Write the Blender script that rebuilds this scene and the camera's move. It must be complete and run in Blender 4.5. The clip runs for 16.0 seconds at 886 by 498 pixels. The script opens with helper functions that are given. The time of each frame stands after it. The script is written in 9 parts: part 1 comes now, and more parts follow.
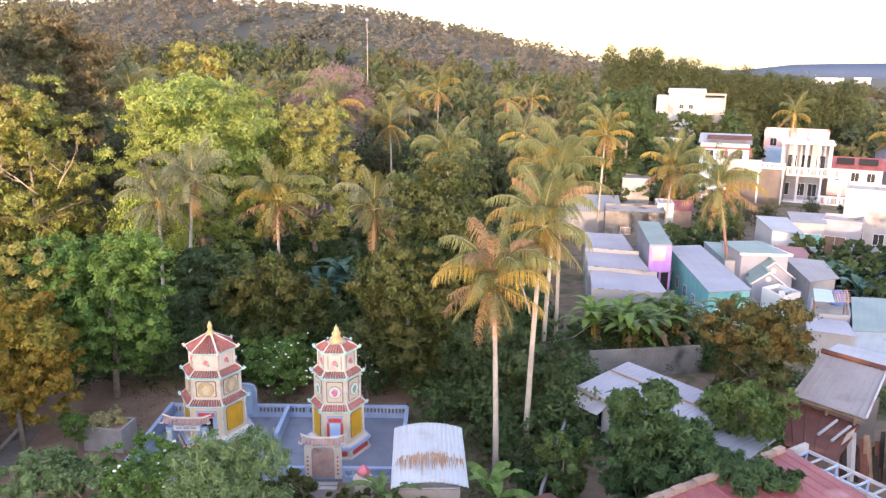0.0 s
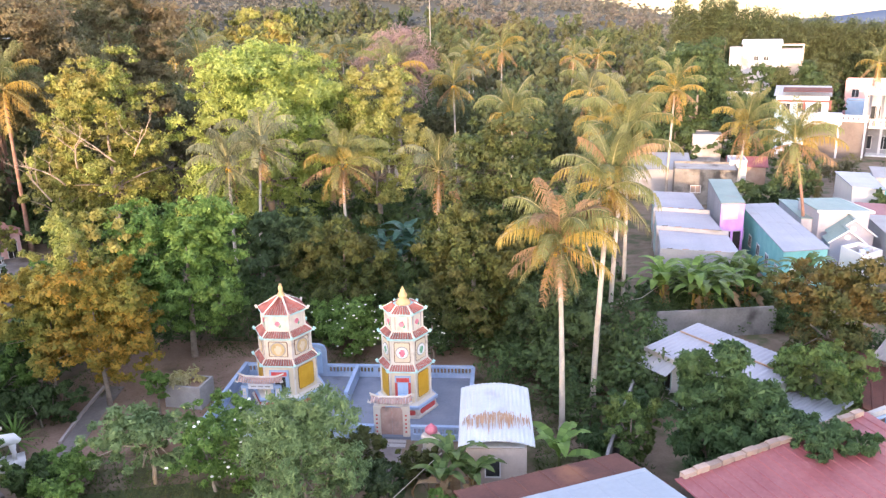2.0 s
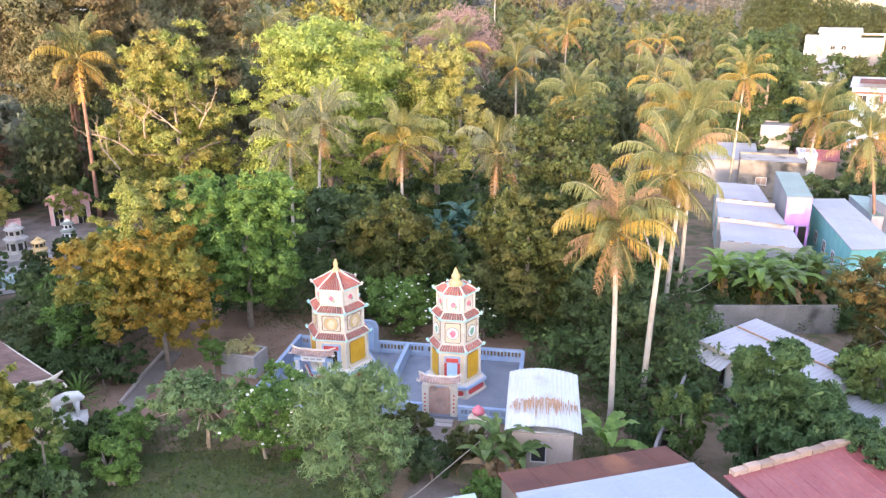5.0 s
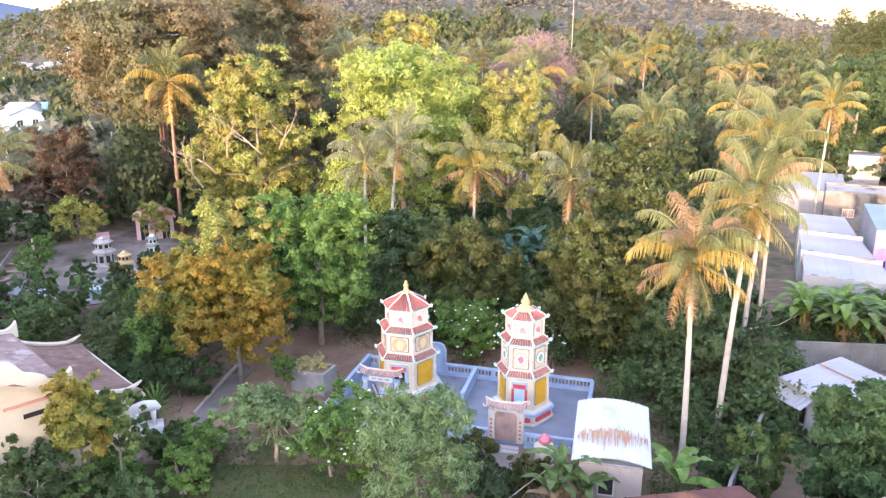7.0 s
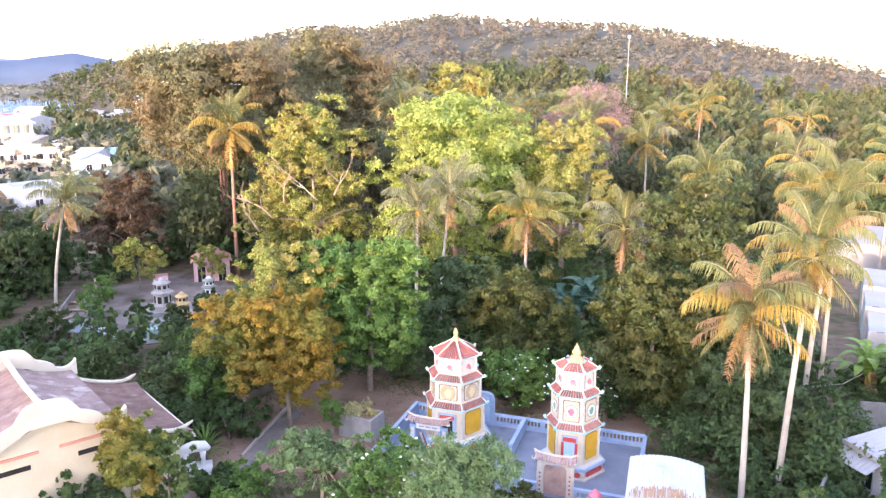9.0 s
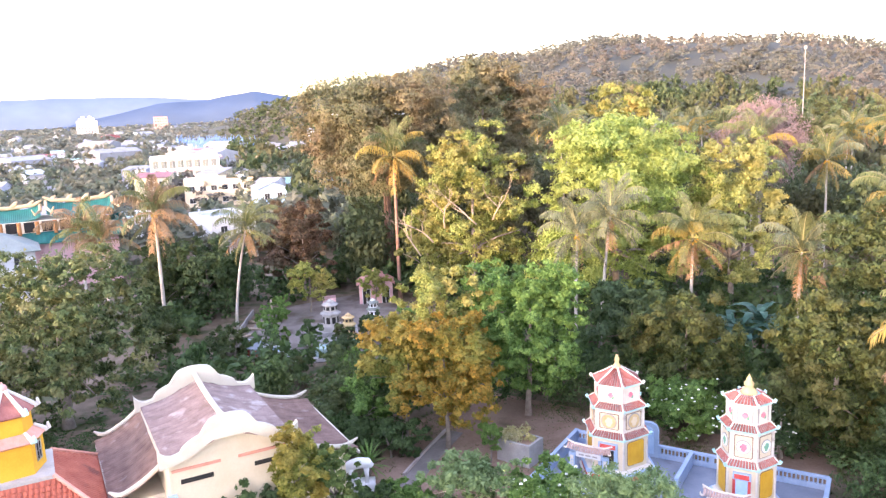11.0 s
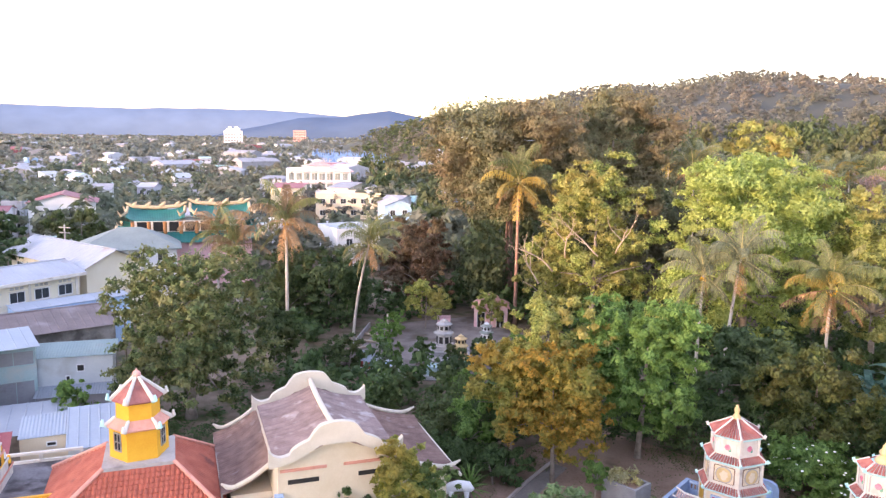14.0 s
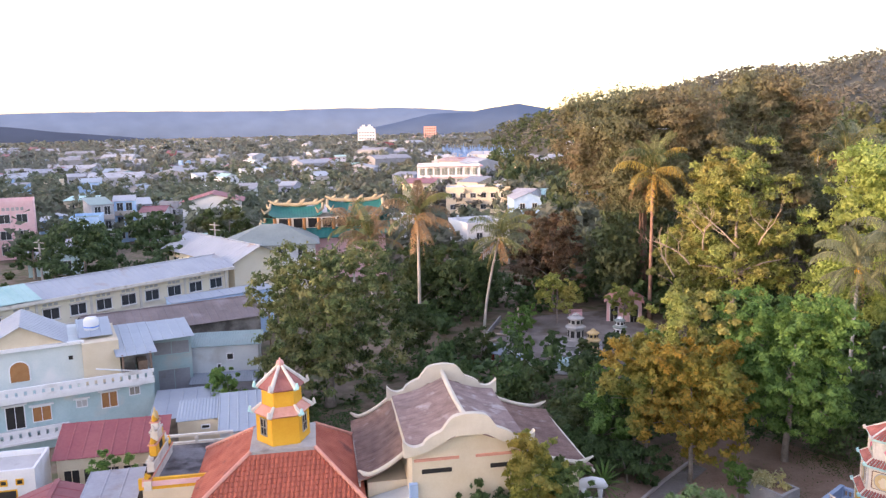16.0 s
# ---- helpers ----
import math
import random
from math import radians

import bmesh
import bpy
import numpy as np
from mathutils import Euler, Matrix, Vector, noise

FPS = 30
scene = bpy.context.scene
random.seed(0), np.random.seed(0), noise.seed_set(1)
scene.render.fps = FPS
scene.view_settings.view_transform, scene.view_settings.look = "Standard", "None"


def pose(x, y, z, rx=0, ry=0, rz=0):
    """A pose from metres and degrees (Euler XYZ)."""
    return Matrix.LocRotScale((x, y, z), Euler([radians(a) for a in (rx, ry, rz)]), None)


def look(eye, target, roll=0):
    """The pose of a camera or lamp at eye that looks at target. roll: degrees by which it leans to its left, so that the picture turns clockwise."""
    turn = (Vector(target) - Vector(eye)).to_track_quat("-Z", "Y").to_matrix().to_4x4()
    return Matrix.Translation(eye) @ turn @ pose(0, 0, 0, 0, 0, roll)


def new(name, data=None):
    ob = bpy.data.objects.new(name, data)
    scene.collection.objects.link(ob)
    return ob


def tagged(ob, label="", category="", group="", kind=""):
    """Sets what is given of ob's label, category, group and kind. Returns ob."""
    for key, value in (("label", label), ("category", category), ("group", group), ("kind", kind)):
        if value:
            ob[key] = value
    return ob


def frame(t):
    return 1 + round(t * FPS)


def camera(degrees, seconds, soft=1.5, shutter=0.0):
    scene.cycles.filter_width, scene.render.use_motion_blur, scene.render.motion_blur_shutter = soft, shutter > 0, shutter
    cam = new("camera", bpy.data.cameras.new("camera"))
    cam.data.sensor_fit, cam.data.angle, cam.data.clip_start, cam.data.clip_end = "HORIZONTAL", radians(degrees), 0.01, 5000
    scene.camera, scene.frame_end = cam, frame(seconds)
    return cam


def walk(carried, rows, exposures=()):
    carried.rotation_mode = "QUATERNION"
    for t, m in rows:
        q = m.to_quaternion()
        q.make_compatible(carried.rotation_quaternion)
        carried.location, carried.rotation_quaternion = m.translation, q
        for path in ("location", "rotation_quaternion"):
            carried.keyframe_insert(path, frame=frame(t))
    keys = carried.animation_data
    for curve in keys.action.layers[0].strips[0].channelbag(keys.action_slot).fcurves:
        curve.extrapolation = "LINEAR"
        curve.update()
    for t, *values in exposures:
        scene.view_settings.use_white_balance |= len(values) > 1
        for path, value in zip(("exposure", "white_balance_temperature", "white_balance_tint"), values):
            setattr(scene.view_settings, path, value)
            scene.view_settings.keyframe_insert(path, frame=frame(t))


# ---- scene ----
cam = camera(60.09, 16.0, 1.35)
EYE = (0.0, 0.0, 24.0)
# seconds, yaw, pitch, roll: the camera hovers at one spot and turns
ROWS = [
    (0.0, -0.07, -13.68, 0.59),
    (0.5, 0.48, -14.58, 0.40),
    (1.0, 1.26, -15.34, -1.05),
    (1.5, 4.03, -16.38, -0.58),
    (2.0, 4.97, -16.52, -1.31),
    (2.5, 3.56, -17.44, 0.33),
    (3.0, 3.43, -18.50, 0.65),
    (3.5, 4.01, -19.49, 0.37),
    (4.0, 5.31, -20.07, 0.10),
    (4.5, 7.65, -19.17, 0.08),
    (4.7, 8.31, -18.50, 0.00),
    (6.8, 14.45, -16.40, -0.03),
    (7.0, 14.78, -16.06, -0.03),
    (7.5, 15.56, -15.33, 0.02),
    (8.0, 16.40, -14.23, 0.17),
    (8.2, 16.83, -13.87, 0.05),
    (10.3, 25.36, -10.53, -0.76),
    (10.5, 27.11, -10.48, -1.40),
    (11.0, 30.73, -10.51, -2.26),
    (11.5, 31.92, -9.33, -1.55),
    (12.0, 32.90, -8.42, -0.97),
    (12.5, 34.56, -8.11, -0.09),
    (13.0, 36.16, -8.48, 0.39),
    (13.5, 37.64, -8.73, 0.53),
    (14.0, 39.71, -8.55, 0.89),
    (14.5, 42.46, -8.19, 0.15),
    (15.0, 44.56, -7.72, 0.53),
    (15.5, 47.14, -7.99, -0.27),
    (16.0, 49.53, -9.02, -1.09),
]
walk(cam, [(t, pose(*EYE, 90 + pitch, 0, yaw) @ pose(0, 0, 0, 0, 0, roll)) for t, yaw, pitch, roll in ROWS],
     [(0.0, 2.61, 6740, 25), (2.0, 2.94, 6720, 24), (4.0, 3.01, 6700, 22), (7.0, 3.26, 6560, 25), (9.0, 3.3, 6460, 27), (11.0, 3.34, 6440, 28), (12.5, 3.1, 6500, 28), (14.0, 2.85, 6600, 28), (16.0, 2.42, 6720, 27)])

# ---- light ----
SUN_ELEV, SUN_FROM = 6.0, 190.0   # degrees; SUN_FROM: compass bearing of the sun (0 is +y, 90 is +x)
world = bpy.data.worlds.new("world")
scene.world = world
world.use_nodes = True
wn = world.node_tree.nodes
sky = wn.new("ShaderNodeTexSky")
sky.sky_type, sky.sun_disc = "NISHITA", False
sky.sun_elevation, sky.sun_rotation = radians(SUN_ELEV), radians(SUN_FROM)
sky.air_density, sky.dust_density, sky.ozone_density = 1.0, 1.0, 1.5
wn["Background"].inputs["Strength"].default_value = 0.15
veil = wn.new("ShaderNodeMix")            # thin evening haze, the same all round
veil.data_type, veil.blend_type = "RGBA", "ADD"
veil.inputs[0].default_value, veil.inputs[7].default_value = 1.0, (0.50, 0.42, 0.50, 1)
world.node_tree.links.new(sky.outputs["Color"], veil.inputs[6])
world.node_tree.links.new(veil.outputs[2], wn["Background"].inputs["Color"])
sun = new("sun", bpy.data.lights.new("sun", "SUN"))
sun.data.energy, sun.data.angle, sun.data.color = 1.1, radians(1.5), (1.0, 0.72, 0.45)
sb, se = radians(SUN_FROM), radians(SUN_ELEV)
sun.matrix_world = look((0, 0, 60), (-math.sin(sb) * math.cos(se), -math.cos(sb) * math.cos(se), 60 - math.sin(se)))


# ---- materials ----
def nodes_of(m):
    m.use_nodes = True
    nt = m.node_tree
    return nt, nt.nodes, nt.links, nt.nodes["Principled BSDF"]


def surface(name, a, b, rough=0.8, scale=1.5, fine=14.0, metal=0.0, bump=0.25, stain=None, stain_at=0.62, each=0.0, wave=None, spec=0.4):
    """A weathered surface: colours a and b mixed by coarse and fine noise, stains of their own shape, fine relief.
    each: how much single pieces differ; wave: (turns a metre, axis) of corrugation."""
    m = bpy.data.materials.new(name)
    nt, n, l, p = nodes_of(m)
    p.inputs["Roughness"].default_value, p.inputs["Metallic"].default_value = rough, metal
    p.inputs["Specular IOR Level"].default_value = spec
    co = n.new("ShaderNodeTexCoord")
    big, small = n.new("ShaderNodeTexNoise"), n.new("ShaderNodeTexNoise")
    big.inputs["Scale"].default_value, small.inputs["Scale"].default_value = scale, fine
    big.inputs["Detail"].default_value, small.inputs["Detail"].default_value = 5, 3
    for t in (big, small):
        l.new(co.outputs["Object"], t.inputs["Vector"])
    add = n.new("ShaderNodeMath")
    add.operation = "MULTIPLY_ADD"
    add.inputs[1].default_value = 0.45
    l.new(small.outputs["Fac"], add.inputs[0])
    l.new(big.outputs["Fac"], add.inputs[2])
    rng = n.new("ShaderNodeMapRange")
    rng.inputs[1].default_value, rng.inputs[2].default_value = 0.5, 0.95
    l.new(add.outputs[0], rng.inputs[0])
    mix = n.new("ShaderNodeMix")
    mix.data_type = "RGBA"
    mix.inputs[6].default_value, mix.inputs[7].default_value = (*a, 1), (*b, 1)
    l.new(rng.outputs[0], mix.inputs[0])
    out = mix.outputs[2]
    if stain:
        patch = n.new("ShaderNodeTexNoise")
        patch.inputs["Scale"].default_value, patch.inputs["Detail"].default_value = scale * 0.6, 8
        off = n.new("ShaderNodeVectorMath")
        off.inputs[1].default_value = (7.3, 2.1, 4.4)
        l.new(co.outputs["Object"], off.inputs[0])
        l.new(off.outputs[0], patch.inputs["Vector"])
        cut = n.new("ShaderNodeMapRange")
        cut.inputs[1].default_value, cut.inputs[2].default_value = stain_at, stain_at + 0.12
        l.new(patch.outputs["Fac"], cut.inputs[0])
        over = n.new("ShaderNodeMix")
        over.data_type = "RGBA"
        over.inputs[7].default_value = (*stain, 1)
        l.new(cut.outputs[0], over.inputs[0])
        l.new(out, over.inputs[6])
        out = over.outputs[2]
    if each:
        info, hsv, val = n.new("ShaderNodeObjectInfo"), n.new("ShaderNodeHueSaturation"), n.new("ShaderNodeMapRange")
        val.inputs[3].default_value, val.inputs[4].default_value = 1 - each, 1 + each
        l.new(info.outputs["Random"], val.inputs[0])
        l.new(val.outputs[0], hsv.inputs["Value"])
        l.new(out, hsv.inputs["Color"])
        out = hsv.outputs["Color"]
    l.new(out, p.inputs["Base Color"])
    rel = n.new("ShaderNodeBump")
    rel.inputs["Strength"].default_value, rel.inputs["Distance"].default_value = bump, 0.03
    l.new(add.outputs[0], rel.inputs["Height"])
    l.new(rel.outputs[0], p.inputs["Normal"])
    if wave:
        w = n.new("ShaderNodeTexWave")
        w.wave_type, w.bands_direction, w.wave_profile = "BANDS", wave[1], "SIN"
        w.inputs["Scale"].default_value = wave[0] * 0.314
        l.new(co.outputs["Object"], w.inputs["Vector"])
        rib = n.new("ShaderNodeBump")
        rib.inputs["Strength"].default_value, rib.inputs["Distance"].default_value = 0.8, 0.03
        l.new(w.outputs["Fac"], rib.inputs["Height"])
        l.new(rel.outputs[0], rib.inputs["Normal"])
        l.new(rib.outputs[0], p.inputs["Normal"])
    return m


def foliage(name, a, b, c, scale=0.35, thin=0.3, rough=0.55, each=0.0, range_=0.22):
    """Leaves: every leaf between a and b, whole boughs shifted towards c, some light let through."""
    m = bpy.data.materials.new(name)
    nt, n, l, p = nodes_of(m)
    p.inputs["Roughness"].default_value = rough
    p.inputs["Specular IOR Level"].default_value = 0.25
    geo, co = n.new("ShaderNodeNewGeometry"), n.new("ShaderNodeTexCoord")
    mix, bough = n.new("ShaderNodeMix"), n.new("ShaderNodeMix")
    mix.data_type = bough.data_type = "RGBA"
    mix.inputs[6].default_value, mix.inputs[7].default_value = (*[v * (1 - range_) for v in a], 1), (*[v * (1 + range_) for v in b], 1)
    l.new(geo.outputs["Random Per Island"], mix.inputs[0])
    noi, rng = n.new("ShaderNodeTexNoise"), n.new("ShaderNodeMapRange")
    noi.inputs["Scale"].default_value, noi.inputs["Detail"].default_value = scale, 3
    rng.inputs[1].default_value, rng.inputs[2].default_value = 0.42, 0.68
    l.new(co.outputs["Object"], noi.inputs["Vector"])
    l.new(noi.outputs["Fac"], rng.inputs[0])
    l.new(rng.outputs[0], bough.inputs[0])
    l.new(mix.outputs[2], bough.inputs[6])
    bough.inputs[7].default_value = (*c, 1)
    col = bough.outputs[2]
    if each:
        info, hsv, val = n.new("ShaderNodeObjectInfo"), n.new("ShaderNodeHueSaturation"), n.new("ShaderNodeMapRange")
        val.inputs[3].default_value, val.inputs[4].default_value = 1 - each, 1 + each
        l.new(info.outputs["Random"], val.inputs[0])
        l.new(val.outputs[0], hsv.inputs["Value"])
        l.new(col, hsv.inputs["Color"])
        col = hsv.outputs["Color"]
    l.new(col, p.inputs["Base Color"])
    tr, ms = n.new("ShaderNodeBsdfTranslucent"), n.new("ShaderNodeMixShader")
    l.new(col, tr.inputs["Color"])
    ms.inputs[0].default_value = thin
    l.new(p.outputs[0], ms.inputs[1])
    l.new(tr.outputs[0], ms.inputs[2])
    l.new(ms.outputs[0], n["Material Output"].inputs["Surface"])
    return m


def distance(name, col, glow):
    """Far land with evening haze painted in: hazy blue colour and a faint glow."""
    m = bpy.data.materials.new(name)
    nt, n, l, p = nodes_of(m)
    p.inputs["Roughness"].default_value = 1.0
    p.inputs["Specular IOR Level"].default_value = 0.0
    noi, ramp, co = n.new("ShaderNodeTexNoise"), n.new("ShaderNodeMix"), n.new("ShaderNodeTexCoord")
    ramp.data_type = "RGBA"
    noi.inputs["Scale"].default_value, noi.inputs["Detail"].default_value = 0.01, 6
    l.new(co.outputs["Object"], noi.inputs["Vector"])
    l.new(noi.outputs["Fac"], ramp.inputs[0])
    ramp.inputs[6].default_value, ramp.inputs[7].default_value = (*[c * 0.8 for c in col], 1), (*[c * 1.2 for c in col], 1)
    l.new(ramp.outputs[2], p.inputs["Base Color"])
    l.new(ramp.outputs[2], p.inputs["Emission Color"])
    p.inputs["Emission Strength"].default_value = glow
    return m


M = {}
M["soil"] = surface("soil", (0.17, 0.125, 0.085), (0.26, 0.20, 0.145), 0.95, 0.9, 7.0, bump=0.5, stain=(0.11, 0.115, 0.055), stain_at=0.5)
# Hill ground lightened and greyed towards the crowns, in place of aerial haze.
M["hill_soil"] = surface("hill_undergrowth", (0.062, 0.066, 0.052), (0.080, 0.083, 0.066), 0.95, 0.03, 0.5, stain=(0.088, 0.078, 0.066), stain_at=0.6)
M["midrib"] = surface("frond_midrib", (0.28, 0.26, 0.12), (0.38, 0.34, 0.16), 0.6, 3.0, 20.0)
M["dirt"] = surface("dirt", (0.235, 0.148, 0.100), (0.36, 0.25, 0.185), 0.95, 0.4, 6.0, bump=0.5, stain=(0.13, 0.10, 0.055), stain_at=0.6)
M["lawn"] = surface("lawn", (0.055, 0.085, 0.03), (0.10, 0.12, 0.05), 0.95, 0.9, 12.0, bump=0.8, stain=(0.15, 0.115, 0.08), stain_at=0.54)
M["concrete"] = surface("concrete", (0.34, 0.32, 0.30), (0.48, 0.46, 0.44), 0.9, 0.7, 8.0, stain=(0.16, 0.14, 0.13), stain_at=0.58)
M["old_paving"] = surface("old_paving", (0.19, 0.165, 0.15), (0.29, 0.255, 0.235), 0.95, 0.4, 5.0, stain=(0.125, 0.10, 0.075), stain_at=0.5)
# Stained copies of white paint and tin, darkened for houses in shade.
M["dim_white"] = surface("dimmed_stained_white", (0.36, 0.37, 0.40), (0.47, 0.47, 0.49), 0.75, 0.5, 7.0, stain=(0.27, 0.24, 0.22), stain_at=0.56)
M["tin_pale"] = surface("dimmed_pale_tin", (0.34, 0.36, 0.40), (0.42, 0.44, 0.47), 0.55, 0.4, 6.0, stain=(0.34, 0.27, 0.24), stain_at=0.60)
M["tin_old"] = surface("old_grey_tin", (0.27, 0.26, 0.27), (0.35, 0.34, 0.35), 0.6, 0.5, 6.0, stain=(0.20, 0.16, 0.14), stain_at=0.62)
M["lilacwall"] = surface("pale_lilac_wall", (0.36, 0.36, 0.43), (0.43, 0.43, 0.49), 0.75, 0.5, 7.0, stain=(0.30, 0.29, 0.33), stain_at=0.6)
M["tin_sage"] = surface("sage_green_tin", (0.20, 0.285, 0.275), (0.27, 0.35, 0.335), 0.55, 0.4, 5.0, stain=(0.25, 0.27, 0.26), stain_at=0.6)
M["tin_lilac"] = surface("pale_lilac_tin", (0.34, 0.345, 0.40), (0.42, 0.425, 0.475), 0.55, 0.35, 5.0, stain=(0.30, 0.27, 0.27), stain_at=0.62)
M["court"] = surface("court_paint", (0.185, 0.215, 0.275), (0.25, 0.285, 0.345), 0.7, 0.8, 6.0, stain=(0.16, 0.17, 0.21), stain_at=0.6)
M["bluewall"] = surface("pale_blue_paint", (0.30, 0.42, 0.62), (0.40, 0.52, 0.68), 0.7, 1.2, 12.0, stain=(0.24, 0.30, 0.38), stain_at=0.62)
M["crest"] = surface("cream_crest_plaster", (0.56, 0.50, 0.40), (0.64, 0.58, 0.48), 0.75, 1.2, 14.0)
M["stone_light"] = surface("pale_weathered_stone", (0.36, 0.33, 0.31), (0.50, 0.47, 0.44), 0.85, 1.5, 12.0, stain=(0.20, 0.19, 0.18), stain_at=0.6)
M["cream"] = surface("cream_paint", (0.63, 0.525, 0.37), (0.70, 0.605, 0.46), 0.7, 0.8, 10.0, stain=(0.58, 0.49, 0.37), stain_at=0.66)
M["offwhite"] = surface("off_white_plaster", (0.60, 0.55, 0.48), (0.70, 0.655, 0.59), 0.75, 2.0, 14.0, stain=(0.44, 0.38, 0.33), stain_at=0.60)
M["white"] = surface("white_paint", (0.68, 0.69, 0.71), (0.78, 0.78, 0.79), 0.7, 0.6, 8.0, stain=(0.50, 0.49, 0.47), stain_at=0.60)
M["tealwall"] = surface("pale_teal_paint", (0.34, 0.48, 0.50), (0.44, 0.58, 0.60), 0.75, 0.5, 8.0, stain=(0.54, 0.53, 0.50), stain_at=0.58)
M["cyan"] = surface("cyan_trim", (0.30, 0.62, 0.62), (0.55, 0.78, 0.76), 0.6, 3.0, 20.0)
M["ochre"] = surface("ochre_panel", (0.62, 0.33, 0.02), (0.74, 0.43, 0.04), 0.55, 1.5, 14.0)
M["yellow"] = surface("yellow_paint", (0.70, 0.34, 0.02), (0.78, 0.42, 0.035), 0.6, 1.0, 10.0, stain=(0.56, 0.30, 0.06), stain_at=0.66)
M["gold"] = surface("gold_paint", (0.52, 0.37, 0.17), (0.64, 0.49, 0.27), 0.5, 3.0, 20.0, metal=0.1)
M["pale_gold"] = surface("weathered_gilt", (0.42, 0.32, 0.19), (0.54, 0.43, 0.28), 0.6, 1.5, 12.0)
M["redtile"] = surface("red_glazed_tile", (0.28, 0.085, 0.07), (0.44, 0.17, 0.14), 0.6, 2.5, 18.0, stain=(0.20, 0.10, 0.09), stain_at=0.55, each=0.15)
M["pinktile"] = surface("orange_pink_tile", (0.60, 0.26, 0.18), (0.72, 0.36, 0.28), 0.6, 2.0, 18.0)
M["gatetile"] = surface("faded_pink_tile", (0.40, 0.25, 0.21), (0.54, 0.40, 0.36), 0.75, 1.5, 14.0, stain=(0.30, 0.24, 0.22), stain_at=0.56)
M["claytile"] = surface("clay_tile", (0.36, 0.085, 0.05), (0.54, 0.165, 0.10), 0.75, 1.2, 16.0, stain=(0.24, 0.08, 0.06), stain_at=0.58, each=0.12)
M["browntile"] = surface("weathered_brown_tile", (0.150, 0.090, 0.072), (0.265, 0.170, 0.140), 0.85, 1.6, 16.0, stain=(0.33, 0.26, 0.235), stain_at=0.62, each=0.09)
M["bleached_tile"] = surface("bleached_brown_tile", (0.21, 0.145, 0.13), (0.34, 0.245, 0.22), 0.85, 1.6, 16.0, stain=(0.44, 0.37, 0.345), stain_at=0.58, each=0.09)
M["greentile"] = surface("green_glazed_tile", (0.012, 0.115, 0.105), (0.022, 0.19, 0.165), 0.45, 0.6, 6.0)
M["tin_white"] = surface("white_tin", (0.48, 0.52, 0.55), (0.58, 0.61, 0.63), 0.5, 0.5, 6.0, stain=(0.40, 0.40, 0.40), stain_at=0.58)
M["tin_blue"] = surface("pale_blue_tin", (0.285, 0.33, 0.385), (0.35, 0.395, 0.445), 0.5, 0.4, 5.0)
M["tin_grey"] = surface("grey_tin", (0.28, 0.28, 0.31), (0.38, 0.38, 0.41), 0.55, 0.5, 5.0, stain=(0.22, 0.18, 0.15), stain_at=0.60)
M["tin_cyan"] = surface("cyan_tin", (0.36, 0.47, 0.48), (0.45, 0.55, 0.56), 0.45, 0.5, 5.0)
M["tin_green"] = surface("green_tin", (0.30, 0.50, 0.46), (0.42, 0.60, 0.56), 0.5, 0.5, 5.0)
M["tin_red"] = surface("faded_red_tin", (0.235, 0.062, 0.067), (0.35, 0.125, 0.125), 0.5, 0.5, 5.0, stain=(0.46, 0.24, 0.24), stain_at=0.60)
M["tin_maroon"] = surface("maroon_tin", (0.24, 0.06, 0.07), (0.32, 0.10, 0.10), 0.55, 0.5, 5.0, stain=(0.36, 0.15, 0.14), stain_at=0.62)
M["tin_slate"] = surface("slate_green_roof", (0.22, 0.25, 0.23), (0.30, 0.33, 0.30), 0.7, 0.5, 5.0)
M["rust"] = surface("rusted_tin", (0.095, 0.038, 0.032), (0.17, 0.066, 0.048), 0.8, 0.7, 9.0, stain=(0.25, 0.105, 0.058), stain_at=0.60)
M["fibro"] = surface("fibre_cement_sheet", (0.40, 0.39, 0.38), (0.52, 0.51, 0.50), 0.85, 0.6, 8.0, stain=(0.26, 0.24, 0.22), stain_at=0.58)
M["mossy"] = surface("mouldy_plaster", (0.22, 0.20, 0.18), (0.36, 0.33, 0.30), 0.9, 0.7, 7.0, stain=(0.10, 0.09, 0.08), stain_at=0.50)
M["blackened"] = surface("blackened_concrete", (0.19, 0.185, 0.18), (0.30, 0.295, 0.29), 0.92, 0.5, 6.0, stain=(0.045, 0.042, 0.04), stain_at=0.47)
M["brick"] = surface("bare_brick", (0.34, 0.24, 0.19), (0.46, 0.36, 0.30), 0.9, 1.0, 10.0, each=0.25)
M["beige"] = surface("beige_plaster", (0.46, 0.39, 0.35), (0.56, 0.49, 0.45), 0.85, 0.8, 8.0, stain=(0.36, 0.30, 0.27), stain_at=0.6)
M["rust_stain"] = surface("rust_stain_paint", (0.36, 0.20, 0.11), (0.47, 0.30, 0.19), 0.7, 2.0, 12.0)
M["oldroof"] = surface("weathered_grey_brown_roof", (0.16, 0.13, 0.125), (0.24, 0.20, 0.195), 0.85, 0.5, 6.0, stain=(0.28, 0.25, 0.25), stain_at=0.58)
M["teal_white"] = surface("patched_pale_wall", (0.50, 0.56, 0.55), (0.60, 0.64, 0.63), 0.75, 0.6, 8.0, stain=(0.68, 0.67, 0.65), stain_at=0.56)
M["school_paint"] = surface("school_cream_paint", (0.74, 0.66, 0.50), (0.81, 0.74, 0.60), 0.7, 0.4, 8.0, stain=(0.56, 0.50, 0.42), stain_at=0.64)
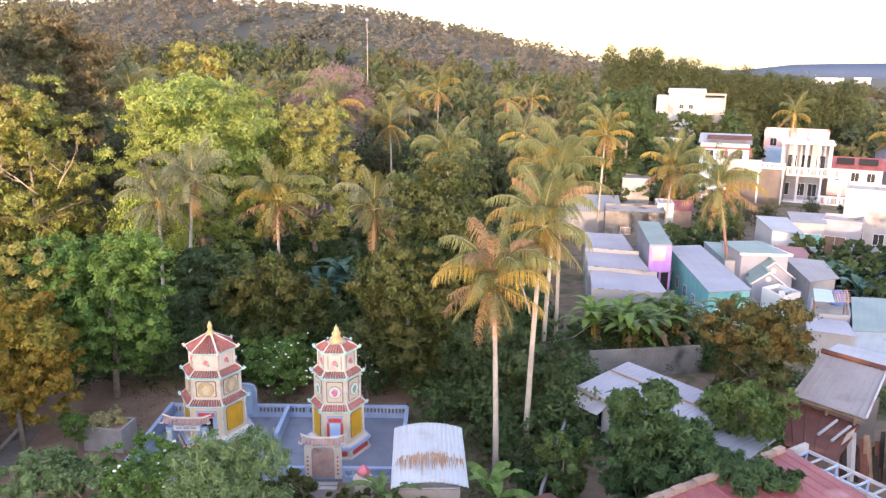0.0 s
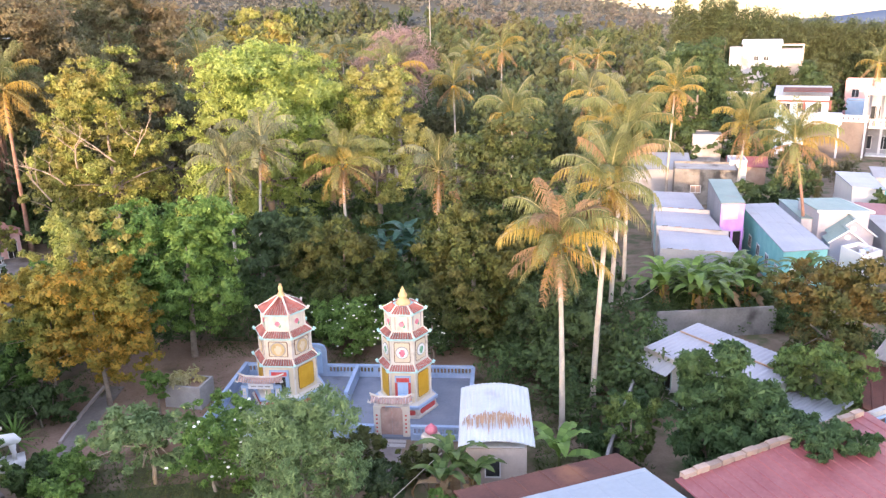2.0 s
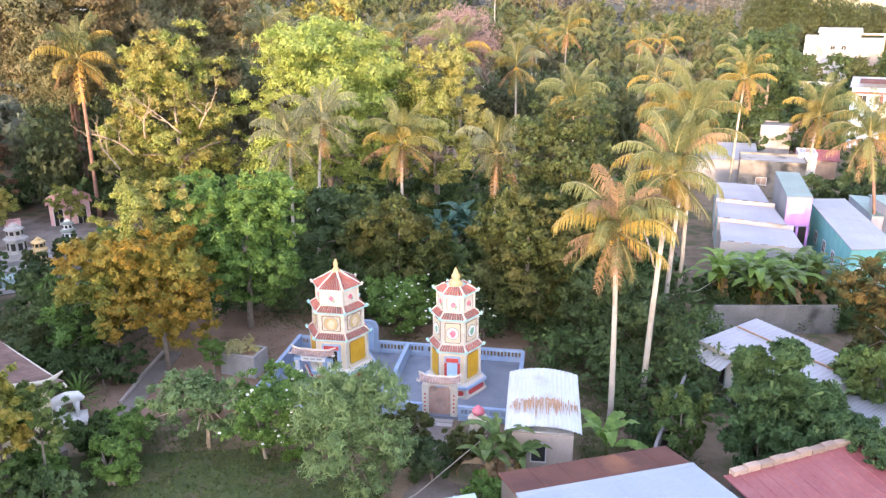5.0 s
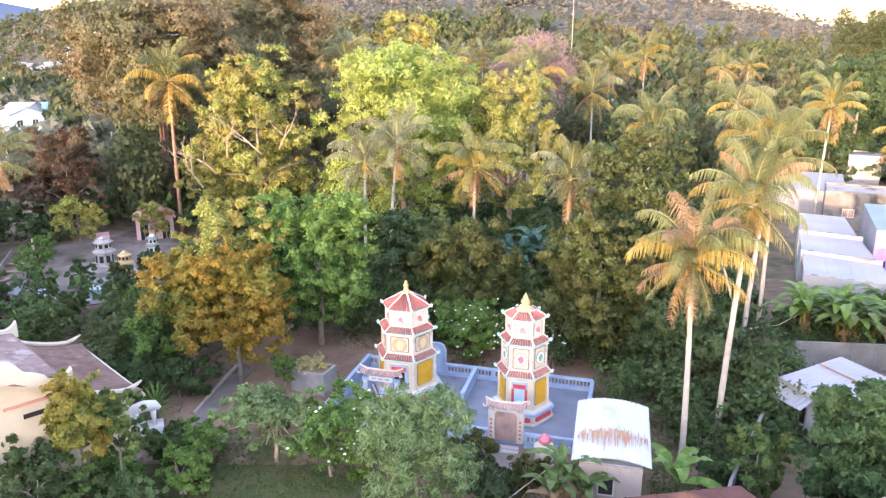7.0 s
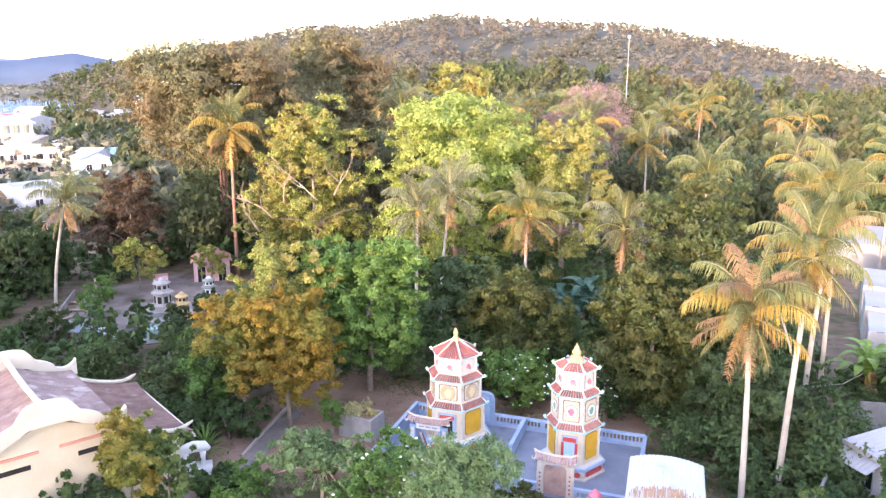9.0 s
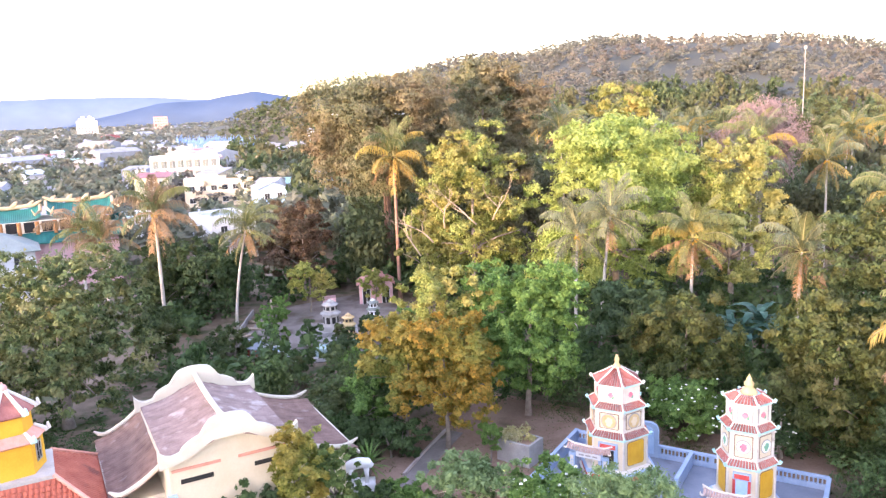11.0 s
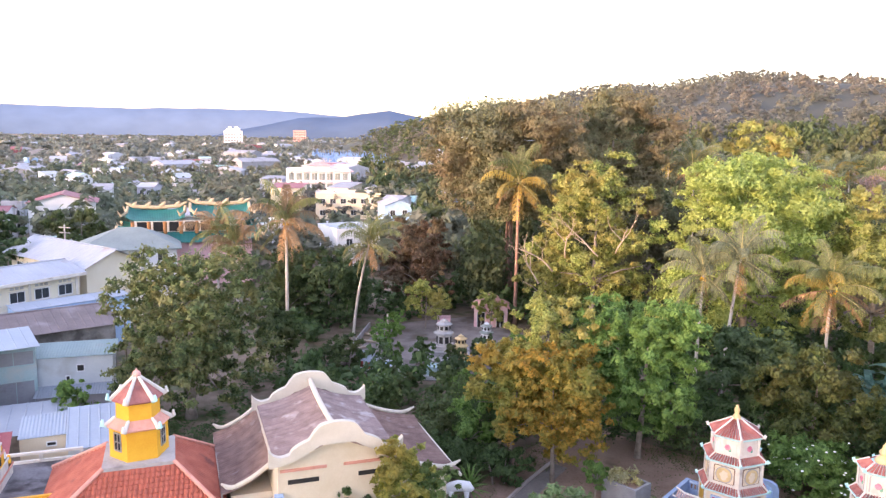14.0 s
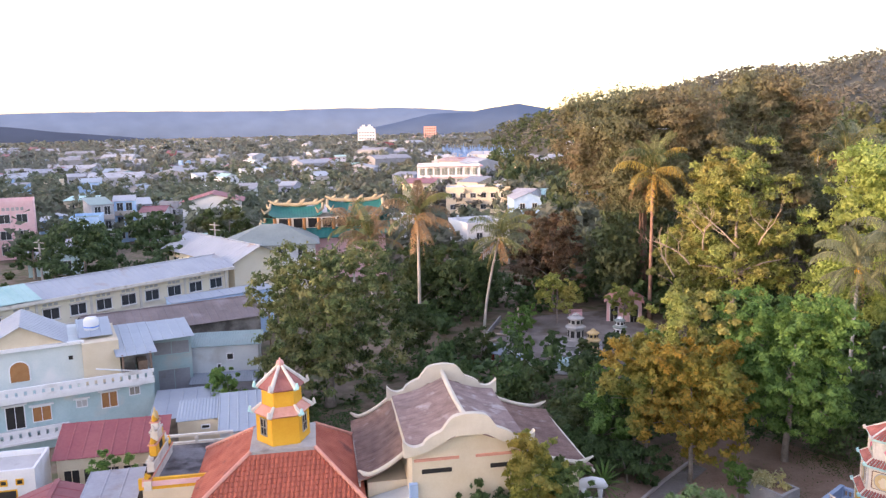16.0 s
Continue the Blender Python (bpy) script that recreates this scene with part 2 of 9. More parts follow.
M["mossy_floor"] = surface("mouldy_terrace", (0.13, 0.12, 0.125), (0.24, 0.23, 0.235), 0.95, 0.9, 6.0, stain=(0.06, 0.055, 0.055), stain_at=0.52)
M["brownwall"] = surface("bare_rendered_wall", (0.15, 0.125, 0.115), (0.21, 0.18, 0.165), 0.9, 0.4, 5.0, stain=(0.12, 0.10, 0.09), stain_at=0.6)
M["glass"] = surface("dark_window_glass", (0.03, 0.035, 0.04), (0.06, 0.065, 0.07), 0.12, 1.0, 6.0, bump=0.02, spec=0.6)
M["dark"] = surface("dark_interior", (0.02, 0.02, 0.02), (0.04, 0.035, 0.03), 0.9, 1.0, 6.0)
M["timber"] = surface("weathered_timber", (0.16, 0.10, 0.07), (0.28, 0.20, 0.15), 0.85, 2.0, 20.0)
M["door"] = surface("brown_door", (0.30, 0.13, 0.045), (0.40, 0.19, 0.07), 0.6, 2.0, 20.0)
M["pink"] = surface("pink_paint", (0.72, 0.42, 0.44), (0.80, 0.54, 0.54), 0.7, 1.0, 10.0, stain=(0.60, 0.45, 0.42), stain_at=0.62)
M["purple"] = surface("lilac_paint", (0.52, 0.25, 0.70), (0.66, 0.38, 0.80), 0.65, 1.0, 10.0)
M["teal"] = surface("turquoise_paint", (0.16, 0.50, 0.52), (0.26, 0.62, 0.62), 0.65, 1.0, 10.0)
M["skyblue"] = surface("sky_blue_paint", (0.34, 0.52, 0.76), (0.46, 0.64, 0.84), 0.65, 1.0, 10.0)
M["tarp"] = surface("blue_tarpaulin", (0.10, 0.22, 0.62), (0.16, 0.32, 0.72), 0.5, 1.0, 10.0)
M["panelred"] = surface("red_panel", (0.55, 0.06, 0.06), (0.66, 0.12, 0.10), 0.6, 3.0, 20.0)
M["flowerpink"] = surface("pink_relief", (0.62, 0.14, 0.22), (0.74, 0.30, 0.36), 0.6, 3.0, 20.0)
M["reliefgreen"] = surface("green_relief", (0.10, 0.32, 0.22), (0.24, 0.46, 0.30), 0.6, 3.0, 20.0)
M["statue"] = surface("white_stone", (0.78, 0.78, 0.78), (0.88, 0.87, 0.86), 0.7, 2.0, 14.0)
M["bark"] = surface("grey_bark", (0.20, 0.16, 0.13), (0.36, 0.31, 0.27), 0.95, 2.5, 18.0, bump=0.8)
M["redbark"] = surface("reddish_bark", (0.22, 0.12, 0.09), (0.36, 0.22, 0.17), 0.95, 1.5, 12.0, bump=0.7)
M["palmbark"] = surface("pale_palm_bark", (0.36, 0.32, 0.28), (0.54, 0.50, 0.45), 0.9, 1.2, 16.0, bump=0.6, stain=(0.22, 0.18, 0.15), stain_at=0.58)
M["deadwood"] = surface("bare_branch", (0.36, 0.28, 0.21), (0.50, 0.41, 0.32), 0.9, 3.0, 18.0)
M["stone"] = surface("grey_stone", (0.30, 0.29, 0.28), (0.44, 0.43, 0.42), 0.9, 1.0, 10.0)
M["cable"] = surface("pale_cable", (0.40, 0.36, 0.30), (0.50, 0.46, 0.40), 0.8, 2.0, 10.0)
M["petal"] = surface("white_petal", (0.80, 0.80, 0.74), (0.90, 0.90, 0.86), 0.6, 4.0, 20.0)
M["leaf_green"] = foliage("leaf_fresh_green", (0.098, 0.205, 0.052), (0.195, 0.32, 0.084), (0.165, 0.28, 0.066), 0.35, 0.45)
M["leaf_lime"] = foliage("leaf_lime", (0.22, 0.32, 0.076), (0.38, 0.46, 0.132), (0.36, 0.40, 0.108), 0.12, 0.4)
M["leaf_yellow"] = foliage("leaf_yellow", (0.195, 0.250, 0.068), (0.345, 0.380, 0.106), (0.385, 0.315, 0.100), 0.25, 0.4)
M["leaf_gold"] = foliage("leaf_golden", (0.215, 0.265, 0.085), (0.34, 0.37, 0.12), (0.37, 0.33, 0.11), 0.2, 0.4)
M["leaf_olive"] = foliage("leaf_olive", (0.052, 0.080, 0.025), (0.104, 0.132, 0.039), (0.128, 0.126, 0.040), 0.3, 0.35)
M["leaf_tips"] = foliage("leaf_amber_tips", (0.055, 0.080, 0.028), (0.098, 0.112, 0.038), (0.21, 0.145, 0.048), 0.5, 0.4)
M["leaf_pale"] = foliage("leaf_pale_cream", (0.50, 0.50, 0.26), (0.66, 0.62, 0.40), (0.58, 0.50, 0.16), 0.5, 0.5)
M["boat"] = surface("boat_blue_paint", (0.10, 0.20, 0.40), (0.22, 0.36, 0.58), 0.7, 0.4, 4.0)
M["leaf_rust"] = foliage("leaf_rusty", (0.25, 0.228, 0.046), (0.45, 0.268, 0.048), (0.20, 0.245, 0.058), 0.28, 0.5)
M["coral"] = surface("coral_pink_paint", (0.62, 0.30, 0.26), (0.70, 0.38, 0.33), 0.7, 0.5, 6.0)
M["oldred"] = surface("dull_dark_red_paint", (0.20, 0.07, 0.06), (0.28, 0.11, 0.09), 0.7, 0.6, 6.0)
M["leaf_redbrown"] = foliage("leaf_red_brown", (0.13, 0.088, 0.055), (0.21, 0.13, 0.08), (0.15, 0.125, 0.07), 0.2, 0.4)
M["leaf_amber"] = foliage("leaf_amber", (0.215, 0.26, 0.062), (0.36, 0.35, 0.085), (0.43, 0.26, 0.055), 0.25, 0.5)
M["leaf_dark"] = foliage("leaf_dark", (0.050, 0.082, 0.032), (0.100, 0.140, 0.050), (0.118, 0.126, 0.046), 0.3, 0.4)
# Dark base and pale bough tone also stand for inner shade and highlights.
M["leaf_broad"] = foliage("leaf_broad_dark", (0.050, 0.085, 0.034), (0.155, 0.205, 0.078), (0.25, 0.245, 0.10), 0.6, 0.4)
M["leaf_deep"] = foliage("leaf_deep", (0.048, 0.085, 0.040), (0.098, 0.150, 0.064), (0.084, 0.135, 0.052), 0.4, 0.38)
M["leaf_brown"] = foliage("leaf_brownish", (0.175, 0.184, 0.096), (0.245, 0.238, 0.132), (0.270, 0.205, 0.122), 0.1, 0.48, 0.6, 0.0, 0.08)
M["leaf_under"] = foliage("leaf_undergrowth", (0.050, 0.096, 0.036), (0.100, 0.166, 0.058), (0.095, 0.135, 0.05), 0.15, 0.4)
M["leaf_grey"] = foliage("leaf_grey_green", (0.13, 0.215, 0.085), (0.225, 0.32, 0.14), (0.20, 0.28, 0.11), 0.5)
M["leaf_fresh"] = foliage("leaf_fresh_yellow_green", (0.07, 0.14, 0.045), (0.15, 0.235, 0.07), (0.17, 0.21, 0.065), 0.5, 0.4)
M["grass"] = foliage("grass_blades", (0.055, 0.105, 0.03), (0.12, 0.175, 0.05), (0.15, 0.15, 0.06), 0.8, 0.35)
M["leaf_pink"] = foliage("leaf_dry_pink", (0.30, 0.215, 0.20), (0.39, 0.275, 0.255), (0.34, 0.235, 0.21), 0.2, 0.4)
M["leaf_wood"] = foliage("leaf_woodland", (0.066, 0.102, 0.046), (0.116, 0.150, 0.066), (0.155, 0.136, 0.072), 0.03, 0.4)
# Hill leaves greyed and paled: aerial haze put into the colour.
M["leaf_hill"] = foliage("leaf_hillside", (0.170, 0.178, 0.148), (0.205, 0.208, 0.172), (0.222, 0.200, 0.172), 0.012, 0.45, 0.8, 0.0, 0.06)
# Town leaves paled for haze, the far copy further than the near one.
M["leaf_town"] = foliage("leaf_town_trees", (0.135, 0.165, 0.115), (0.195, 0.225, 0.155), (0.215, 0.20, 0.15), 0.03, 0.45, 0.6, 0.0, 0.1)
M["leaf_town_far"] = foliage("leaf_town_haze_paled", (0.20, 0.225, 0.19), (0.245, 0.26, 0.215), (0.255, 0.245, 0.21), 0.03, 0.5, 0.7, 0.0, 0.08)
M["leaf_vine"] = foliage("leaf_vine", (0.045, 0.098, 0.040), (0.092, 0.165, 0.066), (0.08, 0.15, 0.055), 0.5, 0.35)
M["frond"] = foliage("frond_green", (0.135, 0.172, 0.072), (0.195, 0.222, 0.088), (0.26, 0.22, 0.085), 0.5, 0.35, 0.5, 0.25, 0.05)
M["frond_gold"] = foliage("frond_golden", (0.29, 0.25, 0.066), (0.38, 0.29, 0.076), (0.45, 0.25, 0.062), 0.6, 0.35, 0.5, 0.25, 0.08)
M["frond_grey"] = foliage("frond_grey_green", (0.165, 0.195, 0.12), (0.22, 0.245, 0.15), (0.23, 0.225, 0.13), 0.6, 0.35, 0.5, 0.25, 0.05)
M["frond_dry"] = foliage("frond_dry", (0.28, 0.195, 0.115), (0.37, 0.265, 0.165), (0.37, 0.205, 0.09), 0.6, 0.3, 0.7, 0.2, 0.05)
M["banana"] = foliage("banana_leaf", (0.06, 0.13, 0.042), (0.125, 0.21, 0.07), (0.20, 0.23, 0.07), 0.8, 0.35, 0.4)
M["banana_young"] = foliage("banana_leaf_young", (0.13, 0.26, 0.06), (0.20, 0.33, 0.085), (0.22, 0.33, 0.08), 0.8, 0.4, 0.4)
M["banana_blue"] = foliage("banana_leaf_bluish", (0.04, 0.12, 0.09), (0.09, 0.18, 0.14), (0.06, 0.15, 0.10), 0.8, 0.25, 0.4)
# The ridges' blues and their glow stand in for haze.
M["far_blue"] = distance("far_ridge_painted_haze", (0.060, 0.078, 0.112), 0.65)
M["mid_blue"] = distance("middle_ridge_painted_haze", (0.040, 0.056, 0.088), 0.5)
M["left_blue"] = distance("low_ridge_painted_haze", (0.032, 0.040, 0.058), 0.45)


# ---- building helpers ----
class Geo:
    """Vertices and faces of one mesh, built up shape by shape."""

    def __init__(self):
        self.v, self.f, self.m = [], [], Matrix.Identity(4)

    def add(self, verts, faces):
        k = len(self.v)
        self.v += [tuple(self.m @ Vector(p)) for p in verts]
        self.f += [tuple(i + k for i in f) for f in faces]
        return self

    def box(self, x0, y0, z0, x1, y1, z1):
        return self.add([(x0, y0, z0), (x1, y0, z0), (x1, y1, z0), (x0, y1, z0), (x0, y0, z1), (x1, y0, z1), (x1, y1, z1), (x0, y1, z1)],
                        [(3, 2, 1, 0), (4, 5, 6, 7), (0, 1, 5, 4), (1, 2, 6, 5), (2, 3, 7, 6), (3, 0, 4, 7)])

    def prism(self, poly, z0, z1):
        n = len(poly)
        return self.add([(x, y, z0) for x, y in poly] + [(x, y, z1) for x, y in poly],
                        [tuple(range(n - 1, -1, -1)), tuple(range(n, 2 * n))] + [(i, (i + 1) % n, n + (i + 1) % n, n + i) for i in range(n)])

    def slab(self, poly3, thick):
        """A plate under the outline poly3 (points in space), thick metres deep."""
        n = len(poly3)
        return self.add(list(poly3) + [(x, y, z - thick) for x, y, z in poly3],
                        [tuple(range(n)), tuple(range(2 * n - 1, n - 1, -1))] + [(i, n + i, n + (i + 1) % n, (i + 1) % n) for i in range(n)])

    def lathe(self, prof, n=16, turn=0.0):
        """Rings of radius r at height z, closed at both ends."""
        k = len(prof)
        vs = [(r * math.cos(turn + 2 * math.pi * i / n), r * math.sin(turn + 2 * math.pi * i / n), z) for r, z in prof for i in range(n)]
        fs = [(a * n + i, a * n + (i + 1) % n, (a + 1) * n + (i + 1) % n, (a + 1) * n + i) for a in range(k - 1) for i in range(n)]
        return self.add(vs, fs + [tuple(range(n - 1, -1, -1)), tuple(range((k - 1) * n, k * n))])

    def tube(self, path, radii, n=7):
        path = [Vector(p) for p in path]
        vs = []
        for i, p in enumerate(path):
            d = (path[min(i + 1, len(path) - 1)] - path[max(i - 1, 0)]).normalized()
            a = d.cross(Vector((0.3, 0.9, 0.2))).normalized()
            b = d.cross(a)
            vs += [p + (a * math.cos(2 * math.pi * j / n) + b * math.sin(2 * math.pi * j / n)) * radii[i] for j in range(n)]
        k = len(path)
        fs = [(a * n + j, a * n + (j + 1) % n, (a + 1) * n + (j + 1) % n, (a + 1) * n + j) for a in range(k - 1) for j in range(n)]
        return self.add(vs, fs + [tuple(range(n)), tuple(range(k * n - 1, (k - 1) * n - 1, -1))])

    def mesh(self, name):
        me = bpy.data.meshes.new(name)
        me.from_pydata(self.v, [], self.f)
        bm = bmesh.new()
        bm.from_mesh(me)
        bmesh.ops.recalc_face_normals(bm, faces=bm.faces)
        bm.to_mesh(me)
        bm.free()
        return me


def link(name, me, mat, parent=None, label="", smooth=False):
    ob = new(name, me)
    if mat and not me.materials:
        me.materials.append(mat)
    if smooth:
        me.shade_smooth()
    if parent:
        ob.parent = parent
    if label:
        ob["label"] = label
    return ob


def part(name, geo, mat, parent=None, label="", smooth=False):
    return link(name, geo.mesh(name), M[mat] if isinstance(mat, str) else mat, parent, label, smooth)


def thing(name, m, label, category, group="", kind=""):
    ob = new(name)
    ob.matrix_world = m
    ob.empty_display_size = 0.2
    return tagged(ob, label, category, group, kind)


def setting(name, geo, mat, label, category="setting"):
    return tagged(part(name, geo, mat), label, category, "", "structure")


def quads_mesh(name, verts, mat):
    """A mesh of loose faces from an array (faces, corners, 3)."""
    n, k = verts.shape[:2]
    me = bpy.data.meshes.new(name)
    me.vertices.add(k * n)
    me.vertices.foreach_set("co", np.ascontiguousarray(verts, np.float32).ravel())
    me.loops.add(k * n)
    me.loops.foreach_set("vertex_index", np.arange(k * n, dtype=np.int32))
    me.polygons.add(n)
    me.polygons.foreach_set("loop_start", np.arange(0, k * n, k, dtype=np.int32))
    me.update(calc_edges=True)
    me.materials.append(mat)
    return me


def unit(a):
    return a / (np.linalg.norm(a, axis=-1, keepdims=True) + 1e-9)


def leaf_quads(rng, lobes, n, size, clump=0.2, per=60, long=1.0, up=0.35, wide=0.5):
    """Leaves in clumps over the lobes (x, y, z, radius, height radius) of a crown: (n, 3, 3)."""
    lobes = np.asarray(lobes, float)
    wt = lobes[:, 3] ** 2
    k = max(4, n // per)
    which = rng.choice(len(lobes), k, p=wt / wt.sum())
    v = unit(rng.normal(size=(k, 3)) + (0, 0, 0.25))
    rad = 1 - 0.55 * rng.random(k) ** 2
    cen = lobes[which, :3] + v * rad[:, None] * lobes[which][:, [3, 3, 4]]
    own = rng.integers(0, k, n)
    sig = lobes[which, 3][own, None] * clump
    off = rng.normal(size=(n, 3))
    off[:, 2] = np.where(off[:, 2] < 0, off[:, 2] * 0.35, off[:, 2] * 0.8)
    pos = cen[own] + off * sig
    nor = unit(0.55 * v[own] + 0.75 * unit(off) + rng.normal(size=(n, 3)) * 0.4 + (0, 0, up))
    ax = unit(np.cross(nor, rng.normal(size=(n, 3))) + (0, 0, -0.25))
    side = unit(np.cross(nor, ax))
    s = size * (0.65 + 0.7 * rng.random((n, 1)))
    return np.stack([pos - ax * s * long * 0.7 + side * s * wide, pos - ax * s * long * 0.7 - side * s * wide, pos + ax * s * long - nor * s * 0.2], 1)


def crown_lobes(rng, r, z0, z1, k, flat=0.8, spread=0.72):
    """k boughs that fill an uneven crown of radius r between heights z0 and z1."""
    h, c = (z1 - z0) / 2, (z0 + z1) / 2
    out = [(0, 0, c, r * 0.55, h * 0.66)]
    for i in range(k):
        a = i * 2.4 + rng.uniform(-0.5, 0.5)
        e = -0.85 + 1.75 * (i + rng.random()) / k
        rr = r * rng.uniform(0.2, 0.40)
        d = spread * r * math.sqrt(max(0.06, 1 - e * e)) * rng.uniform(0.65, 1.2)
        out.append((d * math.cos(a), d * math.sin(a), min(c + e * h * 0.9, z1 - rr * flat), rr, rr * flat))
    return out


def tree(x, y, h, r, z0, mat, label, seed, n=9000, leaf=0.2, k=14, trunk=0.22, name="tree", clump=0.2, per=60, long=1.0, wide=0.5,
         bark="bark", stems=1, group="", squash=1.0, up=0.35, flat=0.8):
    rng = np.random.default_rng(seed)
    top = thing(name, pose(x, y, 0, 0, 0, 0), label, "tree" if name == "tree" else name.replace("_", " "), group)
    lobes = crown_lobes(rng, r, z0, h, int(k * 1.5), flat)
    n = int(n * 0.92)
    g = Geo()
    for s in range(stems):
        ox, oy = (0, 0) if stems == 1 else (rng.uniform(-0.5, 0.5), rng.uniform(-0.5, 0.5))
        mid = (ox + rng.uniform(-0.3, 0.3), oy + rng.uniform(-0.3, 0.3), z0 + 0.25 * (h - z0))
        g.tube([(ox, oy, -0.2), (ox * 1.2, oy * 1.2, z0 * 0.5), mid, (mid[0] * 1.5, mid[1] * 1.5, z0 + 0.65 * (h - z0))], [trunk * 1.35, trunk, trunk * 0.75, trunk * 0.25])
        for lx, ly, lz, lr, lh in lobes[1:1 + min(9, k)]:
            g.tube([mid, ((mid[0] + lx) / 2, (mid[1] + ly) / 2, (mid[2] + lz) / 2 + 0.3), (lx, ly, lz)], [trunk * 0.45, trunk * 0.28, trunk * 0.1], 5)
    part("trunk", g, bark, top, smooth=True)
    q = leaf_quads(rng, lobes, n, leaf, clump * 0.75, int(per * 1.4), long, up, wide)
    q[:, :, 2] = np.maximum(q[:, :, 2], 0.06)
    link("crown", quads_mesh("crown", q, M[mat]), None, top)
    return top


# ---- palms and bananas ----
FRONDS = {}
NUTS = [Geo().lathe([(0.02, -0.15), (0.11, -0.08), (0.13, 0.02), (0.08, 0.12), (0.01, 0.16)], 7).mesh("coconut") for k in range(2)]
for me_, m_ in zip(NUTS, ("leaf_olive", "ochre")):
    me_.materials.append(M[m_])
    me_.shade_smooth()


def frond_mesh(elev, mat, ragged, seed):
    """One feather leaf of length 1 towards +x: it leaves the heart at elev degrees and arches over under its weight; leaflets hang like a comb."""
    key = (elev, mat, ragged, seed)
    if key in FRONDS:
        return FRONDS[key]
    rng = np.random.default_rng(seed * 31 + int(elev) + 90)
    n, pts, p, quads = 40, [], np.zeros(3), []
    droop = (60 if elev > 70 else 92 if elev > 25 else 84 if elev > -10 else 30) * rng.uniform(0.8, 1.2)
    sway = rng.uniform(-0.35, 0.35)
    for i in range(n + 1):
        a = radians(max(elev - droop * (i / n) ** 1.6, -86))
        pts.append(p.copy())
        p = p + np.array([math.cos(a), sway * (i / n) * math.cos(a), math.sin(a)]) / n
    pts = np.array(pts)
    for i in range(0, n, 2):          # midrib, as a thin two-sided keel
        w0, w1 = 0.016 * (1 - 0.85 * i / n), 0.016 * (1 - 0.85 * (i + 2) / n)
        for s in (1, -1):
            quads.append([pts[i] + (0, s * w0, 0.006), pts[i] + (0, 0, -w0), pts[i + 2] + (0, 0, -w1), pts[i + 2] + (0, s * w1, 0.006)])
    ribs = len(quads)
    dn = np.array([0, 0, -1.0])
    for i in np.arange(5, n, 0.8):
        t = i / n
        j = int(i)
        base = pts[j] + (pts[min(j + 1, n)] - pts[j]) * (i - j)
        d = unit(pts[min(j + 1, n)] - pts[j - 1])
        ln = 0.27 * (math.sin(math.pi * (0.18 + 0.70 * t)) ** 0.7) * rng.uniform(0.85, 1.1)
        for s in (1, -1):
            if rng.random() < 0.03 + ragged * 0.25:
                continue
            out = unit(d * rng.uniform(0.45, 0.85) + np.array([0, s * 0.9, 0.12]))
            mid = base + out * ln * 0.42 + dn * ln * 0.04
            tip = mid + unit(out * 0.4 + dn * (0.75 + 0.8 * rng.random())) * ln * 0.7
            w = d * 0.0064
            quads.append([base - w, base + w, mid + w * 1.2, mid - w * 1.2])
            quads.append([mid - w * 1.2, mid + w * 1.2, tip + w * 0.25, tip - w * 0.25])
    me = quads_mesh("frond", np.array(quads), M[mat])
    me.materials.append(M["frond_dry" if mat == "frond_dry" else "midrib"])
    me.polygons.foreach_set("material_index", np.array([1] * ribs + [0] * (len(quads) - ribs), np.int32))
    FRONDS[key] = me
    return FRONDS[key]


def palm(x, y, h, label, seed, lean=(0.3, 0.0), length=4.2, n=24, mats=("frond", "frond", "frond_gold"), dry=0.2, trunk=0.15, group="coconut palms"):
    """A coconut palm: h is the height of the heart of its crown, lean how far the heart stands off its foot."""
    rng = random.Random(seed)
    top = thing("coconut_palm", pose(x, y, 0), label, "palm tree", group)
    g = Geo()
    path, rad = [], []
    for i in range(13):
        t = i / 12
        path.append((lean[0] * t ** 1.6, lean[1] * t ** 1.6, -0.2 + (h + 0.2) * t))
        rad.append(trunk * (1.25 - 0.5 * t + (0.5 if i == 0 else 0.0)) * (1 + 0.05 * (i % 2)))
    g.tube(path, rad, 9)
    # Red-labelled palms get reddish bark for warm sun on the trunk.
    part("trunk", g, "redbark" if "red" in label else "palmbark", top, smooth=True)
    heart = Vector((lean[0], lean[1], h))
    for i in range(6):
        a, rr = rng.uniform(0, 6.28), rng.uniform(0.2, 0.4)
        nut = link("coconut", NUTS[seed % 2], None, top, smooth=False)
        nut.location = heart + Vector((rr * math.cos(a), rr * math.sin(a), rng.uniform(-0.55, -0.15)))
    for i in range(n):
        t = i / (n - 1)                      # 0: youngest, upright; 1: oldest, hanging
        elev = min((82, 70, 58, 44, 28, 10, -12, -36, -58, -74), key=lambda e: abs(e - ((88 - 86 * t if t < 0.45 else 46 - 218 * (t - 0.45)) + rng.uniform(-10, 10))))
        old = t > 1 - dry
        mat = "frond_dry" if old and rng.random() < 0.6 else rng.choice(mats)
        if "frond_gold" in mats and not old:
            mat = "frond_gold" if t > 0.5 and rng.random() < 0.7 else rng.choice([m_ for m_ in mats if m_ != "frond_gold" or t > 0.3])
        fr = link("frond", frond_mesh(elev, mat, 1 if old or rng.random() < 0.2 else 0, i % 3), None, top)
        s = 1.10 * length * (0.78 + 0.22 * math.sin(math.pi * min(1, 0.25 + t))) * rng.uniform(0.88, 1.1)
        fr.matrix_local = Matrix.Translation(heart) @ pose(0, 0, 0, 0, 0, i * 137.5 + rng.uniform(-16, 16)) @ Matrix.Scale(s, 4)
    return top


BLADES = {}


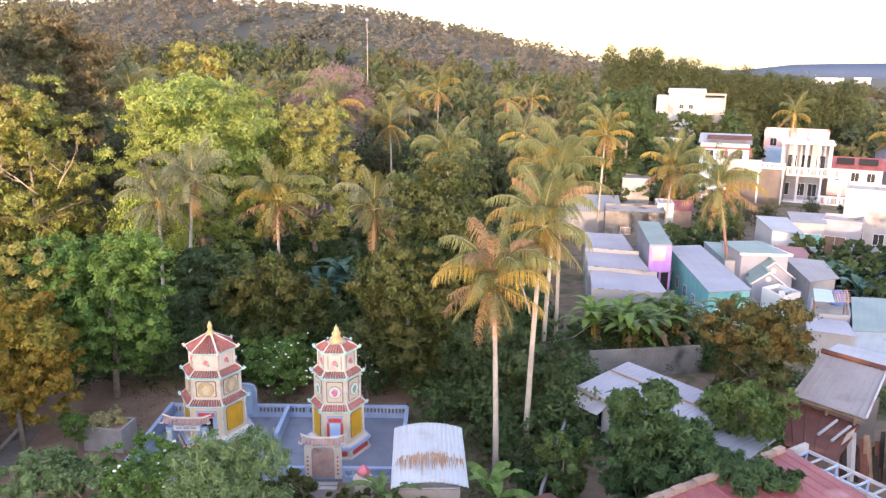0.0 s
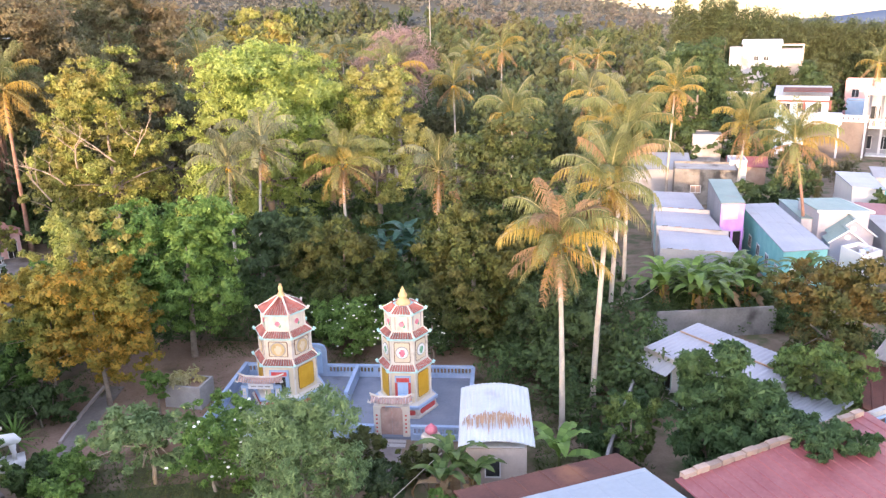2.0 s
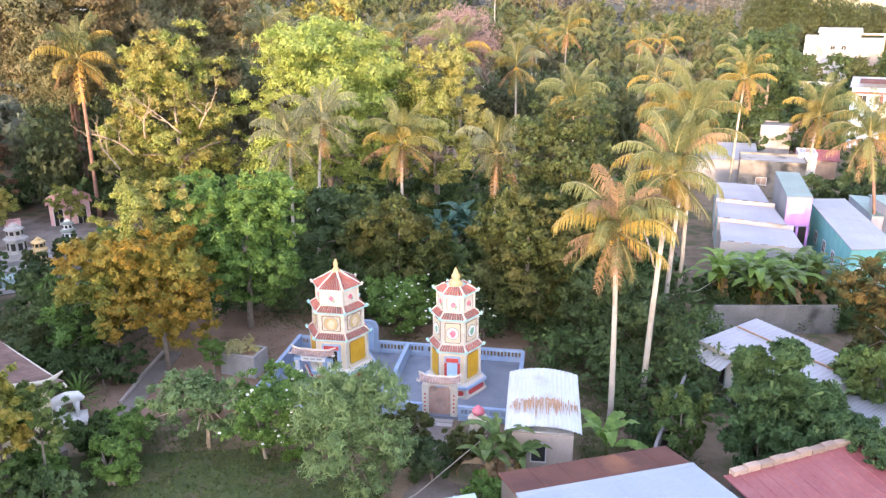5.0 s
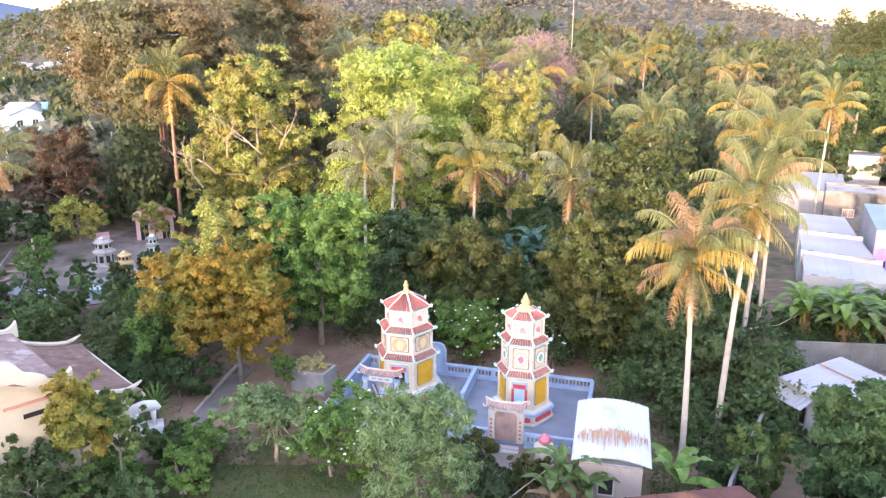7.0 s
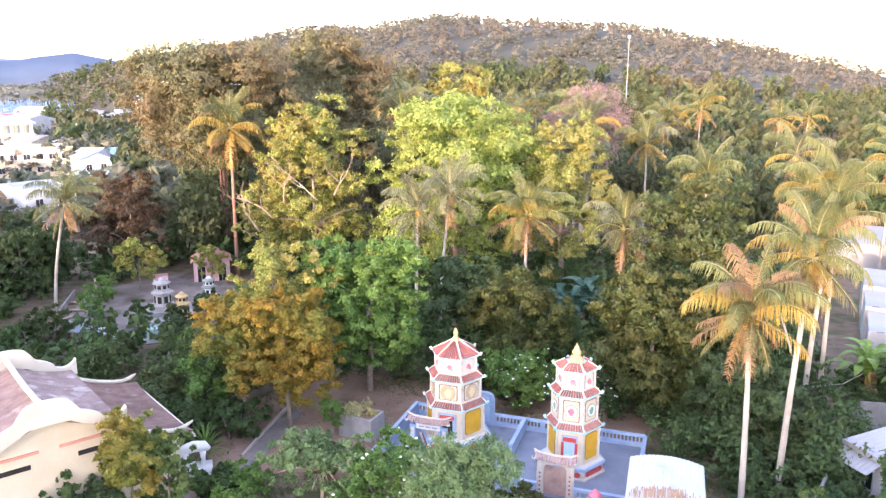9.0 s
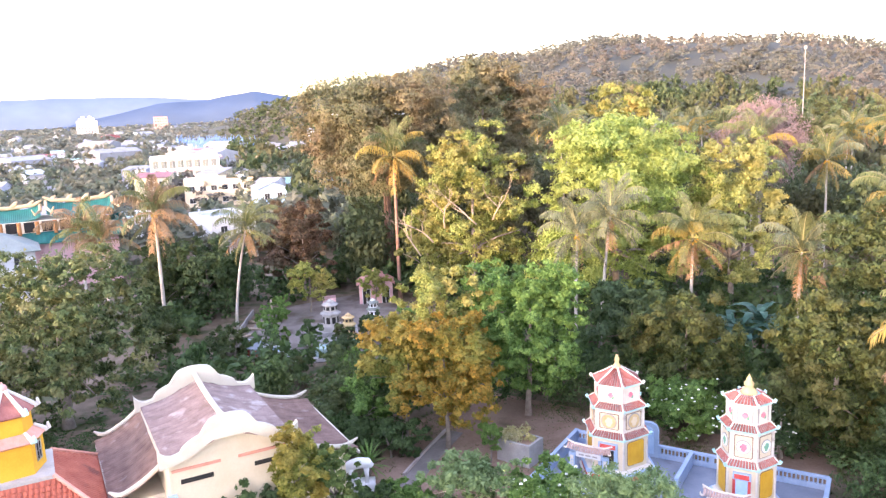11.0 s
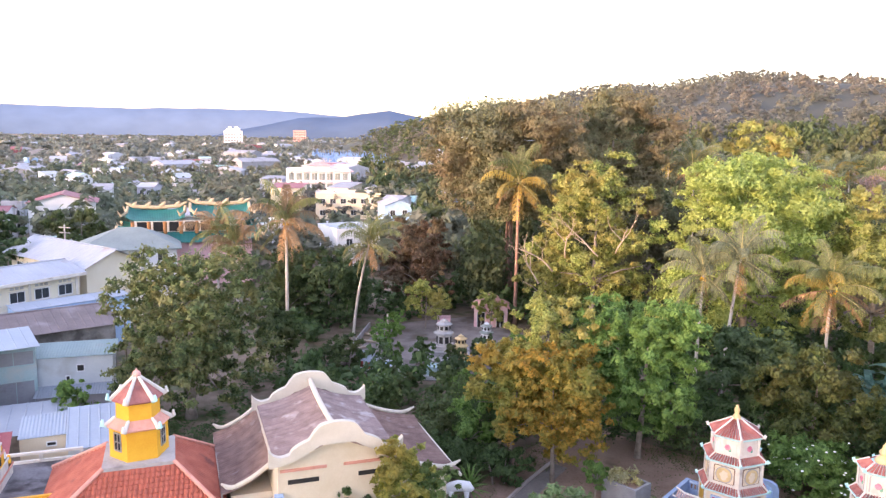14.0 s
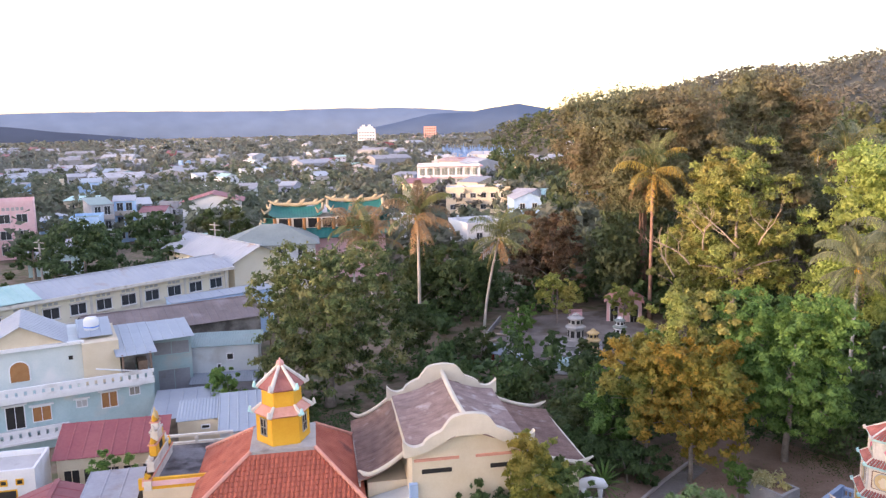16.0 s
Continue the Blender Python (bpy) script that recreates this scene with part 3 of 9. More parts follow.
def blade_mesh(mat, tear, seed):
    key = (mat, tear, seed)
    if key in BLADES:
        return BLADES[key]
    rng = np.random.default_rng(seed)
    n, pts, p, quads = 14, [], np.zeros(3), []
    for i in range(n + 1):
        a = -radians(118) * (i / n) ** 1.7
        pts.append(p.copy())
        p = p + np.array([math.cos(a), 0, math.sin(a)]) / n
    for i in range(n):
        wa, wb = [0.125 * math.sin(math.pi * min(1, 0.1 + 0.9 * (j / n))) ** 0.6 if j > 2 else 0.012 for j in (i, i + 1)]
        for s in (1, -1):
            cut = rng.random() < tear and i > 3
            k = 0.45 if cut else 1.0
            quads.append([pts[i], pts[i + 1], pts[i + 1] + (0, s * wb * k, 0.3 * wb * k), pts[i] + (0, s * wa * k, 0.3 * wa * k)][::s])
    BLADES[key] = quads_mesh("leaf", np.array(quads), M[mat])
    return BLADES[key]


def banana(x, y, h, label, seed, mat="banana", n=9, length=2.4, dead=0):
    rng = random.Random(seed)
    top = thing("banana_plant", pose(x, y, 0), label, "banana plant", "banana plants")
    stem = max(0.6, h - length * 0.75)
    part("stem", Geo().tube([(0, 0, -0.1), (0.03, 0, stem * 0.6), (0.0, 0.04, stem)], [0.15, 0.12, 0.07], 8), "frond_gold" if dead else "leaf_olive", top, smooth=True)
    for i in range(n):
        old = i >= n - dead
        elev = rng.uniform(48, 80) if i < n * 0.6 else rng.uniform(15, 50)
        lf = link("leaf", blade_mesh("frond_dry" if old else mat, 0.4 if old else 0.25, i % 3), None, top)
        lf.matrix_local = Matrix.Translation((0, 0, stem - 0.05)) @ pose(0, 0, 0, 0, 0, i * 137.5 + rng.uniform(-20, 20)) @ pose(0, 0, 0, 0, -(rng.uniform(-60, 5) if old else elev), 0) @ Matrix.Scale(length * rng.uniform(0.8, 1.1), 4)
    return top


# ---- ground, hills, distance ----
SKY_AZ = (-60, -50, -46.7, -44.4, -42.2, -40.3, -33, -29, -23.7, -20, -16, -12, -8.3, -5.5, -3.5, -1, 1.4, 4.6, 8.7, 11, 14, 19, 30, 60)
SKY_EL = (-2.43, -1.65, -0.58, 0.22, 0.72, 1.05, 2.35, 3.02, 3.57, 4.07, 4.02, 3.82, 3.57, 3.37, 3.12, 2.57, 2.12, 1.47, 0.72, 0.27, -0.13, -0.93, -1.43, -1.63)


def hill_height(x, y):
    """The wooded hill north of the temple."""
    d, az = math.hypot(x, y), math.degrees(math.atan2(x, y))
    crest = 24 + 640 * math.tan(radians(float(np.interp(az, SKY_AZ, SKY_EL))))
    if abs(az) > 62:
        crest = 0
    foot = 190 + 48 * max(0.0, -38 - az)
    t = min(1, max(0, (d - foot) / max(90, 640 - foot)))
    t = t * t * (3 - 2 * t)
    if d > 640:
        t *= max(0.0, 1 - (d - 640) / 700)
    return max(0, crest - 3) * t + 2.0 * t * noise.noise((x * 0.012, y * 0.012, 0.3)) * 2


def shade_ridge_height(x, y):
    """Unseen ridge far behind the viewer, sunward, added to shade low ground."""
    u = x * math.sin(sb) + y * math.cos(sb)
    return 45.0 * math.exp(-((u - 300) / 60) ** 2)


def ground_z(x, y):
    return hill_height(x, y) + shade_ridge_height(x, y)


g = Geo()
radii = [0, 8, 16, 24, 32, 40, 50, 60, 75, 95, 120, 150, 190, 215, 240, 265, 290, 315, 340, 365, 390, 420, 450, 480, 510, 540, 570, 600, 640, 690, 760, 850, 1000, 1400, 2200, 3400, 4800]
SEG = 144
vs = [(0, 0, 0)]
for r in radii[1:]:
    for i in range(SEG):
        a = 2 * math.pi * i / SEG
        x, y = r * math.sin(a), r * math.cos(a)
        vs.append((x, y, ground_z(x, y) if r < 1500 else 0))
fs = [(0, 1 + (i + 1) % SEG, 1 + i) for i in range(SEG)]
for k in range(len(radii) - 2):
    fs += [(1 + k * SEG + i, 1 + k * SEG + (i + 1) % SEG, 1 + (k + 1) * SEG + (i + 1) % SEG, 1 + (k + 1) * SEG + i) for i in range(SEG)]
g.add(vs, fs)
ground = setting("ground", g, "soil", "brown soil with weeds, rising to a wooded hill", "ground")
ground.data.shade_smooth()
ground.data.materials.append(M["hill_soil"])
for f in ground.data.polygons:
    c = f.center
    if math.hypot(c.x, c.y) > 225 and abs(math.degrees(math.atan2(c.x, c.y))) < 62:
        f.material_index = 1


def ridge(name, mat, label, d, az0, az1, heights, depth):
    """A far ridge line between two bearings, with a thick body behind it."""
    g, n = Geo(), 90
    vs = []
    for i in range(n + 1):
        az = az0 + (az1 - az0) * i / n
        h = float(np.interp(i / n, np.linspace(0, 1, len(heights)), heights)) + d * 0.0012 * noise.noise((az * 0.35, d * 0.01, 0)) * 2
        s, c = math.sin(radians(az)), math.cos(radians(az))
        vs += [(d * s, d * c, -2), ((d + depth * 0.45) * s, (d + depth * 0.45) * c, h), ((d + depth) * s, (d + depth) * c, -2)]
    g.add(vs, [(3 * i + a, 3 * i + b, 3 * i + 3 + b, 3 * i + 3 + a) for i in range(n) for a, b in ((0, 1), (1, 2), (2, 0))])
    ob = setting(name, g, mat, label, "backdrop")
    ob.data.shade_smooth()
    return ob


ridge("backdrop_far_ridge", "far_blue", "long mountain ridge, painted pale blue for haze", 3300, -96, -38, (70, 85, 98, 112, 116, 110, 118, 112, 80, 20), 500)
ridge("backdrop_middle_ridge", "mid_blue", "wooded hill, painted blue for haze", 2100, -57, -34, (2, 35, 62, 70, 92, 60, 50, 40), 500)
ridge("backdrop_low_ridge", "left_blue", "low ridge, painted dark blue for haze", 1900, -104, -68, (66, 64, 60, 57, 48, 24, 2), 400)
ridge("backdrop_right_ridge", "mid_blue", "hill beyond the houses, painted blue for haze", 1900, 20, 44, (10, 28, 32, 30, 20, 24, 20), 300)


# flat patches on the ground
def patch(name, poly, z, mat, label, cat):
    return setting(name, Geo().prism(poly, -0.3, z), mat, label, cat)


patch("lawn", [(-27, 26), (-9, 26), (-8.5, 33), (-17, 35.5), (-27, 33)], 0.02, "lawn", "patchy green lawn with bare soil", "lawn")
patch("dirt_yard", [(-29, 37), (-19.2, 38.2), (-18.9, 49.5), (-2, 49.5), (-2, 54), (-30, 55), (-31, 45)], 0.03, "dirt", "swept brown earth under the trees", "ground")
patch("path", [(-26.7, 37.4), (-25.3, 38.0), (-26.1, 42.6), (-26.6, 46.6), (-27.8, 46.6), (-27.4, 42.6), (-26.8, 39.2)], 0.06, "old_paving", "narrow concrete path beside the trees", "path")
patch("ledge", [(-28.4, 31.9), (-27.4, 34.0), (-26.7, 33.4), (-27.6, 31.3)], 0.3, "old_paving", "low concrete ledge below the statues", "path")
patch("grave_yard_floor", [(-57, 52.4), (-50.5, 52.4), (-45, 56.5), (-44, 62), (-50, 76), (-60, 80), (-66, 68)], 0.05, "old_paving", "grey concrete yard round the small shrines", "pavement")
patch("step_path", [(-8.0, 29.5), (-3.9, 30), (-4.0, 33.6), (-5.7, 34.4), (-6.2, 40.4), (-7.5, 40.4), (-7.0, 34.6)], 0.06, "old_paving", "cracked concrete path to the shrine gate", "path")

# ---- the blue shrine court with its two stupas ----
CX0, CX1, CY0, CY1 = -18.4, -2.3, 40.5, 48.6
patch("court_floor", [(CX0, CY0), (CX1, CY0), (CX1, CY1), (CX0, CY1)], 0.16, "court", "blue-grey painted concrete court", "pavement")
BAL = Geo().box(-0.045, -0.05, 0, 0.045, 0.05, 0.36).mesh("baluster")


def balustrade(x0, y0, x1, y1, label, pierced=True, h=1.05, name="low_wall"):
    """A pale blue low wall with a pierced band, from end to end."""
    ln, rot = math.hypot(x1 - x0, y1 - y0), math.degrees(math.atan2(y1 - y0, x1 - x0))
    top = thing(name, pose(x0, y0, 0.0, 0, 0, rot), label, "low wall", "court walls")
    part("base", Geo().box(0, -0.09, 0, ln, 0.09, h - 0.56 if pierced else h - 0.1), "bluewall", top)
    part("rail", Geo().box(-0.02, -0.13, h - 0.16 if pierced else h - 0.1, ln + 0.02, 0.13, h), "bluewall", top)
    if pierced:
        n = max(1, round(ln / 3.2))
        for i in range(n + 1):
            c = ln * i / n
            part("post", Geo().box(max(c - 0.16, 0), -0.11, h - 0.56, min(c + 0.16, ln), 0.11, h - 0.16), "bluewall", top)
        k = int(ln / 0.24)
        for i in range(k):
            c = ln * (i + 0.5) / k
            if abs((c * n / ln + 0.5) % 1 - 0.5) * ln / n > 0.3:
                link("baluster", BAL, M["bluewall"], top).location = (c, 0, h - 0.56)
    return top


balustrade(CX0, CY1, -15.6, CY1, "pale blue court wall at the back of the stupa")
balustrade(-12.6, CY1, CX1, CY1, "pale blue pierced balustrade at the back of the court")
balustrade(CX1, CY1, CX1, CY0, "pale blue balustrade along the side of the court", h=1.0)
balustrade(CX0, CY0, CX0, CY1, "solid pale blue court wall beside the earth yard", False, 1.15)
balustrade(CX0, CY0, -7.9, CY0, "pale blue pierced balustrade at the front of the court", h=0.95)
balustrade(-5.7, CY0, CX1, CY0, "pale blue balustrade beside the shrine gate", h=0.95)
balustrade(-10.5, CY0 + 0.2, -10.5, 44.2, "low blue dividing wall in the court", False, 0.7)
balustrade(-10.4, 44.3, -10.4, CY1 - 0.2, "blue dividing wall, higher at the back of the court", False, 1.1)
# tall screen behind the wider stupa
scr = thing("screen_wall", pose(-14.1, CY1, 0.1), "tall pale blue screen wall with rounded shoulders", "screen wall")
prof = [(-1.5, 0), (1.5, 0), (1.5, 2.0), (1.35, 2.35), (1.0, 2.5), (-1.0, 2.5), (-1.35, 2.35), (-1.5, 2.0)]
sg = Geo()
sg.m = pose(0, 0, 0, 90, 0, 0)
sg.prism(prof, -0.12, 0.12)
part("panel", sg, "bluewall", scr)
sg = Geo()
sg.m = pose(0, -0.14, 0, 90, 0, 0)
sg.prism([(x * 0.8, 0.3 + y * 0.78) for x, y in prof], -0.01, 0.02)
part("inset", sg, "skyblue", scr)

HEX = [radians(60 * i) for i in range(6)]          # corner bearings: faces look to -y, and every 60 degrees


def hex_roof(parent, r0, r1, z0, z1, tile, ribmat, horn, hornmat, rows=7):
    """A six-sided skirt roof: tiles in courses, white hip ribs, curled horns at the corners."""
    soff = Geo().lathe([(r0 * 0.97, z0 - 0.10), (r0 * 1.02, z0 - 0.02), (r1, z1)], 6)
    part("eave", soff, "cyan", parent)
    for i in range(6):
        a0, a1 = HEX[i], HEX[(i + 1) % 6]
        p = [Vector((r * math.cos(a), r * math.sin(a), z)) for r, a, z in ((r0, a0, z0), (r0, a1, z0), (r1, a1, z1), (r1, a0, z1))]
        g = Geo()
        n = max(4, int((p[1] - p[0]).length / 0.17))
        for j in range(n):                    # one half-round run of tiles after another
            u0, u1 = (j + 0.08) / n, (j + 0.92) / n
            um = (u0 + u1) / 2
            lo, hi = [p[0].lerp(p[1], u) for u in (u0, um, u1)], [p[3].lerp(p[2], u) for u in (u0, um, u1)]
            up = Vector((0, 0, 0.05))
            out = (p[0] + p[1]).normalized() * 0.05
            g.add([lo[0] + out, lo[1] + out + up * 1.6, lo[2] + out, hi[0] + up * 0.4, hi[1] + up * 1.8, hi[2] + up * 0.4],
                  [(0, 1, 4, 3), (1, 2, 5, 4), (0, 2, 1), (3, 4, 5), (0, 3, 5, 2)])
        part("tile_course", g, tile, parent)
        r = Geo().tube([p[0] + Vector((0, 0, 0.05)), p[3] + Vector((0, 0, 0.08))], [0.075, 0.06], 6)
        part("hip_rib", r, ribmat, parent)
        c, s = math.cos(a0), math.sin(a0)
        h = Geo().tube([((r0 - 0.12) * c, (r0 - 0.12) * s, z0 + 0.03), ((r0 + horn * 0.5) * c, (r0 + horn * 0.5) * s, z0 + 0.06),
                        ((r0 + horn * 0.75) * c, (r0 + horn * 0.75) * s, z0 + horn * 0.75), ((r0 + horn * 0.35) * c, (r0 + horn * 0.35) * s, z0 + horn * 1.2)],
                       [0.09, 0.11, 0.09, 0.03], 6)
        part("corner_horn", h, hornmat, parent)


def face_panel(parent, name, r, i, u, w, z0, z1, mat, proud, chamfer=0.0, label=""):
    """A plate on face i of a hexagonal body of corner radius r: width w, u off the middle."""
    a = (HEX[i] + HEX[(i + 1) % 6]) / 2 if i < 5 else radians(330)
    d = r * math.cos(radians(30))
    g = Geo()
    g.m = pose(d * math.cos(a), d * math.sin(a), 0, 0, 0, math.degrees(a) + 90) @ pose(0, 0, 0, 90, 0, 0)
    c = chamfer
    x0, x1 = u - w / 2, u + w / 2
    poly = [(x0 + c, z0), (x1 - c, z0), (x1, z0 + c), (x1, z1 - c), (x1 - c, z1), (x0 + c, z1), (x0, z1 - c), (x0, z0 + c)] if c else [(x0, z0), (x1, z0), (x1, z1), (x0, z1)]
    g.prism(poly, -0.01, proud)
    return part(name, g, mat, parent, label)


def medallion(parent, r, i, z, rad, mat, core):
    a = (HEX[i] + HEX[(i + 1) % 6]) / 2 if i < 5 else radians(330)
    d = r * math.cos(radians(30))
    for nm, k, m_, pr in (("medallion_ring", 1.0, "stone", 0.03), ("medallion", 0.88, mat, 0.05)):
        g = Geo()
        g.m = pose(d * math.cos(a), d * math.sin(a), z, 0, 0, math.degrees(a) + 90) @ pose(0, 0, 0, 90, 0, 0)
        g.lathe([(rad * k, -0.01), (rad * k, pr)], 16)
        part(nm, g, m_, parent)
    g = Geo()
    for j, (dx, dz, s) in enumerate(((0, 0.3, 0.2), (-0.25, 0, 0.2), (0.22, -0.05, 0.22), (0, -0.35, 0.26), (0.3, 0.3, 0.12))):
        g.m = pose(d * math.cos(a), d * math.sin(a), z, 0, 0, math.degrees(a) + 90) @ pose(0, 0, 0, 90, 0, 0) @ pose(dx * rad, dz * rad, 0)
        g.lathe([(s * rad * 1.5, 0.04), (s * rad, 0.07)], 7)
    part("relief", g, core, parent)


def stupa(x, y, label, R, tiers, top_roof, total, niche):
    """A three-tiered hexagonal stupa. tiers: (body corner radius, z0, z1, eave radius, eave top)."""
    t = thing("stupa", pose(x, y, 0.16), label, "stupa", "stupas in the court")
    part("plinth", Geo().lathe([(R * 1.28, 0), (R * 1.28, 0.12), (R * 1.22, 0.16), (R * 1.18, 0.55), (R * 1.24, 0.62), (R * 1.24, 0.8), (R * 1.1, 0.92)], 6), "offwhite", t)
    for i in range(6):
        face_panel(t, "plinth_panel", R * 1.20, i, 0, R * 0.95, 0.2, 0.5, "panelred", 0.05, 0.08)
    part("plinth_rim", Geo().lathe([(R * 1.27, 0.62), (R * 1.27, 0.80), (R * 1.22, 0.84)], 6), "bluewall", t)
    for k, (r, z0, z1, re, zt) in enumerate(tiers):
        part("body", Geo().lathe([(r, z0), (r * 0.985, z1)], 6), "cream" if k == 0 else "offwhite", t)
        for a in HEX:
            g = Geo()
            g.m = pose(r * 0.985 * math.cos(a), r * 0.985 * math.sin(a), 0)
            g.lathe([(0.075, z0), (0.07, z1)], 6)
            part("corner_pilaster", g, "offwhite", t)
        for i in range(6):
            if k == 0:
                if i == 4:
                    continue
                face_panel(t, "panel_border", r, i, 0, r * 0.70, z0 + 0.22, z1 - 0.22, "timber", 0.012, 0.12)
                face_panel(t, "panel", r, i, 0, r * 0.66, z0 + 0.25, z1 - 0.25, "ochre", 0.03, 0.11)
            elif k == 1:
                face_panel(t, "panel_border", r, i, 0, r * 0.72, z0 + 0.22, z1 - 0.22, "timber", 0.015, 0.06)
                face_panel(t, "panel_field", r, i, 0, r * 0.65, z0 + 0.26, z1 - 0.26, "cream", 0.025, 0.05)
                medallion(t, r + 0.03, i, (z0 + z1) / 2, r * 0.29, "white" if niche else "gold", ("flowerpink", "reliefgreen")[i % 2] if niche else "cream")
            else:
                face_panel(t, "flower_relief", r, i, 0, 0.34, (z0 + z1) / 2 - 0.2, (z0 + z1) / 2 + 0.14, "flowerpink", 0.03, 0.12)
                face_panel(t, "flower_leaf", r, i, 0.14, 0.16, (z0 + z1) / 2 - 0.28, (z0 + z1) / 2 - 0.04, "reliefgreen", 0.022, 0.05)
                for s in (-1, 1):
                    face_panel(t, "side_band", r, i, s * r * 0.34, 0.07, z0 + 0.18, z1 - 0.18, "stone" if niche else "offwhite", 0.025)
        last = k == len(tiers) - 1
        hex_roof(t, re, top_roof[0] if last else tiers[k + 1][0] * 1.02, z1, zt, "redtile", "offwhite", 0.19, "cyan" if niche or k < 2 else "offwhite")
    # front: framed door niche
    r, z0, z1 = tiers[0][:3]
    face_panel(t, "door_frame", r, 4, 0, r * 0.62, z0 + 0.02, z1 - 0.3, "bluewall", 0.10)
    face_panel(t, "door_recess", r + 0.075, 4, 0, r * 0.40, z0 + 0.04, z1 - 0.75, "dark" if not niche else "skyblue", 0.04)
    face_panel(t, "name_board", r + 0.075, 4, 0, r * 0.50, z1 - 0.68, z1 - 0.40, "panelred", 0.05)
    if niche:
        for s in (-1, 1):
            face_panel(t, "couplet_board", r + 0.075, 4, s * r * 0.26, 0.16, z0 + 0.2, z1 - 0.72, "panelred", 0.05)
        part("incense_urn", Geo().lathe([(0.12, z0), (0.28, z0 + 0.25), (0.3, z0 + 0.5), (0.2, z0 + 0.65)], 12), "skyblue", t, smooth=True).location = (0, -r * 0.95, 0)
    z = top_roof[1]
    s = top_roof[2]
    part("finial", Geo().lathe([(0.30 * s, z - 0.1), (0.44 * s, z), (0.46 * s, z + 0.12), (0.36 * s, z + 0.26), (0.20 * s, z + 0.40), (0.26 * s, z + 0.52), (0.27 * s, z + 0.66),
                               (0.14 * s, z + 0.82), (0.15 * s, z + 0.92), (0.05 * s, total - 0.12), (0.02, total)], 16), "gold", t, "gilded gourd finial", True)
    return t


stupa(-6.45, 44.5, "slender three-tiered cream stupa with red tiled eaves and a gilded finial", 1.6,
      [(1.6, 0.92, 3.05, 1.72, 3.36), (1.42, 3.36, 5.15, 1.54, 5.46), (1.18, 5.46, 6.7, 1.32, 7.05)], (0.7, 7.0, 1.05), 8.2, True)
stupa(-14.55, 45.6, "broad three-tiered cream stupa with a red tiled pyramid roof", 2.0,
      [(2.0, 0.92, 2.95, 2.12, 3.26), (1.76, 3.26, 4.75, 1.9, 5.06), (1.44, 5.06, 6.25, 1.62, 7.05)], (0.25, 7.0, 0.6), 7.95, False)


def shrine_gate(x, y, label, w, h, posts, board):
    """A small tiled gateway: two posts, a lintel and a little roof with curled ends."""
    t = thing("shrine_gate", pose(x, y, 0.1), label, "gate", "gates before the stupas")
    for s in (-1, 1):
        part("post", Geo().box(s * w / 2 - 0.2, -0.2, 0, s * w / 2 + 0.2, 0.2, h), posts, t)
        part("post_panel", Geo().box(s * w / 2 - 0.11, -0.225, 0.25, s * w / 2 + 0.11, -0.19, h - 0.2), "offwhite", t)
        for i in range(5):
            part("post_spot", Geo().box(s * w / 2 - 0.05, -0.245, 0.35 + i * (h - 0.7) / 5, s * w / 2 + 0.05, -0.22, 0.45 + i * (h - 0.7) / 5), "panelred" if board is None else "bluewall", t)
    arch = Geo()
    arch.m = pose(0, 0, 0, 90, 0, 0)
    iw = w / 2 - 0.2
    arch.prism([(-iw, h - 0.25), (-iw * 0.8, h - 0.05), (0, h + 0.02), (iw * 0.8, h - 0.05), (iw, h - 0.25), (iw, h + 0.22), (-iw, h + 0.22)], -0.16, 0.16)
    part("lintel", arch, "offwhite" if board is None else "bluewall", t)
    if board:
        part("sign_board", Geo().box(-iw * 0.9, -0.22, h - 0.22, iw * 0.9, -0.165, h + 0.12), board, t, "white board with unreadable writing")
        for i in range(3):
            part("writing_bar", Geo().box(-iw * 0.7 + i * iw * 0.5, -0.226, h - 0.1, -iw * 0.7 + i * iw * 0.5 + iw * 0.38, -0.219, h), "stone", t)
    hw = w / 2 + 0.34
    for s in (-1, 1):
        g = Geo()
        n = int(2 * hw / 0.16)
        for j in range(n):
            x0, x1 = -hw + 2 * hw * j / n + 0.01, -hw + 2 * hw * (j + 1) / n - 0.01
            zb = h + 0.22 + 0.12 * (abs(x0 + x1) / 2 / hw) ** 2
            g.add([(x0, s * 0.38, zb), ((x0 + x1) / 2, s * 0.4, zb + 0.06), (x1, s * 0.38, zb), (x0, s * 0.02, zb + 0.26), ((x0 + x1) / 2, s * 0.02, zb + 0.31), (x1, s * 0.02, zb + 0.26)],
                  [(0, 1, 4, 3), (1, 2, 5, 4), (0, 2, 1), (0, 3, 5, 2)])
        part("tile_slope", g, "gatetile", t)
    part("ridge", Geo().tube([(-hw - 0.08, 0, h + 0.78), (-hw * 0.7, 0, h + 0.56), (0, 0, h + 0.52), (hw * 0.7, 0, h + 0.56), (hw + 0.08, 0, h + 0.78)], [0.05, 0.07, 0.07, 0.07, 0.05], 6), "offwhite", t)
    for sx in (-1, 1):
        for sy in (-1, 1):
            part("corner_horn", Geo().tube([(sx * hw * 0.95, sy * 0.38, h + 0.34), (sx * (hw + 0.1), sy * 0.42, h + 0.40), (sx * (hw + 0.08), sy * 0.42, h + 0.56)], [0.07, 0.06, 0.02], 5), "offwhite", t)
    return t


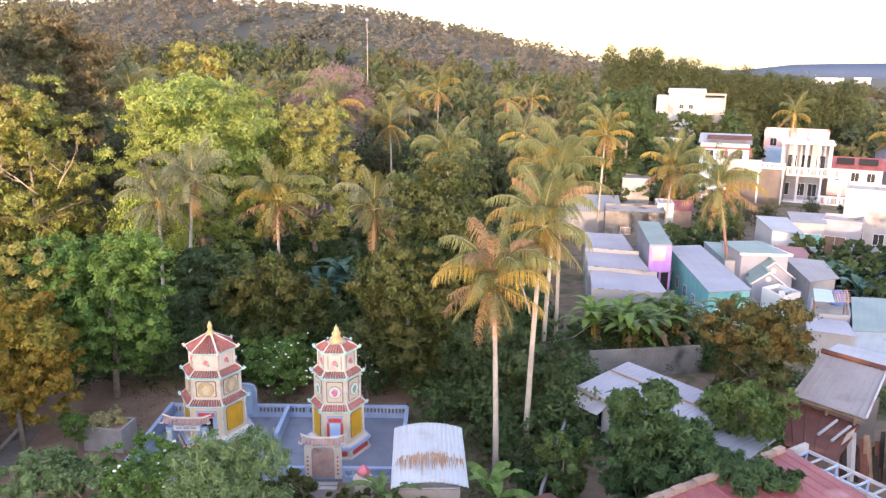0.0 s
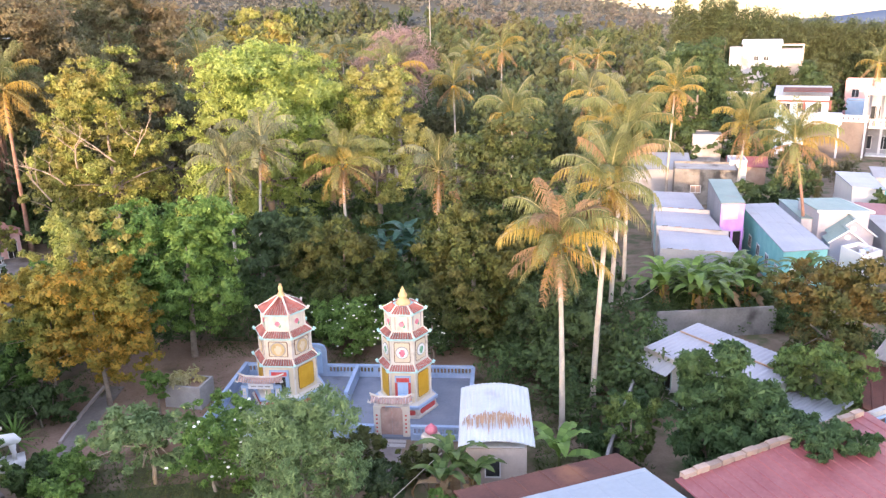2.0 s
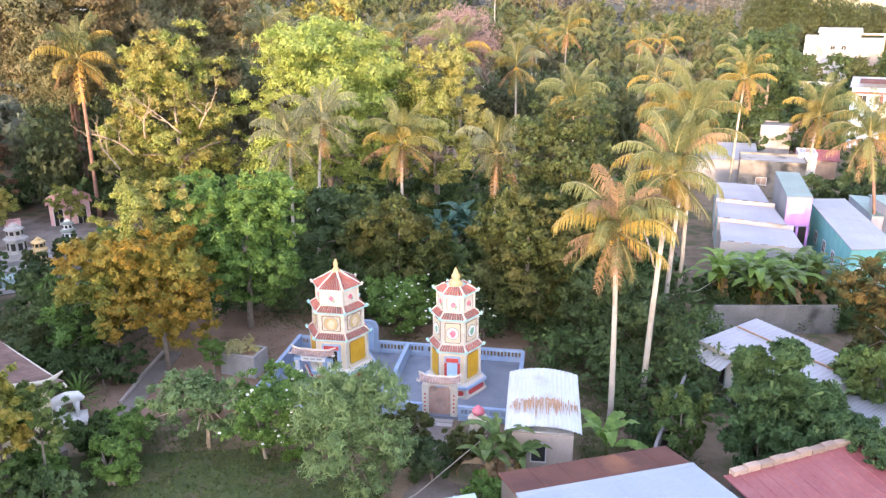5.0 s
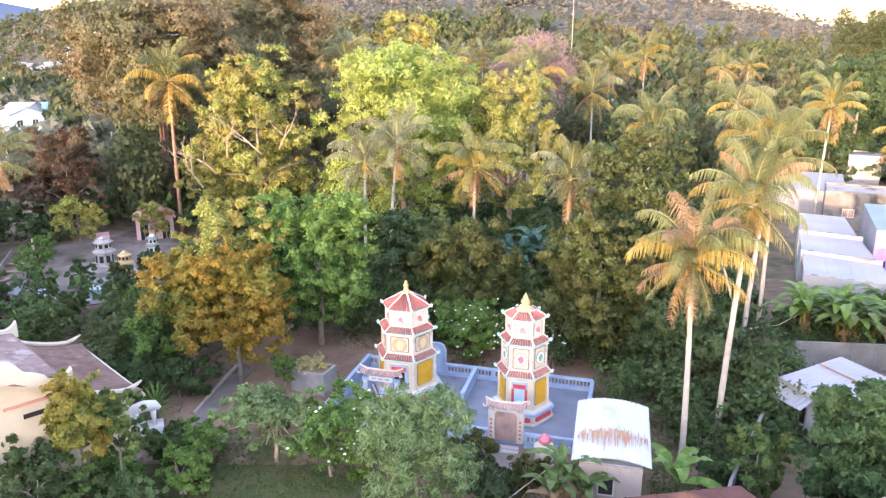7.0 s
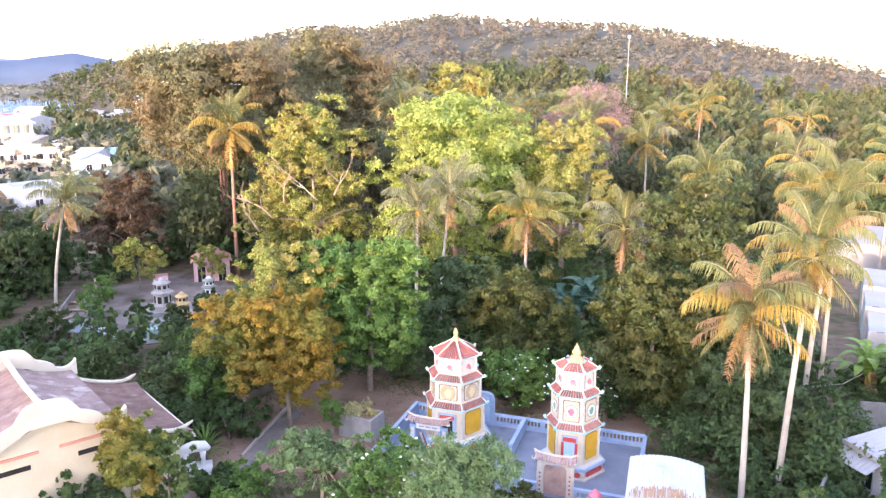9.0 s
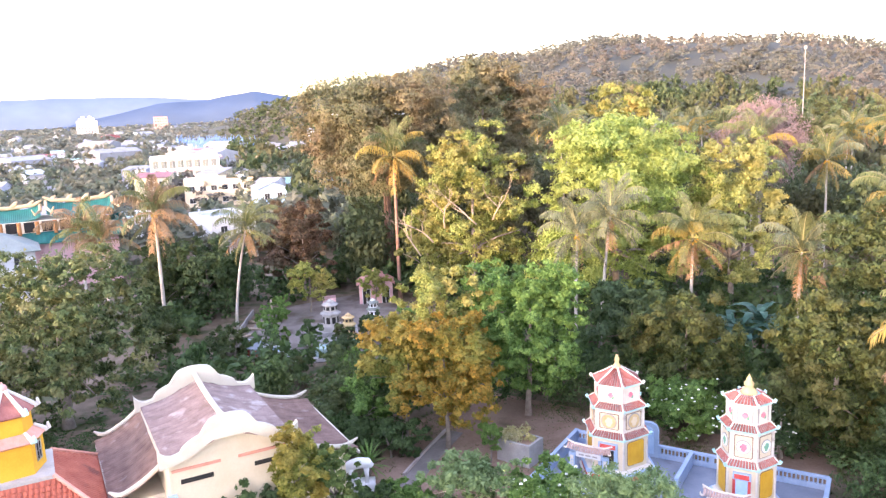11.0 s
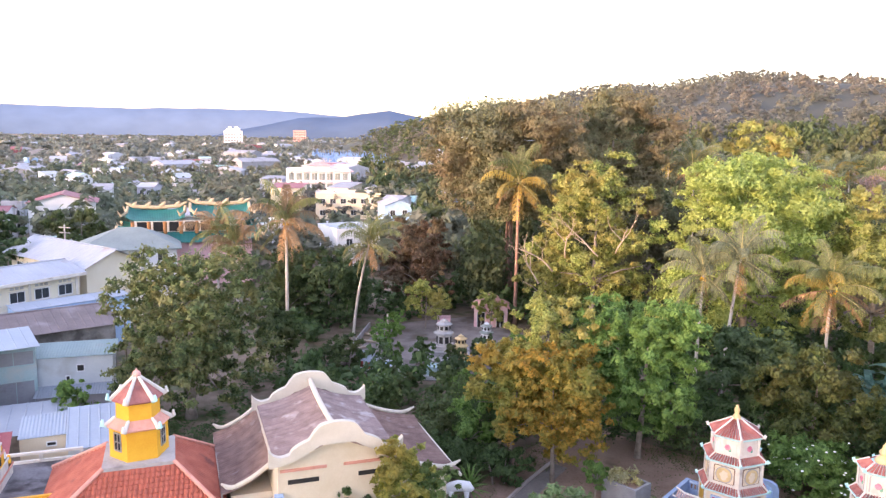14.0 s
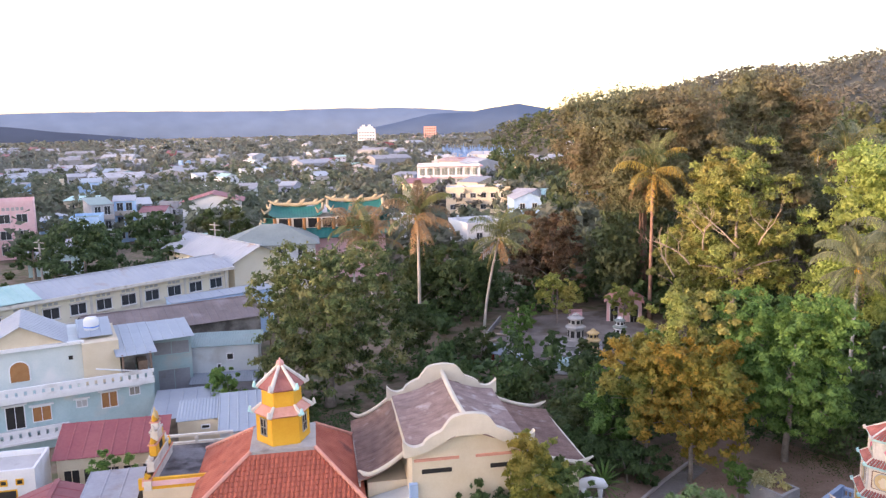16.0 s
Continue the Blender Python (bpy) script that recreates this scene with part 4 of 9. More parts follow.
shrine_gate(-6.85, 40.75, "cream shrine gate with pink tiled roof and spotted posts", 1.75, 2.05, "offwhite", None)
shrine_gate(-15.75, 43.75, "blue shrine gate with pink tiled roof and a white board", 2.2, 1.75, "bluewall", "white")
part("gate_leaf", Geo().box(-0.68, 0.02, 0.05, -0.01, 0.08, 1.85).box(0.01, 0.02, 0.05, 0.68, 0.08, 1.85), "gatetile", bpy.data.objects["shrine_gate"], "closed faded pink gate leaf")
steps = thing("gate_steps", pose(-6.85, 40.2, 0), "worn concrete steps before the shrine gate", "steps")
for i in range(2):
    part("step", Geo().box(-0.9, -0.35 * (i + 1), 0, 0.9, -0.35 * i, 0.17 - 0.08 * i), "concrete", steps)


# ---- houses ----
def sheet(x0, x1, ya, za, yb, zb, pitch=0.22, rise=0.035, lap=0.0):
    """A corrugated sheet from the line (ya, za) to (yb, zb), ribs running down the slope."""
    g, n = Geo(), max(4, int(2 * (x1 - x0) / pitch))
    nv = Vector((0, -(zb - za), yb - ya)).normalized()
    if nv.z < 0:
        nv = -nv
    vs = []
    line = [(x0 + (x1 - x0) * i / n, rise * (i % 2)) for i in range(n + 1)]
    if pitch >= 0.6:                      # flat pans between narrow standing ribs
        k = max(1, round((x1 - x0) / pitch))
        line = [(x0 + (x1 - x0) * (i + a) / k, r) for i in range(k) for a, r in ((0, 0), (0.05 / pitch, rise), (0.09 / pitch, rise), (0.14 / pitch, 0))] + [(x1, 0)]
    n = len(line) - 1
    for x, r in line:
        for y, z in ((ya, za), (yb, zb)):
            vs += [(x, y + nv.y * r, z + nv.z * r), (x, y + nv.y * (r - 0.03), z + nv.z * (r - 0.03))]
    fs = []
    for i in range(n):
        k = 4 * i
        fs += [(k, k + 4, k + 6, k + 2), (k + 1, k + 3, k + 7, k + 5), (k, k + 1, k + 5, k + 4), (k + 2, k + 6, k + 7, k + 3)]
    return g.add(vs, fs + [(0, 2, 3, 1), (4 * n, 4 * n + 1, 4 * n + 3, 4 * n + 2)])


def window(parent, x, y, z, w, h, side, frame="white", pane="glass", name="window", bars=1):
    """A framed window with a recessed pane; side: the wall's outward bearing in the house's own axes."""
    piv = new(name)
    piv.parent = parent
    piv.matrix_local = pose(x, y, z, 0, 0, {"front": 0, "right": 90, "back": 180, "left": 270}[side])
    g = Geo()
    for a in ((-w / 2 - 0.07, -0.06, -0.07, w / 2 + 0.07, 0.02, 0), (-w / 2 - 0.07, -0.06, h, w / 2 + 0.07, 0.02, h + 0.07), (-w / 2 - 0.07, -0.06, 0, -w / 2, 0.02, h), (w / 2, -0.06, 0, w / 2 + 0.07, 0.02, h)):
        g.box(*a)
    for i in range(1, bars + 1):
        c = -w / 2 + w * i / (bars + 1)
        g.box(c - 0.025, -0.045, 0, c + 0.025, -0.015, h)
    part("frame", g, frame, piv)
    part("pane", Geo().box(-w / 2, -0.02, 0, w / 2, 0.01, h), pane, piv)
    return piv


def house(name, x, y, rot, w, d, h, wall, roof, roofmat, label, rise=0.9, over=0.3, wins=(), category="house", group="", near=False, rib=0.22, z=0.0, parapet=0.5, winmat="glass", frame="white"):
    """A house with its middle at (x, y): w along its own x, d along its own y, walls h high.
    roof: gable (ridge along x), cross (ridge along y), shed (high at the back), flat, hip. wins: (side, along, sill, width, height)."""
    t = thing(name, pose(x, y, z, 0, 0, rot), label, category, group)
    X, Y = w / 2, d / 2
    g = Geo().box(-X, -Y, -0.3, X, Y, h)
    if roof == "gable":
        for s in (-1, 1):
            g.add([(s * X, -Y, h), (s * X, Y, h), (s * X, 0, h + rise), (s * (X - 0.2), -Y, h), (s * (X - 0.2), Y, h), (s * (X - 0.2), 0, h + rise)], [(0, 1, 2), (3, 5, 4), (0, 2, 5, 3), (1, 4, 5, 2)])
    if roof == "cross":
        for s in (-1, 1):
            g.add([(-X, s * Y, h), (X, s * Y, h), (0, s * Y, h + rise), (-X, s * (Y - 0.2), h), (X, s * (Y - 0.2), h), (0, s * (Y - 0.2), h + rise)], [(0, 1, 2), (3, 5, 4), (0, 2, 5, 3), (1, 4, 5, 2)])
    if roof == "shed":
        g.add([(-X, Y, h), (X, Y, h), (-X, Y, h + rise), (X, Y, h + rise), (-X, -Y, h), (X, -Y, h)], [(0, 1, 3, 2), (0, 2, 4), (1, 5, 3), (2, 3, 5, 4)])
    part("wall", g, wall, t)
    o = over
    k = rib if near else 0.5
    if roof == "gable":
        dz = rise * o / Y
        for s in (-1, 1):
            part("roof", sheet(-X - o, X + o, s * (Y + o), h - dz + 0.05, 0, h + rise + 0.05, k), roofmat, t)
        part("ridge_cap", Geo().box(-X - o, -0.14, h + rise + 0.04, X + o, 0.14, h + rise + 0.12), roofmat, t)
    elif roof == "cross":
        dz = rise * o / X
        for s in (-1, 1):
            g = sheet(-Y - o, Y + o, s * (X + o), h - dz + 0.05, 0, h + rise + 0.05, k)
            g.v = [(-b, a, c) for a, b, c in g.v]
            part("roof", g, roofmat, t)
        part("ridge_cap", Geo().box(-0.14, -Y - o, h + rise + 0.04, 0.14, Y + o, h + rise + 0.12), roofmat, t)
    elif roof == "shed":
        dz = rise * o / d
        part("roof", sheet(-X - o, X + o, -Y - o, h - dz + 0.06, Y + o, h + rise + dz + 0.06, k), roofmat, t)
    elif roof == "hip":
        rx = max(0.0, X - Y)
        ry = max(0.0, Y - X)
        A, B = X + o, Y + o
        c = [(-A, -B, h), (A, -B, h), (A, B, h), (-A, B, h)]
        r0, r1 = ((-rx, 0, h + rise), (rx, 0, h + rise)) if X >= Y else ((0, -ry, h + rise), (0, ry, h + rise))
        fl = [(c[0], c[1], r1, r0), (c[1], c[2], r1), (c[2], c[3], r0, r1), (c[3], c[0], r0)] if X >= Y else [(c[0], c[1], r0), (c[1], c[2], r1, r0), (c[2], c[3], r1), (c[3], c[0], r0, r1)]
        for f in fl:
            part("roof", Geo().slab(list(f), 0.12), roofmat, t)
    else:
        part("roof", Geo().box(-X + 0.1, -Y + 0.1, h - 0.1, X - 0.1, Y - 0.1, h + 0.05), roofmat, t)
        if parapet:
            q = 0.12
            part("parapet", Geo().box(-X - 0.03, -Y - 0.03, h, X + 0.03, -Y + q, h + parapet).box(-X - 0.03, Y - q, h, X + 0.03, Y + 0.03, h + parapet)
                 .box(-X - 0.03, -Y + q, h, -X + q, Y - q, h + parapet).box(X - q, -Y + q, h, X + 0.03, Y - q, h + parapet), wall, t)
    for side, a, sill, ww, hh in wins:
        px, py = {"front": (a, -Y), "back": (a, Y), "left": (-X, a), "right": (X, a)}[side]
        window(t, px, py, sill, ww, hh, side, frame, winmat, "window" if sill > 0.3 else "door", 1 if ww > 0.7 else 0)
    return t


def row(side, n, span, sill, w, h, off=0.0):
    return [(side, off - span / 2 + span * (i + 0.5) / n, sill, w, h) for i in range(n)]


def wall_run(name, pts, h, mat, label, thick=0.16):
    g = Geo()
    for (x0, y0), (x1, y1) in zip(pts, pts[1:]):
        d = Vector((x1 - x0, y1 - y0, 0)).normalized()
        n_ = Vector((-d.y, d.x, 0)) * thick / 2
        g.prism([(x0 - n_.x, y0 - n_.y), (x1 - n_.x, y1 - n_.y), (x1 + n_.x, y1 + n_.y), (x0 + n_.x, y0 + n_.y)], -0.2, h)
    return tagged(part(name, g, mat), label, "wall")


def roof_plane(a, b, c, d, thick=0.06, pitch=0.5, rise=0.03):
    """A tin sheet over the corners a, b (lower edge) and c, d (upper edge, d above a), with standing ribs from edge to edge."""
    a, b, c, d = (Vector(p) for p in (a, b, c, d))
    k, w = max(2, int((b - a).length / pitch)), 0.05 / (b - a).length
    line = [(0, 0)] + [(min(max(i / k, 0.01), 0.99) + e * w, r) for i in range(k + 1) for e, r in ((-1, 0), (-0.6, rise), (0.6, rise), (1, 0))] + [(1, 0)]
    vs = []
    for u, r in sorted(line):
        for q in (a.lerp(b, u), d.lerp(c, u)):
            vs += [(q.x, q.y, q.z + r), (q.x, q.y, q.z - thick)]
    n, fs = len(line) - 1, []
    for i in range(n):
        j = 4 * i
        fs += [(j, j + 4, j + 6, j + 2), (j + 1, j + 3, j + 7, j + 5), (j, j + 1, j + 5, j + 4), (j + 2, j + 6, j + 7, j + 3)]
    return Geo().add(vs, fs + [(0, 2, 3, 1), (4 * n, 4 * n + 1, 4 * n + 3, 4 * n + 2)])


def block(name, poly, h, wall, roofm, label, over=0.18, tilt=0.0, parapet=0.0, wins=(), group="", pitch=0.5, winmat="glass", frame_="white"):
    """A house on an uneven four-cornered plot (front left, front right, back right, back left); its tin roof rises by tilt to the back.
    wins: (side 0 front, 1 right, 2 back, 3 left, place along it 0 to 1, sill, width, height)."""
    t = thing(name, pose(poly[0][0], poly[0][1], 0), label, "shed" if "shed" in name else "house", group)
    ox, oy = poly[0]
    p = [(x - ox, y - oy) for x, y in poly]
    hs = [h, h, h + tilt, h + tilt]
    part("wall", Geo().add([(x, y, -0.3) for x, y in p] + [(x, y, z) for (x, y), z in zip(p, hs)], [(3, 2, 1, 0), (4, 5, 6, 7)] + [(i, (i + 1) % 4, 4 + (i + 1) % 4, 4 + i) for i in range(4)]), wall, t)
    cx, cy = sum(x for x, y in p) / 4, sum(y for x, y in p) / 4
    q = []
    for (x, y), z in zip(p, hs):
        ln = math.hypot(x - cx, y - cy)
        k = (ln + over * 1.3) / ln if not parapet else (ln - 0.1) / ln
        q.append((cx + (x - cx) * k, cy + (y - cy) * k, z + 0.1))
    part("roof", roof_plane(q[0], q[1], q[2], q[3], 0.08, pitch, 0.012) if not parapet else Geo().slab(q, 0.08), roofm, t)
    if parapet:
        for i in range(4):
            (x0, y0), (x1, y1) = p[i], p[(i + 1) % 4]
            d = Vector((x1 - x0, y1 - y0, 0)).normalized()
            n_ = Vector((-d.y, d.x, 0)) * 0.16
            z = max(hs) + parapet
            part("parapet", Geo().prism([(x0 - d.x * 0.02, y0 - d.y * 0.02), (x1, y1), (x1 + n_.x, y1 + n_.y), (x0 + n_.x, y0 + n_.y)], h, z), wall, t)
    for side, u, sill, w, hh in wins:
        (x0, y0), (x1, y1) = p[side], p[(side + 1) % 4]
        piv = window(t, 0, 0, 0, w, hh, "front", frame_, winmat, "window" if sill > 0.3 else "door", 1 if w > 0.7 else 0)
        piv.matrix_local = pose(x0 + (x1 - x0) * u, y0 + (y1 - y0) * u, sill, 0, 0, math.degrees(math.atan2(y1 - y0, x1 - x0)))
    return t


# hut with a white, rust-streaked tin roof beside the court
hut = house("hut", -0.6, 37.35, 2, 3.1, 5.4, 3.05, "beige", "flat", "tin_white", "small plastered hut with a curved white tin roof", parapet=0,
            wins=(("front", -0.2, 1.45, 0.7, 0.95), ("left", -1, 0.9, 0.6, 0.8)), near=True)
hg = Geo()
n = 34
hv = []
for i in range(n + 1):
    x = -1.95 + 3.9 * i / n
    for y in (-3.05, -1.0, 1.0, 3.05):
        z = 3.45 + 0.34 * (1 - (x / 1.95) ** 2) + 0.04 * (i % 2) + 0.10 * y / 3.6
        hv += [(x, y, z), (x, y, z - 0.04)]
hf = []
for i in range(n):
    for j in range(3):
        a, b = 8 * i + 2 * j, 8 * (i + 1) + 2 * j
        hf += [(a, b, b + 2, a + 2), (a + 1, a + 3, b + 3, b + 1)]
    hf += [(8 * i, 8 * i + 1, 8 * i + 9, 8 * i + 8), (8 * i + 6, 8 * i + 14, 8 * i + 15, 8 * i + 7)]
hg.add(hv, hf)
part("tin_roof", hg, "tin_white", hut, "curved white corrugated tin roof")
rng = random.Random(3)
for i in range(170):
    x, w = rng.choice((-1.8, 1.8, -1, 1)) * rng.random() ** 0.8, rng.uniform(0.010, 0.032)
    ln = rng.uniform(0.3, 1.5) * (1 - 0.4 * abs(x + 0.3) / 1.8)
    y0 = rng.gauss(-0.55, 0.22)
    z = 3.45 + 0.34 * (1 - (x / 1.95) ** 2) + 0.048
    part("rust_streak", Geo().add([(x - w, y0, z + 0.1 * y0 / 3.6), (x + w, y0, z + 0.1 * y0 / 3.6), (x + 0.01, y0 - ln, z + 0.1 * (y0 - ln) / 3.6), (x - 0.01, y0 - ln, z + 0.1 * (y0 - ln) / 3.6)], [(0, 1, 2, 3)]), "rust_stain", hut)

# large sheds at the foot of the view
ANG = 24.6
# Brown walls fill the open sides; their dark colour stands for shade inside.
blue = house("metal_shed", 2.4, 28.35, ANG, 7.9, 4.4, 4.45, "brownwall", "gable", "tin_blue", "long shed with pale blue tin roof and a rusted rear slope", 0.42, 0.15, near=True, rib=1.3)
for ob in list(blue.children):
    if ob.name.startswith("roof") and sum(v.co.y for v in ob.data.vertices) > 0:
        ob.data.materials[0] = M["rust"]
        ob["label"] = "rusted tin slope"
part("front_roof", sheet(-4.1, 4.1, -10.5, 6.30, 0.0, 4.965, 1.3, 0.014), "tin_blue", blue)
part("front_wall", Geo().box(-3.9, -10.2, -0.3, 3.9, -2.2, 4.2), "brownwall", blue)
for py_ in (-9.8, -7.4, -5.0, -2.6):
    for px_ in (-3.95, 3.95):
        part("roof_post", Geo().box(px_ - 0.06, py_ - 0.06, 4.2, px_ + 0.06, py_ + 0.06, 4.9 - 0.127 * py_), "timber", blue)
red = house("house", 14.3, 29.56, 31.0, 12.0, 6.6, 4.1, "mossy", "shed", "tin_red", "long house with a faded red tin roof and a brick parapet", 0.78, 0.2, near=True, rib=0.62)
BRICK = Geo().box(0, 0, 0, 0.68, 0.32, 0.36).mesh("brick")
for i in range(16):
    link("brick", BRICK, M["brick"], red).location = (-5.8 + i * 0.725, 3.3, 4.8 + 0.05 * (i % 2))
part("gable_wall", Geo().prism([(-6.15, -3.4), (-5.85, -3.4), (-5.85, 3.5), (-6.15, 3.5)], 0, 4.0), "mossy", red)
house("house", 6.9, 28.4, 29, 0.9, 2.0, 4.3, "mossy", "shed", "tin_red", "narrow annex with a faded red tin roof", 0.3, 0.12, near=True)
house("house", -4.0, 22.3, 24, 5.2, 8.0, 3.6, "tealwall", "shed", "tin_cyan", "low house with a pale cyan tin roof", 0.7, 0.25, near=True, rib=0.9)
fr_ = thing("roof_frame", pose(14.3, 29.56, 0, 0, 0, 31.0), "open pale blue steel roof frame beside the red tin roof", "roof frame")
part("side_wall", Geo().box(6.35, -3.4, -0.3, 7.7, 3.3, 3.9), "skyblue", fr_, "pale blue painted wall")
for x_ in (6.3, 7.65):
    part("rail", Geo().box(x_ - 0.06, -3.5, 4.45, x_ + 0.06, 3.4, 4.6), "dim_white", fr_)
for i in range(9):
    y_ = -3.3 + i * 0.82
    part("crossbar", Geo().box(6.36, y_ - 0.04, 4.47, 7.59, y_ + 0.04, 4.57), "dim_white" if i % 2 else "bluewall", fr_)
    if i % 2 == 0:
        for x_ in (6.42, 7.55):
            part("stud", Geo().box(x_ - 0.04, y_ - 0.04, 3.9, x_ + 0.04, y_ + 0.04, 4.47), "bluewall", fr_)
part("back_cap", Geo().box(5.9, 3.35, 4.3, 7.8, 3.6, 4.85), "concrete", fr_)

# old house in its walled yard
old = house("house", 13.6, 45.4, -53, 7.8, 4.5, 3.2, "white", "shed", "tin_lilac", "old white house with a pale stained tin roof", 0.45, 0.35, near=True, rib=0.34,
            wins=(("front", -1.0, 0, 0.9, 2.1), ("front", -2.6, 1.0, 0.9, 1.1), ("left", 0, 1.0, 1.0, 1.1)), winmat="dark", frame="tealwall")
part("awning", sheet(-4.1, -1.5, -3.5, 2.45, -2.3, 3.0, 0.3), "tin_pale", old)
part("fascia", Geo().box(-4.2, -2.63, 3.0, 4.1, -2.55, 3.3), "concrete", old)
part("seam_batten", Geo().box(-4.1, 0.62, 3.60, 4.1, 0.74, 3.66), "rust_stain", old)
part("timber_prop", Geo().tube([(-3.6, -2.3, 2.8), (-3.0, -3.7, 0.0)], [0.07, 0.07], 6), "timber", old)
part("timber_prop", Geo().tube([(-4.0, -2.3, 2.7), (-3.9, -3.5, 0.0)], [0.06, 0.06], 6), "timber", old)
house("lean_to", 17.5, 41.3, -53, 2.6, 3.0, 2.3, "mossy", "shed", "tin_pale", "low lean-to of stained tin at the end of the old house", 0.3, 0.25, near=True)


wall_run("yard_wall", [(4.4, 32.0), (5.4, 36.5), (9.0, 48.0), (11.4, 55.9)], 2.1, "blackened", "mould-stained concrete yard wall")
wall_run("yard_wall", [(11.5, 56.1), (20.9, 57.6)], 2.3, "blackened", "stained concrete wall at the back of the yard")
setting("yard_soil", Geo().prism([(9.8, 49), (11.4, 54.9), (20, 56.6), (21, 50)], -0.2, 0.05), "soil", "weedy earth in the walled yard", "ground")

mound = Geo()
rng = random.Random(90)
for k in range(7):
    mx, my, mr = rng.uniform(11.9, 15.5), rng.uniform(53.0, 55.2), rng.uniform(0.5, 1.1)
    mound.m = pose(mx, my, 0)
    mound.lathe([(mr, 0.0), (mr * 0.8, 0.16), (mr * 0.45, 0.32), (0.02, 0.4)], 9)
tagged(part("earth_mound", mound, "dirt", smooth=True), "heaps of loose orange-brown earth by the wall", "earth", "", "stuff")
for k in range(6):
    st_ = part("rubble_stone", Geo().box(-0.3, -0.22, 0, 0.3, 0.22, 0.28), "concrete")
    st_.matrix_world = pose(rng.uniform(12.2, 19), rng.uniform(53.4, 55.6), 0.03, rng.uniform(-8, 8), rng.uniform(-8, 8), rng.uniform(0, 90))
    tagged(st_, "broken lump of grey concrete in the yard", "rubble", "rubble in the yard")
wall_run("kerb", [(-26.9, 39.0), (-27.5, 42.6), (-27.95, 46.4)], 0.22, "beige", "narrow pale kerb along the concrete path")

# houses beyond the palms
for i, (poly, h_, wl) in enumerate((([(15.9, 81.5), (20.9, 79.8), (21.4, 88.9), (17.1, 89.9)], 4.2, "tealwall"), ([(14.9, 74.4), (20.8, 72.2), (20.9, 79.5), (15.8, 81.2)], 4.0, "tealwall"), ([(13.9, 67.2), (20.5, 65.7), (20.8, 71.9), (14.9, 74.1)], 3.8, "dim_white"))):
    block("house", poly, h_ - 0.2, wl, "tin_lilac", "low terrace house with a pale tin roof", 0.1, 0.25, group="terrace houses", pitch=0.9)
    (x0_, y0_), (x1_, y1_) = poly[0], poly[1]
    pw = wall_run("parapet_wall", [(x0_ - 0.2, y0_ + 0.05), (x1_ + 0.25, y1_ + 0.05)], h_ + 0.32, "dim_white", "stained white parapet between terrace roofs", 0.26)
    for k in range(5):
        u = (k + 0.5) / 5
        part("stain_patch", Geo().box(x0_ + (x1_ - x0_) * u - 0.3, y0_ + (y1_ - y0_) * u - 0.10, h_ + 0.322, x0_ + (x1_ - x0_) * u + 0.25, y0_ + (y1_ - y0_) * u + 0.14, h_ + 0.335), "rust_stain" if k % 2 else "mossy", pw)
lil = block("house", [(21.2, 76.0), (23.5, 76.2), (25.0, 86.8), (22.7, 87.2)], 6.1, "tin_grey", "tin_sage", "tall narrow house with a lilac and pink front", 0.08, 0.15, pitch=0.8)
part("front", Geo().prism([(-0.02, -0.08), (2.32, 0.12), (2.31, 0.19), (-0.03, -0.01)], 3.3, 6.05), "purple", lil, "lilac painted front")
part("front_band", Geo().prism([(0.25, -0.10), (1.7, 0.03), (1.69, 0.08), (0.24, -0.05)], 4.5, 5.95), "pink", lil, "pink painted panel")
# Dark plate on the solid wall for the shaded open space below.
part("front_recess", Geo().prism([(0.1, -0.03), (2.2, 0.16), (2.19, 0.2), (0.09, 0.01)], 0.2, 3.2), "dark", lil)
for x_ in (0.15, 1.2, 2.2):
    part("post", Geo().box(x_ - 0.1, -0.25 + x_ * 0.087, -0.2, x_ + 0.1, -0.07 + x_ * 0.087, 3.3), "purple", lil)
block("house", [(24.1, 66.2), (28.2, 67.2), (28.9, 83.4), (25.2, 82.8)], 4.1, "teal", "tin_lilac", "long turquoise house with a pale grey tin roof", 0.22, 0.2, pitch=1.0,
      wins=[(3, u, 1.2, 1.0, 1.1) for u in (0.1, 0.3, 0.5, 0.7, 0.9)] + [(0, 0.3, 1.2, 0.9, 1.2), (0, 0.7, 1.2, 0.9, 1.2)])
gbh = block("house", [(30.7, 76.1), (35.3, 75.7), (34.4, 81.0), (30.4, 80.9)], 5.3, "lilacwall", "tin_sage", "pale lilac-grey house with a green tin roof and white trim", 0.2, 0.1, pitch=0.8)
part("fascia", Geo().prism([(-0.3, -0.28), (4.9, -0.72), (4.9, -0.62), (-0.3, -0.18)], 5.2, 5.45).prism([(4.85, -0.7), (4.95, -0.7), (4.0, 5.2), (3.9, 5.2)], 5.2, 5.45), "white", gbh)
block("house", [(29.5, 77.3), (30.55, 77.2), (31.7, 84.9), (30.0, 85.4)], 4.2, "lilacwall", "tin_sage", "narrow pale annex along the lilac-grey house", 0.08, 0.1)
